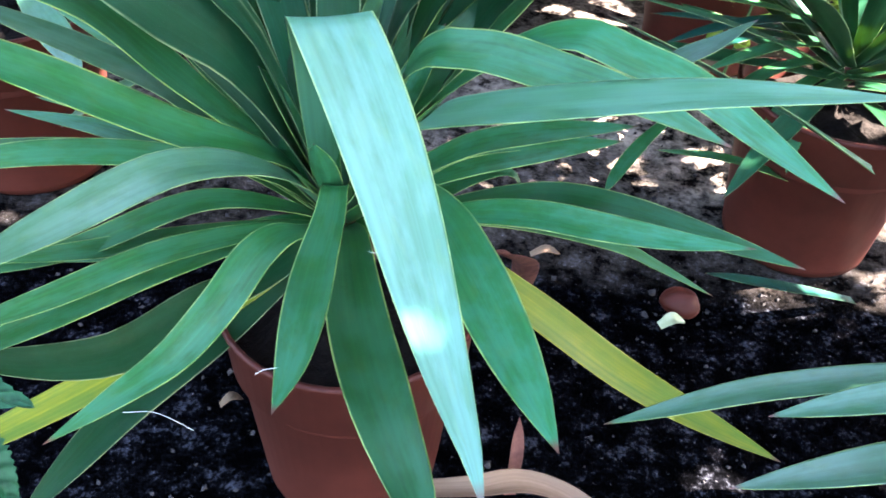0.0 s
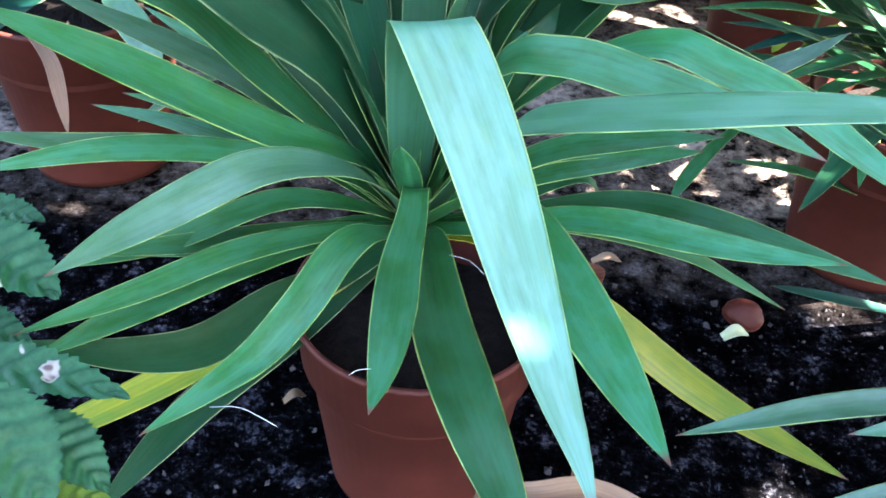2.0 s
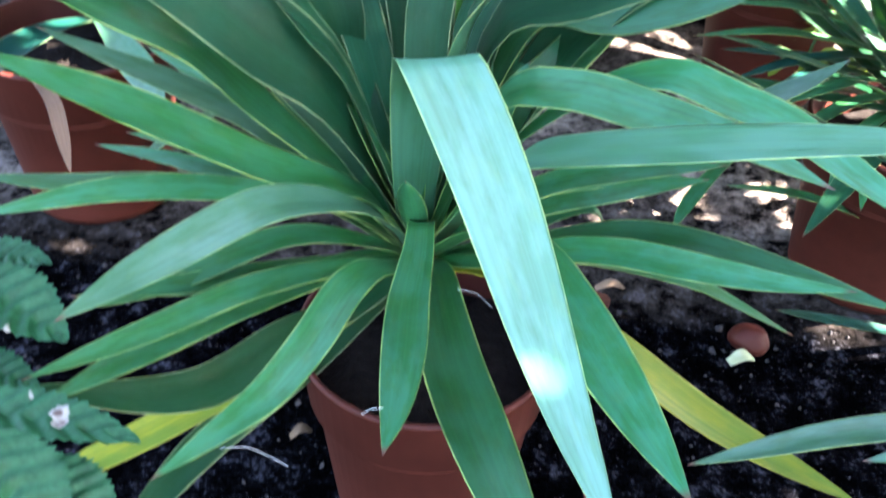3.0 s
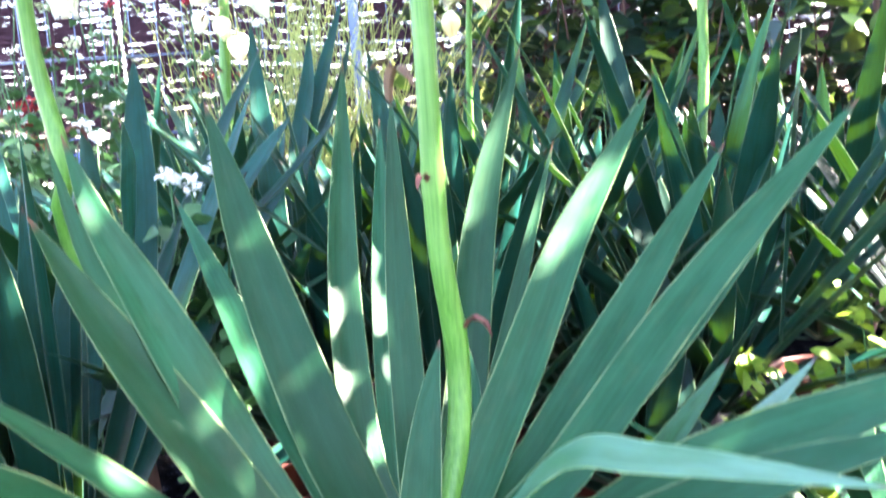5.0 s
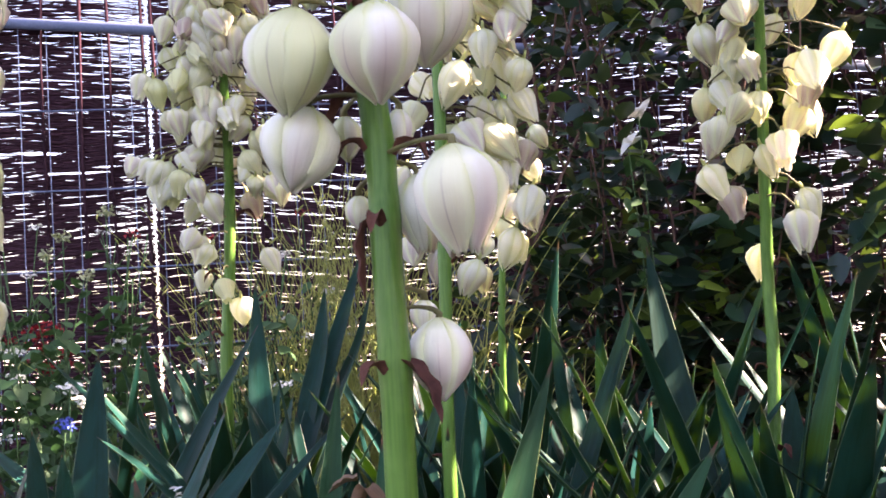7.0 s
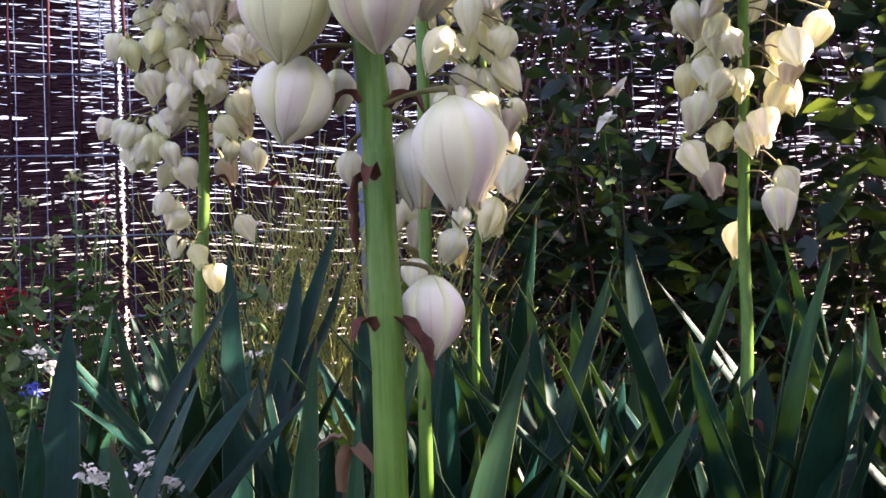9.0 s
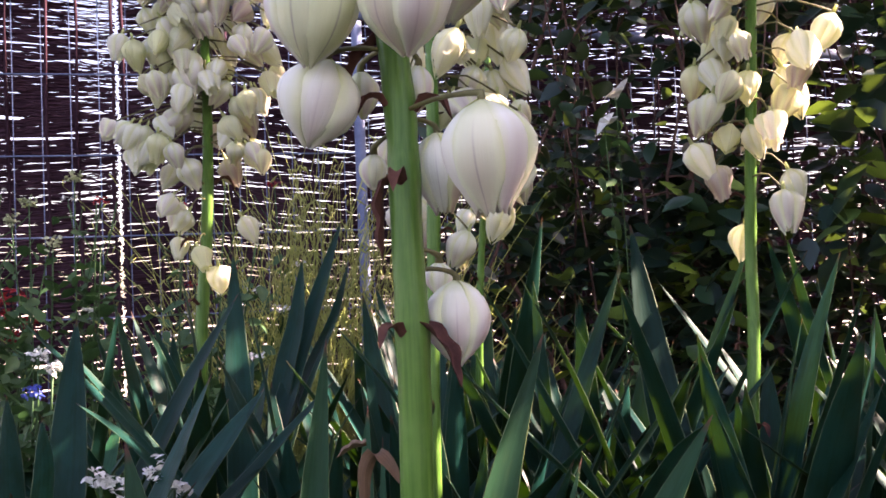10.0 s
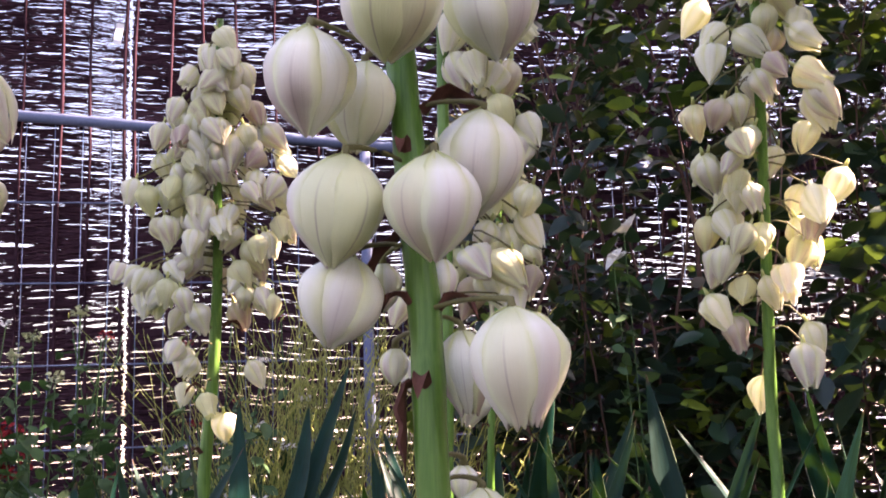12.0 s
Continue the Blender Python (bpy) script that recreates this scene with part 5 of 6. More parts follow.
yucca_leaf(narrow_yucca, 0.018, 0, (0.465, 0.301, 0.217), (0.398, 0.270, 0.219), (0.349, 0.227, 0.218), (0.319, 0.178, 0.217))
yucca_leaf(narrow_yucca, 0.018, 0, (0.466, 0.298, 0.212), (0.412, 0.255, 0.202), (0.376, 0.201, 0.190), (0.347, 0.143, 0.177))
yucca_leaf(narrow_yucca, 0.018, 0, (0.460, 0.313, 0.237), (0.398, 0.293, 0.267), (0.348, 0.268, 0.299), (0.303, 0.243, 0.341), mat=leaf_back_shaded)
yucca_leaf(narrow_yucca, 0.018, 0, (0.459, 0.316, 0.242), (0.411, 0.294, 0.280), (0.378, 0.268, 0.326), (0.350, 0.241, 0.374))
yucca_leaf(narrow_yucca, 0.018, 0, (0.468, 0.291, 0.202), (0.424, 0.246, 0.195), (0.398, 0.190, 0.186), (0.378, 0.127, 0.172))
yucca_leaf(narrow_yucca, 0.018, 0, (0.461, 0.311, 0.235), (0.389, 0.293, 0.259), (0.314, 0.261, 0.261), (0.247, 0.219, 0.256), mat=leaf_back_shaded)
yucca_leaf(narrow_yucca, 0.018, 0, (0.458, 0.319, 0.247), (0.378, 0.309, 0.286), (0.303, 0.286, 0.310), (0.229, 0.254, 0.322))
yucca_leaf(right_yucca, 0.054, 0, (0.313, 0.504, 0.274), (0.307, 0.572, 0.407), (0.30, 0.64, 0.54), (0.294, 0.702, 0.661), (0.285, 0.763, 0.781), (0.273, 0.828, 0.969), mat=leaf_back_shaded)
yucca_leaf(mid_yucca, 0.052, 0, (0.347, 0.599, 0.242), (0.298, 0.604, 0.386), (0.25, 0.61, 0.53), (0.206, 0.615, 0.661), (0.158, 0.621, 0.791), (0.100, 0.611, 0.906), mat=leaf_back_shaded)
yucca_leaf(right_yucca, 0.040, 0, (0.272, 0.569, 0.220), (0.316, 0.594, 0.360), (0.36, 0.62, 0.50), (0.406, 0.647, 0.647), (0.454, 0.673, 0.795), (0.502, 0.691, 0.917), mat=leaf_back_shaded)
yucca_leaf(right_yucca, 0.036, 0, (0.323, 0.679, 0.326), (0.351, 0.650, 0.438), (0.38, 0.62, 0.55), (0.406, 0.593, 0.652), (0.434, 0.569, 0.754), (0.467, 0.543, 0.888), mat=leaf_back_shaded)
yucca_leaf(right_yucca, 0.036, 0, (0.375, 0.638, 0.404), (0.358, 0.614, 0.492), (0.34, 0.59, 0.58), (0.324, 0.568, 0.660), (0.303, 0.546, 0.738), (0.282, 0.529, 0.812), mat=leaf_back_shaded)
yucca_leaf(right_yucca, 0.030, 0, (0.194, 0.700, 0.510), (0.207, 0.645, 0.565), (0.22, 0.59, 0.62), (0.232, 0.540, 0.670), (0.248, 0.494, 0.719), (0.270, 0.453, 0.755), mat=leaf_back_shaded)
yucca_leaf(left_yucca, 0.040, 0, (-0.456, 0.422, 0.387), (-0.413, 0.486, 0.493), (-0.37, 0.55, 0.60), (-0.331, 0.608, 0.697), (-0.293, 0.664, 0.792), (-0.240, 0.702, 0.895), mat=leaf_back_shaded)
yucca_leaf(left_yucca, 0.040, 0, (-0.224, 0.637, 0.324), (-0.237, 0.688, 0.457), (-0.25, 0.74, 0.59), (-0.262, 0.787, 0.711), (-0.276, 0.837, 0.829), (-0.285, 0.875, 0.957), mat=leaf_back_shaded)
yucca_leaf(left_yucca, 0.034, 0, (-0.211, 0.766, 0.441), (-0.250, 0.768, 0.535), (-0.29, 0.77, 0.63), (-0.326, 0.772, 0.716), (-0.356, 0.772, 0.806), (-0.389, 0.764, 0.882), mat=leaf_back_shaded)
yucca_leaf(near_yucca, 0.040, 0, (-0.346, 0.344, 0.477), (-0.348, 0.377, 0.559), (-0.35, 0.41, 0.64), (-0.352, 0.440, 0.714), (-0.358, 0.471, 0.786), (-0.364, 0.507, 0.875), mat=leaf_back_shaded)
yucca_leaf(near_yucca, 0.034, 0, (-0.201, 0.592, 0.585), (-0.251, 0.581, 0.647), (-0.30, 0.57, 0.71), (-0.345, 0.560, 0.767), (-0.393, 0.547, 0.826), (-0.445, 0.548, 0.880), mat=leaf_back_shaded)
yucca_leaf(rear_yucca, 0.040, 0, (-0.312, 0.822, 0.424), (-0.281, 0.886, 0.547), (-0.25, 0.95, 0.67), (-0.222, 1.008, 0.782), (-0.190, 1.068, 0.896), (-0.155, 1.118, 1.014), mat=leaf_back_shaded)
yucca_leaf(rear_yucca, 0.036, 0, (-0.317, 0.916, 0.497), (-0.278, 0.948, 0.589), (-0.24, 0.98, 0.68), (-0.205, 1.009, 0.763), (-0.165, 1.040, 0.849), (-0.141, 1.073, 0.940), mat=leaf_back_shaded)
yucca_leaf(rear_yucca, 0.038, 0, (-0.274, 0.927, 0.537), (-0.262, 0.954, 0.619), (-0.25, 0.98, 0.70), (-0.239, 1.004, 0.774), (-0.223, 1.032, 0.852), (-0.216, 1.063, 0.947), mat=leaf_back_shaded)
yucca_leaf(mid_yucca, 0.044, 0, (-0.329, 0.359, 0.536), (-0.300, 0.399, 0.593), (-0.27, 0.44, 0.65), (-0.243, 0.477, 0.702), (-0.210, 0.515, 0.751), (-0.182, 0.557, 0.792), mat=leaf_back_shaded)
yucca_leaf(mid_yucca, 0.046, 0, (-0.341, 0.426, 0.565), (-0.291, 0.448, 0.613), (-0.24, 0.47, 0.66), (-0.194, 0.490, 0.703), (-0.150, 0.507, 0.749), (-0.103, 0.520, 0.799), mat=leaf_back_shaded)
yucca_leaf(near_yucca, 0.026, 0, (-0.345, 0.353, 0.645), (-0.340, 0.352, 0.682), (-0.336, 0.351, 0.718), (-0.332, 0.350, 0.751), (-0.333, 0.348, 0.794), mat=leaf_back_shaded)
yucca_leaf(left_yucca, 0.030, 0, (-0.443, 0.660, 0.456), (-0.422, 0.655, 0.579), (-0.401, 0.651, 0.702), (-0.382, 0.647, 0.814), (-0.370, 0.644, 0.883), mat=leaf_back_shaded)
yucca_leaf(near_yucca, 0.030, 0, (-0.141, 0.458, 0.617), (-0.181, 0.456, 0.652), (-0.222, 0.454, 0.687), (-0.259, 0.452, 0.719), (-0.300, 0.450, 0.762), (-0.344, 0.448, 0.796), mat=leaf_back_shaded)
yucca_leaf(left_yucca, 0.034, 0, (-0.295, 0.862, 0.480), (-0.311, 0.857, 0.610), (-0.326, 0.851, 0.740), (-0.340, 0.846, 0.858), (-0.354, 0.843, 0.939), mat=leaf_back_shaded)
yucca_leaf(mid_yucca, 0.034, 0, (-0.151, 0.716, 0.396), (-0.172, 0.711, 0.534), (-0.193, 0.705, 0.671), (-0.212, 0.700, 0.796), (-0.226, 0.696, 0.879), mat=leaf_back_shaded)
yucca_leaf(mid_yucca, 0.032, 0, (0.044, 0.562, 0.628), (0.013, 0.558, 0.682), (-0.018, 0.555, 0.736), (-0.046, 0.552, 0.785), (-0.075, 0.550, 0.822), (-0.105, 0.549, 0.859), mat=leaf_back_shaded)
yucca_leaf(mid_yucca, 0.040, 0, (0.273, 0.520, 0.458), (0.227, 0.515, 0.552), (0.181, 0.511, 0.645), (0.139, 0.507, 0.730), (0.102, 0.503, 0.803), (0.075, 0.501, 0.855), (0.051, 0.499, 0.899), mat=leaf_back_shaded)
yucca_leaf(mid_yucca, 0.036, 0, (0.290, 0.466, 0.548), (0.224, 0.462, 0.614), (0.158, 0.459, 0.680), (0.098, 0.456, 0.740), (0.059, 0.454, 0.781), (0.022, 0.452, 0.821), mat=leaf_back_shaded)
yucca_leaf(right_yucca, 0.020, 0, (0.385, 0.520, 0.498), (0.358, 0.516, 0.571), (0.330, 0.513, 0.645), (0.305, 0.510, 0.712), (0.289, 0.508, 0.757), mat=leaf_back_shaded)
yucca_leaf(right_yucca, 0.036, 0, (0.317, 0.487, 0.494), (0.354, 0.485, 0.572), (0.390, 0.483, 0.650), (0.423, 0.481, 0.721), (0.449, 0.479, 0.781), mat=leaf_back_shaded)
yucca_leaf(right_yucca, 0.032, 0, (0.353, 0.675, 0.399), (0.376, 0.670, 0.522), (0.399, 0.664, 0.645), (0.420, 0.659, 0.757), (0.438, 0.656, 0.839), mat=leaf_back_shaded)
yucca_leaf(rear_yucca, 0.034, 0, (0.384, 0.826, 0.338), (0.327, 0.820, 0.486), (0.270, 0.813, 0.633), (0.218, 0.807, 0.767), (0.179, 0.803, 0.851), mat=leaf_back_shaded)
yucca_leaf(right_yucca, 0.024, 0, (0.106, 0.584, 0.551), (0.156, 0.582, 0.618), (0.207, 0.580, 0.685), (0.253, 0.578, 0.746), (0.291, 0.576, 0.804), mat=leaf_back_shaded)
yucca_leaf(right_yucca, 0.034, 0, (0.468, 0.625, 0.420), (0.478, 0.620, 0.546), (0.488, 0.614, 0.671), (0.497, 0.609, 0.785), (0.503, 0.606, 0.864), mat=leaf_back_shaded)
yucca_leaf(rear_yucca, 0.026, 0, (0.158, 0.866, 0.571), (0.152, 0.861, 0.658), (0.147, 0.857, 0.745), (0.142, 0.853, 0.824), (0.139, 0.850, 0.895), mat=leaf_back_shaded)
yucca_leaf(near_yucca, 0.030, 0, (-0.433, 0.505, 0.561), (-0.433, 0.503, 0.623), (-0.433, 0.501, 0.686), (-0.433, 0.499, 0.743), (-0.434, 0.497, 0.800), mat=leaf_back_shaded)
yucca_leaf(near_yucca, 0.015, 10, (-0.452, 0.126, 0.244), (-0.414, 0.087, 0.241), (-0.397, 0.061, 0.224), (-0.383, 0.035, 0.193), mat=leaf_dry)
yucca_leaf(near_yucca, 0.030, 10, (-0.348, 0.090, 0.330), (-0.315, 0.056, 0.317), (-0.287, 0.025, 0.309), (-0.263, 0.001, 0.294), mat=leaf_glaucous_skylit)
yucca_leaf(near_yucca, 0.022, 10, (-0.239, 0.105, 0.243), (-0.266, 0.084, 0.236), (-0.292, 0.059, 0.226), (-0.312, 0.036, 0.216), mat=leaf_glaucous_skylit)
small_yucca = thing("yucca", "small dark green yucca with a spreading rosette on a short trunk", "yucca", "yuccas")
bm = bmesh.new()
tube(bm, [Vector((-0.451, 0.584, 0.0)), Vector((-0.441, 0.584, 0.2)), Vector((-0.451, 0.584, 0.398))], [0.03, 0.027, 0.022], 10)
part("trunk", bm, bark, small_yucca)
rosette(small_yucca, (-0.451, 0.584, 0.398), 30, 0.40, 83, 4, 70, leaf_green_shaded, 0.034)
fill_yucca = thing("yucca", "low spreading yucca between the pots", "yucca", "yuccas")
rosette(fill_yucca, (0.27, 0.62, 0.19), 36, 0.46, 81, 6, 75, clear=(0, 0.02, 0.36))
# pots of the neighbours
for at, rim, h, lab in [((-0.485, 0.285, 0), 0.118, 0.215, "brick-red plastic pot on dark ground, in half shade"), ((0.462, 0.262, 0), 0.114, 0.20, "brick-red plastic pot beside sunlit soil"),
                        ((0.40, 0.71, 0), 0.115, 0.22, "brick-red plastic pot under dense leaves"), ((-0.36, 0.93, 0), 0.115, 0.22, "brick-red plastic pot under dense leaves"),
                        ((0.0, 0.63, 0), 0.10, 0.19, "brick-red plastic pot under dense leaves"), ((0.05, 1.09, 0), 0.105, 0.2, "brick-red plastic pot under dense leaves"), ((0.24, 1.01, 0), 0.1, 0.2, "brick-red plastic pot under dense leaves"),
                        ((-0.18, 0.73, 0), 0.095, 0.18, "brick-red plastic pot under dense leaves"), ((0.82, 0.79, 0), 0.105, 0.2, "brick-red plastic pot under dense leaves"), ((-0.74, 0.74, 0), 0.1, 0.18, "brick-red plastic pot under dense leaves"), ((0.74, 1.16, 0), 0.105, 0.22, "brick-red plastic pot under dense leaves"), ((-0.12, 1.36, 0), 0.1, 0.19, "brick-red plastic pot under dense leaves")]:
    flower_pot(at, rim, h, rim * 0.75, lab)

# the yucca whose leaves reach in from the right, low down
side_yucca = thing("yucca", "yucca whose low leaves reach over the dark ground", "yucca", "yuccas")
SIDE = (0.52, -0.20, 0.22)
yucca_leaf(side_yucca, 0.030, 10, SIDE, (0.43, -0.18, 0.22), (0.30, -0.19, 0.20), (0.177, -0.221, 0.179), mat=leaf_glaucous_skylit)
yucca_leaf(side_yucca, 0.034, 10, SIDE, (0.43, -0.23, 0.26), (0.35, -0.245, 0.26), (0.272, -0.253, 0.240), mat=leaf_glaucous_skylit)
yucca_leaf(side_yucca, 0.036, 10, SIDE, (0.42, -0.28, 0.27), (0.32, -0.305, 0.265), (0.235, -0.318, 0.247), mat=leaf_glaucous_skylit)
rosette(side_yucca, SIDE, 26, 0.30, 61, 25, 80, leaf_green, 0.034)
flower_pot((0.54, -0.19, 0), 0.10, 0.19, 0.075, "brick-red plastic pot at the edge of the row")


def serrated_leaf(parent, base, tip, width, sag, seed, mat=None):
    """A broad toothed leaf with sunken veins."""
    rng = random.Random(seed)
    base, tip = Vector(base), Vector(tip)
    ax = tip - base
    side = ax.cross(Vector((0, 0, 1))).normalized()
    up = side.cross(ax).normalized()
    bm = bmesh.new()
    n, m = 64, 12
    rows = []
    for i in range(n + 1):
        s = i / n
        w = width * 0.5 * (math.sin(math.pi * min(s * 0.96 + 0.03, 1.0)) ** 0.75) * (1.12 - 0.35 * s)
        tooth = 1 + 0.15 * ((i % 4) / 3 - 0.5) * rng.uniform(0.6, 1.3)
        row = []
        for j in range(m + 1):
            u = j / m * 2 - 1
            ww = w * (tooth if abs(u) > 0.99 else 1.0)
            vein = -0.0016 * math.cos((s * 14 - abs(u) * 2.2) * 2 * math.pi / 2) * (1 - abs(u) * 0.4)
            row.append(bm.verts.new(base + ax * (s + 0.02 * (tooth - 1) * abs(u)) + side * u * ww + up * (0.3 * ww * abs(u) - sag * s * s + vein)))
        rows.append(row)
    for a, b in zip(rows, rows[1:]):
        for j in range(m):
            bm.faces.new((a[j], b[j], b[j + 1], a[j + 1]))
    bmesh.ops.solidify(bm, geom=bm.faces[:], thickness=0.0008)
    return part("leaf", bm, mat or broad_leaf, parent)


def broad_leaf_material():
    m, n, l, b = material("broad_leaf", 0.42, 0.35)
    co = n.new("ShaderNodeTexCoord").outputs["Object"]
    big, fine = noise_tex(n, l, 26.0, 3, 0.5, co), noise_tex(n, l, 150.0, 3, 0.6, co)
    r = ramp(n, [(0.30, (0.011, 0.085, 0.030)), (0.72, (0.028, 0.145, 0.060))])
    l.new(fine.outputs["Fac"], r.inputs[0])
    ring = ramp(n, [(0.655, (0, 0, 0)), (0.665, (1, 1, 1))])
    l.new(big.outputs["Fac"], ring.inputs[0])
    core = ramp(n, [(0.685, (0, 0, 0)), (0.70, (1, 1, 1))])
    l.new(big.outputs["Fac"], core.inputs[0])
    col = mix(n, l, ring.outputs[0], r.outputs[0], (0.42, 0.40, 0.34))
    col = mix(n, l, core.outputs[0], col, (0.14, 0.09, 0.07))
    l.new(col, b.inputs["Base Color"])
    bump(n, l, b, fine.outputs["Fac"], 0.4, 0.001)
    see_through(n, l, b, col, 0.2)
    return m


broad_leaf = broad_leaf_material()
herb = thing("hydrangea_plant", "low plant with broad toothed dark green leaves with brown spots", "plant")
bm = bmesh.new()
tube(bm, spline([(-0.36, -0.40, 0.0), (-0.34, -0.41, 0.16), (-0.31, -0.40, 0.30), (-0.29, -0.38, 0.40)], 12), [0.005 - 0.0002 * k for k in range(13)], 8)
part("stem", bm, weed_green, herb)
for k, (b0, t0, w, sag) in enumerate([((-0.251, -0.311, 0.375), (-0.189, -0.330, 0.358), 0.045, 0.006), ((-0.267, -0.282, 0.365), (-0.217, -0.284, 0.369), 0.026, 0.004), ((-0.231, -0.374, 0.346), (-0.136, -0.376, 0.344), 0.031, 0.008), ((-0.205, -0.394, 0.351), (-0.156, -0.430, 0.315), 0.047, 0.010), ((-0.195, -0.376, 0.310), (-0.146, -0.397, 0.291), 0.035, 0.010), ((-0.260, -0.328, 0.326), (-0.211, -0.335, 0.325), 0.028, 0.006), ((-0.225, -0.407, 0.307), (-0.182, -0.426, 0.291), 0.034, 0.006)]):
    serrated_leaf(herb, b0, t0, w, sag, k)
# two leaves coloured as if the sun were on them
serrated_leaf(herb, (-0.212, -0.392, 0.262), (-0.156, -0.386, 0.263), 0.030, 0.006, 20, weed_sunlit)["label"] = "yellow-green leaf with sunlight put into its colour"
serrated_leaf(herb, (-0.200, -0.363, 0.263), (-0.165, -0.375, 0.246), 0.026, 0.006, 21, weed_sunlit)["label"] = "yellow-green leaf with sunlight put into its colour"

# crumbs of soil and grit lying on the cloth
def make_crumbs():
    rng = random.Random(31)
    bm = bmesh.new()
    for k in range(1500):
        x, y = (rng.uniform(-0.45, 0.6), rng.uniform(-0.35, 0.75))
        if rng.random() > 0.35 + 0.65 * (noise.noise(Vector((x * 6, y * 6, 2))) > 0.02):
            continue
        r = rng.uniform(0.0012, 0.0036) * (1.8 if rng.random() < 0.10 else 1.0)
        z = 0.010 * noise.noise(Vector((x * 4, y * 4, 0))) + 0.006 * noise.noise(Vector((x * 13, y * 13, 3))) - 0.004
        tilt = Euler((rng.uniform(0, 3), rng.uniform(0, 3), rng.uniform(0, 6))).to_matrix()
        vs = [bm.verts.new(Vector((x, y, z + r * 0.4)) + tilt @ (Vector(q) * r * rng.uniform(0.7, 1.3))) for q in ((1, 0, 0), (-1, 0, 0), (0, 0.8, 0), (0, -0.8, 0), (0, 0, 0.7), (0, 0, -0.7))]
        for a, b, c in ((0, 2, 4), (2, 1, 4), (1, 3, 4), (3, 0, 4), (2, 0, 5), (1, 2, 5), (3, 1, 5), (0, 3, 5)):
            bm.faces.new((vs[a], vs[b], vs[c]))
    tagged(part("soil_crumbs", bm, crumb, smooth=False), "loose soil crumbs and grit on the black cloth", "soil", kind="stuff")


make_crumbs()
# litter on the ground
for k, (x, y, ln, w, az, m, lab) in enumerate([(0.278, 0.062, 0.03, 0.018, 20, umbel_green, "pale green fallen leaf on the dark ground"), (0.305, 0.100, 0.045, 0.03, 60, terracotta, "brick-red pot shard on the dark ground"),
                                             (-0.17, 0.02, 0.028, 0.012, 80, leaf_dry, "small tan dry leaf on the ground"), (-0.15, -0.10, 0.022, 0.011, 30, leaf_dry, "small tan dry leaf on the ground"), (-0.23, -0.03, 0.03, 0.018, 120, leaf_dry, "small tan dry leaf on the ground"),
                                             (0.14, 0.16, 0.035, 0.014, 10, leaf_dry, "small tan dry leaf on the ground")]):
    d = Vector((math.cos(radians(az)), math.sin(radians(az)), 0)) * ln
    if m is terracotta:
        bm = bmesh.new()
        bmesh.ops.create_icosphere(bm, subdivisions=3, radius=1.0)
        for v in bm.verts:
            v.co = Vector((x, y, 0.012)) + Vector((v.co.x * ln * 0.5, v.co.y * ln * 0.38, v.co.z * 0.016)) * (1 + 0.25 * noise.noise(v.co * 1.3))
        ob = part("pot_shard", bm, m)
    else:
        ob = part("fallen_leaf", blade(((x, y, 0.010), Vector((x, y, 0.018)) + d * 0.5, Vector((x, y, 0.010)) + d), w, 0, 8, 0.4, 0.002), m)
    tagged(ob, lab, "leaf" if m is not terracotta else "shard")
ob = part("dry_leaf", blade(((0.04, -0.20, 0.05), (0.09, -0.205, 0.065), (0.15, -0.185, 0.05), (0.26, -0.22, 0.012)), 0.024, 0, 18, 0.5, 0.0015, 0.8, 0.4, 0.25), leaf_dry)
tagged(ob, "long curled tan dry leaf leaning on the pot", "leaf")
ob = part("dry_leaf", blade(((0.12, 0.06, 0.02), (0.125, 0.03, 0.10), (0.115, 0.0, 0.14), (0.09, -0.03, 0.17)), 0.03, 0, 14, 0.5, 0.0015), bract_brown)
tagged(ob, "curled dark brown dry leaf beside the pot", "leaf")
ob = part("cane", blade(((0.125, -0.16, 0.0), (0.126, -0.158, 0.05), (0.124, -0.155, 0.10)), 0.012, 0, 6, 0.3, 0.003, 0.9), bract_brown)
tagged(ob, "thin brown stub of cane stuck in the ground", "cane")


# shrub with dark leaves in front of the fence, and the unseen trees added to shade the yard
def leaf_cluster(bm, centre, radius, count, size, rng, flat=1.0):
    for _ in range(count):
        d = Vector((rng.gauss(0, 1), rng.gauss(0, 1), rng.gauss(0, 1) * flat))
        p = Vector(centre) + d.normalized() * radius * rng.random() ** 0.5
        s = size * rng.uniform(0.6, 1.2)
        rot = Euler((rng.uniform(-0.9, 0.9), rng.uniform(-0.9, 0.9), rng.uniform(0, 6.28))).to_matrix()
        prof = ((0, 0), (0.20, 0.20), (0.46, 0.27), (0.78, 0.16), (1.0, 0.0))
        mid = [bm.verts.new(p + rot @ Vector((0, s * (t - 0.5), -0.10 * s * t * t))) for t, _w in prof]
        le = [bm.verts.new(p + rot @ Vector((-w * s, s * (t - 0.5), 0.10 * s * w * 3 - 0.10 * s * t * t))) for t, w in prof[1:4]]
        ri = [bm.verts.new(p + rot @ Vector((w * s, s * (t - 0.5), 0.10 * s * w * 3 - 0.10 * s * t * t))) for t, w in prof[1:4]]
        for e, flip in ((le, False), (ri, True)):
            for f in ((mid[0], mid[1], e[0]), (mid[1], mid[2], e[1], e[0]), (mid[2], mid[3], e[2], e[1]), (mid[3], mid[4], e[2])):
                bm.faces.new(f if flip else f[::-1])


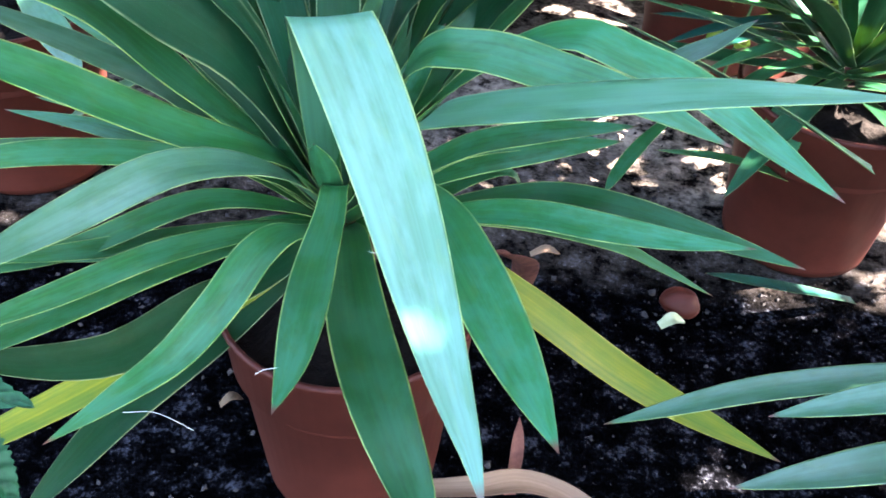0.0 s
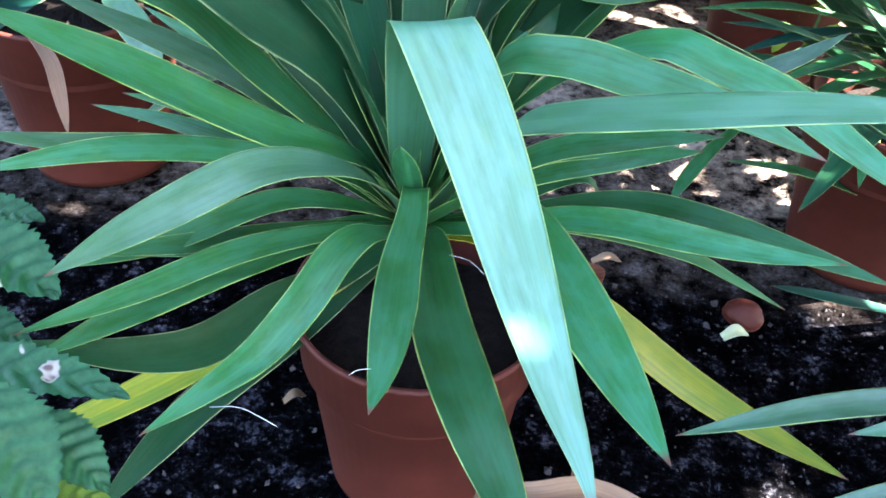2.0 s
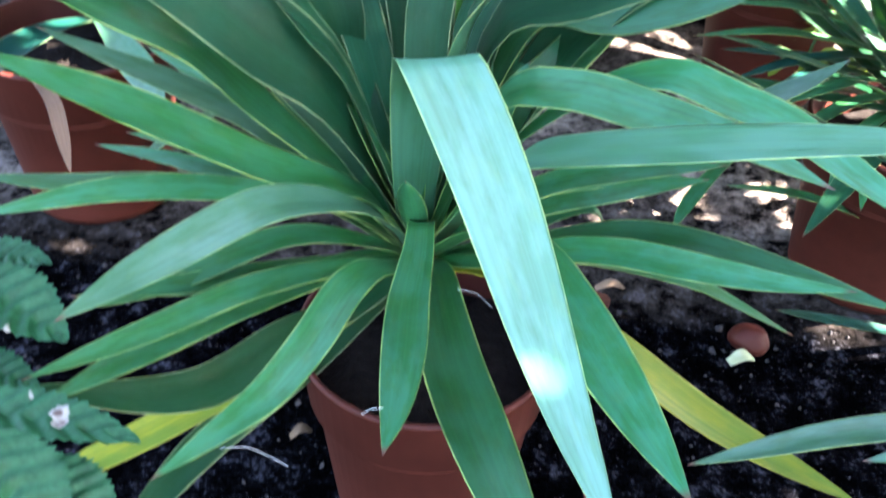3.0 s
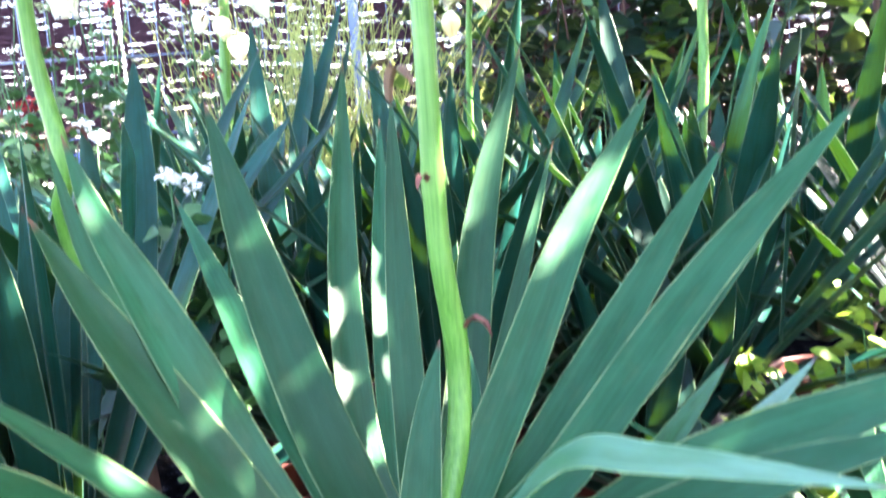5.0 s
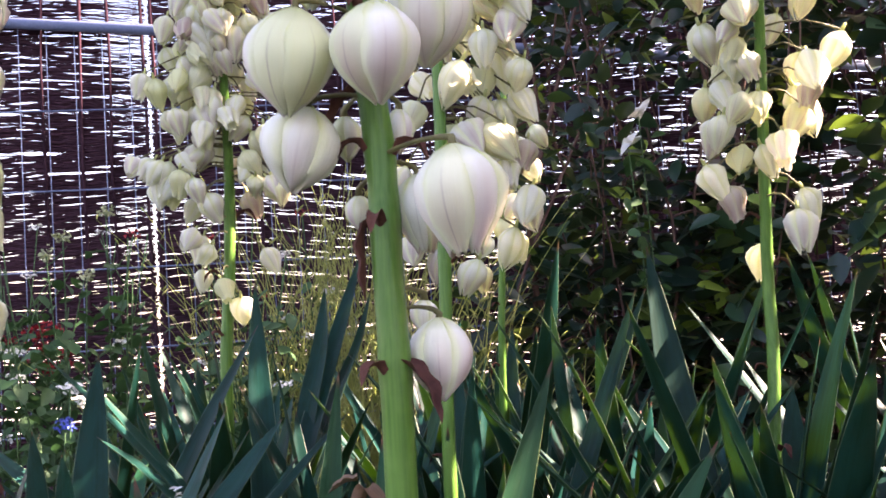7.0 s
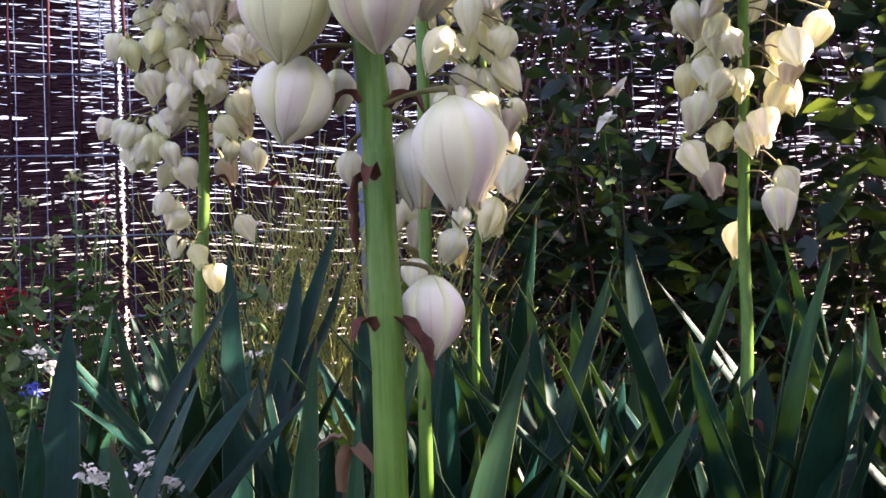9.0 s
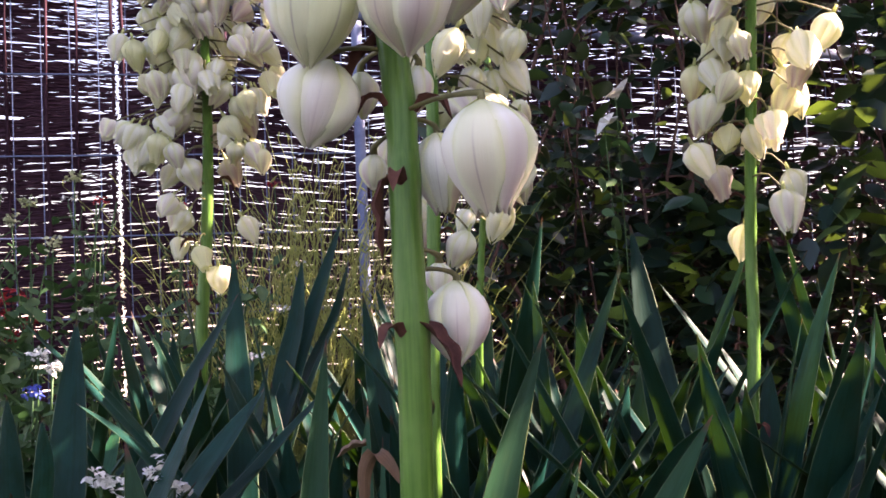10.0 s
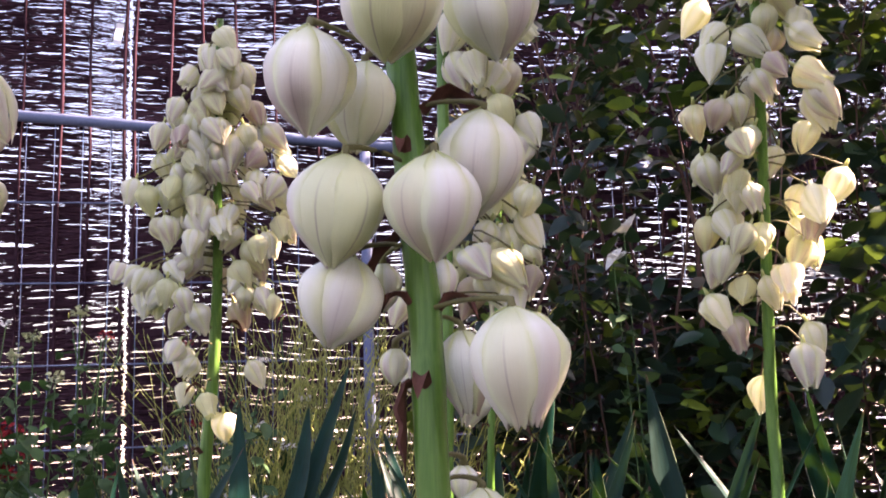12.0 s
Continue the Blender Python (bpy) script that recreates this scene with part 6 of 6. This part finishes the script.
def make_shrub():
    rng = random.Random(77)
    shrub = thing("climbing_shrub", "tall dark green leafy shrub with brown stems against the fence", "shrub", at=(0, 0, 0))
    bm_leaf = bmesh.new()
    for k in range(43):
        x = 0.14 + 0.054 * k + rng.uniform(-0.05, 0.05)
        y = 2.25 + rng.uniform(-0.3, 0.45) + 0.1 * x
        top = Vector((x + rng.uniform(-0.3, 0.3), y + rng.uniform(-0.1, 0.2), rng.uniform(2.1, 2.75)))
        path = spline([(x, y, 0), (x + rng.uniform(-0.16, 0.16), y, 0.5), (x + rng.uniform(-0.2, 0.2), y, 1.0), (x + rng.uniform(-0.25, 0.25), y + 0.05, 1.6), top], 14)
        bm = bmesh.new()
        tube(bm, path, [(0.013 if k % 4 == 0 else 0.007) * (1 - 0.055 * i) for i in range(15)], 7)
        part("stem", bm, bark, shrub)
        for i in (2, 3, 4, 5, 6):
            leaf_cluster(bm_leaf, path[i] + Vector((rng.uniform(-0.1, 0.1), rng.uniform(-0.1, 0.1), rng.uniform(-0.05, 0.05))), 0.18, 24 if x < 0.95 else 12, 0.10, rng)
        for i in range(3, 15):
            if rng.random() < 0.66:
                c = path[i] + Vector((rng.uniform(-0.16, 0.16), rng.uniform(-0.12, 0.05), rng.uniform(-0.08, 0.08)))
                bm = bmesh.new()
                tube(bm, spline([path[i], (path[i] + c) / 2 + Vector((0, 0, 0.03)), c], 5), [0.004, 0.0035, 0.003, 0.0025, 0.002, 0.0015], 5)
                part("twig", bm, bark, shrub)
                leaf_cluster(bm_leaf, c, 0.16, rng.randint(13, 17) if x > 0.85 else rng.randint(19, 25), rng.uniform(0.055, 0.095) * (1.0 if x < 0.75 else 1.35), rng)
        if x > 0.7:
            for i in (6, 8):
                leaf_cluster(bm_leaf, path[i] + Vector((rng.uniform(-0.1, 0.1), -0.12, rng.uniform(-0.08, 0.08))), 0.16, 4, 0.12, rng)
    # large drooping leaves at the outer side
    for x, z in ((0.98, 1.25), (1.08, 1.16), (1.0, 1.04), (1.13, 1.34), (0.90, 1.42), (1.16, 0.98), (0.93, 0.92)):
        leaf_cluster(bm_leaf, Vector((x, 1.90 + rng.uniform(-0.08, 0.08), z)), 0.08, 5, 0.145, rng)
    # long bare shoots that wander through it
    for k in range(26):
        x, y = rng.uniform(0.1, 1.9), rng.uniform(2.1, 2.6)
        lean = rng.uniform(-0.5, 0.35)
        bm = bmesh.new()
        tube(bm, spline([(x, y, 0.1), (x + lean * 0.2, y, 0.8), (x + lean * 0.7, y - 0.1, 1.5), (x + lean, y, rng.uniform(1.7, 2.3))], 14), [0.0046 * (1 - 0.045 * i) for i in range(15)], 6)
        part("twig", bm, bark, shrub)
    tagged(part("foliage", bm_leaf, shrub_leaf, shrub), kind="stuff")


def make_trees():
    """Two unseen trees added at the sunny side of the yard; their crowns break the sun into spots over the pots."""
    rng = random.Random(99)
    middle = Vector((0.10, 0.30, 0.65))
    side, rise = Vector((SUN_DIR.y, -SUN_DIR.x, 0)).normalized(), Vector((0, 0, 1))
    # foot, fork, how far towards the sun, crown's middle across and its half width
    trees = [(Vector((2.25, 0.2, 0)), Vector((2.05, 0.3, 1.5)), 1.8, 0.15, 1.45), (Vector((3.7, 2.2, 0)), Vector((3.5, 2.3, 1.9)), 3.6, -2.1, 1.6)]
    leaves = ([], [])
    for k in range(345000):
        if k < 65000:
            u, v = rng.uniform(-0.25, 1.0), rng.uniform(-0.3, 0.7)
        elif k < 110000:
            u, v = rng.uniform(-1.0, -0.25), rng.uniform(-0.6, 0.7)
        else:
            u, v = rng.uniform(-3.6, 1.7), rng.uniform(-1.5, 1.9)
        fine = -1.0 < u < 1.0 and (-0.3 if u > -0.25 else -0.6) < v < 0.7
        ragged = noise.noise(Vector((u * 2.3, v * 2.3, 8.1)))
        which = 0 if u > -0.9 + 0.2 * ragged else 1
        reach, at, half = trees[which][2:]
        out = ((u - at) / half) ** 2 + ((v - 0.1) / 1.5) ** 2
        if out > 1.05 + 0.35 * ragged + rng.uniform(-0.1, 0.1):
            continue
        bulge = 1.1 * max(0.0, 1 - out) + 0.35 * ragged
        p = middle + side * u + rise * v + SUN_DIR * (reach + rng.uniform(-0.22, max(0.1, 0.22 + bulge)))
        low = p.z < 1.25 + 0.47 * (p.y + 0.45) and p.x < 0.24 + 0.52 * (p.y + 0.45)
        if u > -0.2:
            open_to = (-0.10 if u < 0.25 else 0.35) if v < -0.55 else 0.48
        else:
            open_to = -0.05 if v < -0.5 else ((-0.13 if v < 0.02 else -0.03) if v < 0.3 else ((0.20 if v < 0.8 else 0.32) if u > -1.0 else 0.28))
        gap = any((u - a) ** 2 + (v - b) ** 2 < r * r for a, b, r in GAP_SPOTS)
        leafy = 0.10 < u < 0.34 and 0.08 < v < 0.42 and noise.noise(Vector((u * 30.0, v * 26.0, 9.4))) > 0.34
        speckled = leafy or -0.2 < u < 0.14 and -0.05 < v < 0.30 and noise.noise(Vector((u * 20.0, v * 16.0, 4.4))) > (-0.06 if u < -0.06 or v > 0.13 else 0.10)
        dense = any((u - a) ** 2 + (v - b) ** 2 < r * r for a, b, r in DENSE_SPOTS)
        if low or gap or not dense and speckled or not dense and noise.noise(Vector((u, v, 0)) * (14.0 if u > -0.12 else (20.0 if u > -1.0 else 34.0)) + Vector((0, 0, GAPS))) > open_to:
            continue
        leaves[which].append((p, (rng.uniform(0.010, 0.017) if u > -0.25 else rng.uniform(0.008, 0.013)) if fine else rng.uniform(0.016, 0.028)))
    for (foot, fork, reach, at, half), places in zip(trees, leaves):
        tree = thing("added_shade_tree", "unseen leafy tree added at the edge of the yard to shade the pots", "tree", "shade trees")
        bm = bmesh.new()
        tube(bm, spline([foot, foot.lerp(fork, 0.5) + Vector((-0.05, 0.03, 0)), fork], 12), [0.09 - 0.003 * i for i in range(13)], 12)
        part("trunk", bm, bark, tree)
        for p, _ in rng.sample(places, 18):
            bm = bmesh.new()
            tube(bm, spline([fork, (fork + p) / 2 + Vector((0.1, 0, 0.2)), p], 9), [0.028 - 0.0027 * i for i in range(10)], 6)
            part("branch", bm, bark, tree)
        verts, faces = [], []
        for p, s in places:
            rot = Euler((rng.uniform(-1.2, 1.2), rng.uniform(-1.2, 1.2), rng.uniform(0, 6.28))).to_matrix()
            k = len(verts)
            verts += [p + rot @ Vector(q) for q in ((0, -s, 0), (s * 0.6, 0, s * 0.15), (0, s, -s * 0.1), (-s * 0.6, 0, s * 0.15))]
            faces += [(k, k + 1, k + 2), (k, k + 2, k + 3)]
        me = bpy.data.meshes.new("crown")
        me.from_pydata(verts, [], faces)
        me.materials.append(crown_leaf)
        foliage = new("crown", me)
        foliage.parent = tree
        tagged(foliage, kind="stuff")


GAPS = 2.5
# openings cut in the crown where sun spots should land: across, up, radius
GAP_SPOTS = [(0.681, -0.064, 0.0125), (0.332, 0.344, 0.013), (0.325, 0.305, 0.012), (0.312, 0.365, 0.010), (0.347, 0.318, 0.011), (0.231, 0.43, 0.016), (0.080, -0.004, 0.030), (0.098, -0.010, 0.014)]
# crown clumps added to keep the sun off chosen leaves: across, up, radius
DENSE_SPOTS = [(0.160, 0.037, 0.05), (0.227, 0.295, 0.035), (0.245, -0.788, 0.05), (0.206, -0.827, 0.05), (0.36, -0.04, 0.075), (0.620, 0.014, 0.09), (0.427, -0.61, 0.05), (0.140, -0.036, 0.03), (0.028, 0.016, 0.026), (-0.128, 0.162, 0.032), (-0.075, 0.155, 0.028), (-0.348, -0.032, 0.03)]
make_shrub()
make_trees()


def make_grass():
    rng = random.Random(55)
    bm = bmesh.new()
    for k in range(620):
        x = rng.gauss(-0.33, 0.19)
        y = rng.uniform(1.75, 2.2)
        h = rng.uniform(0.5, 1.38) * (1.0 - 0.5 * abs(x + 0.33))
        lean = Vector((rng.gauss(0, 0.17), rng.uniform(-0.12, 0.12), 0))
        bend = Vector((rng.gauss(0, 0.05), 0, 0))
        pts = spline([(x, y, 0), Vector((x, y, h * 0.4)) + lean * 0.2 + bend, Vector((x, y, h * 0.75)) + lean * 0.6 - bend * 0.5, Vector((x, y, h * 0.97)) + lean * 1.2], 6)
        tube(bm, pts, [0.0022, 0.002, 0.0018, 0.0016, 0.0013, 0.001, 0.0006], 4)
        if rng.random() < 0.55:
            for j in range(7):
                p = pts[6].lerp(pts[3], j / 8)
                q = p + Vector((rng.uniform(-0.022, 0.022), rng.uniform(-0.015, 0.015), 0.016))
                tube(bm, [p, (p + q) / 2, q], [0.0006, 0.0026, 0.0008], 4)
    tagged(part("grass", bm, grass_green), "tall yellow-green seeding grass before the fence", "grass", kind="stuff")


def make_weeds():
    rng = random.Random(66)
    for k in range(48):
        x, y = rng.uniform(-1.35, -0.40), rng.uniform(1.3, 2.3)
        h = rng.uniform(0.65, 1.18)
        w = thing("wild_flower", "thin-stemmed wild plant with small pale flower heads", "plant", "wild flowers")
        path = spline([(x, y, 0), (x + rng.uniform(-0.05, 0.05), y, h * 0.5), (x + rng.uniform(-0.1, 0.1), y, h)], 10)
        bm = bmesh.new()
        tube(bm, path, [0.003 - 0.00015 * i for i in range(11)], 6)
        heads = []
        for j in range(5):
            p = path[rng.randint(5, 9)]
            q = p + Vector((rng.uniform(-0.09, 0.09), rng.uniform(-0.06, 0.06), rng.uniform(0.05, 0.12)))
            tube(bm, spline([p, (p + q) / 2 - Vector((0, 0, 0.01)), q], 4), [0.0016, 0.0015, 0.0013, 0.0012, 0.001], 5)
            heads.append(q)
        part("stem", bm, weed_green, w)
        bm = bmesh.new()
        for i in range(1, 9):
            leaf_cluster(bm, path[i] + Vector((0, 0, 0)), 0.09, 9, 0.05, rng)
        part("foliage", bm, weed_green, w)
        m = petal_red if k % 6 == 0 else petal_white
        for q in (heads[:1] if k % 3 else [path[-1]]):
            bm = bmesh.new()
            for _ in range(14):
                c = q + Vector((rng.uniform(-0.018, 0.018), rng.uniform(-0.018, 0.018), rng.uniform(-0.004, 0.010)))
                leaf_cluster(bm, c, 0.003, 2, 0.011, rng)
            part("flower_head", bm, m, w)


def bloom_plant(name, label, foot, heads, mat, size, seed, petals=26, petal=0.6):
    """Thin stems carrying round flower heads of many petals."""
    rng = random.Random(seed)
    plant = thing(name, label, "plant")
    for q in heads:
        q = Vector(q)
        base = Vector(foot) + Vector((rng.uniform(-0.03, 0.03), rng.uniform(-0.03, 0.03), 0))
        path = spline([base, base.lerp(q, 0.5) + Vector((rng.uniform(-0.02, 0.02), 0, 0.02)), q], 10)
        bm = bmesh.new()
        tube(bm, path, [0.0026 - 0.0001 * i for i in range(11)], 6)
        part("stem", bm, weed_green, plant)
        bm = bmesh.new()
        for i in range(2, 10):
            leaf_cluster(bm, path[i], 0.05, 5, 0.05, rng)
        part("foliage", bm, weed_green, plant)
        bm = bmesh.new()
        for _ in range(petals):
            d = Vector((rng.gauss(0, 1), rng.gauss(0, 1), rng.gauss(0, 0.6))).normalized() * size * rng.uniform(0.3, 1.0)
            leaf_cluster(bm, q + d, 0.003, 2, size * petal, rng)
        part("flower_head", bm, mat, plant)


def make_low_weeds():
    """Sunlit low weeds filling the ground between the pots."""
    rng = random.Random(41)
    for x, y, z in LOW_WEEDS:
        w = thing("low_weed", "yellow-green low weed catching the sun between pots", "plant", "low weeds")
        bm = bmesh.new()
        path = spline([(x, y, 0), (x + 0.02, y, z * 0.5), (x, y, z)], 8)
        tube(bm, path, [0.003 - 0.0002 * i for i in range(9)], 6)
        part("stem", bm, weed_green, w)
        bm = bmesh.new()
        for i in range(2, 9):
            leaf_cluster(bm, path[i], 0.06, 9, 0.045, rng)
        part("foliage", bm, weed_sunlit, w)


make_grass()
make_weeds()
LOW_WEEDS = [(0.50, 0.55, 0.36), (0.58, 0.62, 0.46), (0.50, 0.48, 0.30), (0.64, 0.72, 0.42), (0.42, 0.60, 0.40), (0.70, 0.58, 0.40)]
make_low_weeds()
DAISIES = [(-0.311, 0.42, 0.727), (-0.287, 0.42, 0.718), (-0.255, 0.42, 0.733), (-0.242, 0.42, 0.714)]
bloom_plant("geranium", "red-flowered geranium among the weeds by the fence", (-1.12, 2.0, 0), [(-1.128, 2.0, 0.902), (-1.17, 2.0, 0.90), (-1.10, 2.02, 0.84), (-1.24, 1.98, 0.88), (-1.145, 1.98, 0.862), (-1.16, 2.0, 0.82), (-1.12, 1.99, 0.80)], petal_red, 0.034, 1)
bloom_plant("daisy_plant", "low plant with white ragged flower heads among the yuccas", (-0.30, 0.45, 0), DAISIES, petal_white, 0.016, 2)
bloom_plant("daisy_plant", "white-flowered plant behind the yucca leaves", (-0.62, 1.0, 0), [(-0.622, 1.0, 0.812), (-0.60, 1.0, 0.79)], petal_white, 0.018, 3)
bloom_plant("sage_plant", "small blue-flowered plant behind the yucca leaves", (-0.64, 1.0, 0), [(-0.631, 1.0, 0.754)], petal_blue, 0.016, 4)
bloom_plant("wild_carrot", "tall weed with pale green flower umbels by the fence", (-0.85, 1.6, 0), [(-0.798, 1.6, 1.164), (-0.90, 1.6, 1.111), (-0.95, 1.62, 1.08), (-0.84, 1.58, 1.02)], umbel_green, 0.022, 5)
bloom_plant("white_climber", "white-flowered climber among the dark shrub leaves", (0.48, 1.9, 0), [(0.461, 1.9, 1.362), (0.429, 1.9, 1.291)], petal_white, 0.026, 6, 3, 2.4)
yucca_leaf(main_yucca, 0.026, 0, CROWN, (-0.028, -0.04, 0.45), (-0.030, 0.02, 0.65), (-0.027, 0.05, 0.79), mat=leaf_green_shaded)
part("dry_tip", blade(((-0.028, 0.047, 0.783), (-0.027, 0.045, 0.798), (-0.021, 0.043, 0.808), (-0.013, 0.040, 0.801), (-0.007, 0.038, 0.790)), 0.009, 0, 16, 0.5, 0.0010, 0.7, 0.4, 0.3, face=(0.2, -1, 0)), leaf_dry, main_yucca, "curled tan withered leaf tip")
part("dry_tip", blade(((-0.026, 0.044, 0.813), (-0.034, 0.043, 0.812), (-0.042, 0.042, 0.806)), 0.010, 0, 8, 0.5, 0.0010, 0.9, 0.3, 0.3), leaf_dry, main_yucca, "curled tan withered leaf tip")
# white dry fibres curling off the leaves
for pts in (((-0.113, -0.338, 0.289), (-0.098, -0.334, 0.287), (-0.085, -0.335, 0.282), (-0.075, -0.337, 0.278)), ((0.006, -0.211, 0.313), (0.019, -0.212, 0.311), (0.03, -0.217, 0.305)), ((-0.026, -0.368, 0.365), (-0.022, -0.366, 0.367), (-0.016, -0.364, 0.367))):
    bm = bmesh.new()
    tube(bm, spline(pts, 12), [0.00013] * 13, 5)
    part("fibre", bm, petal_white, main_yucca, "thin white dry fibre")
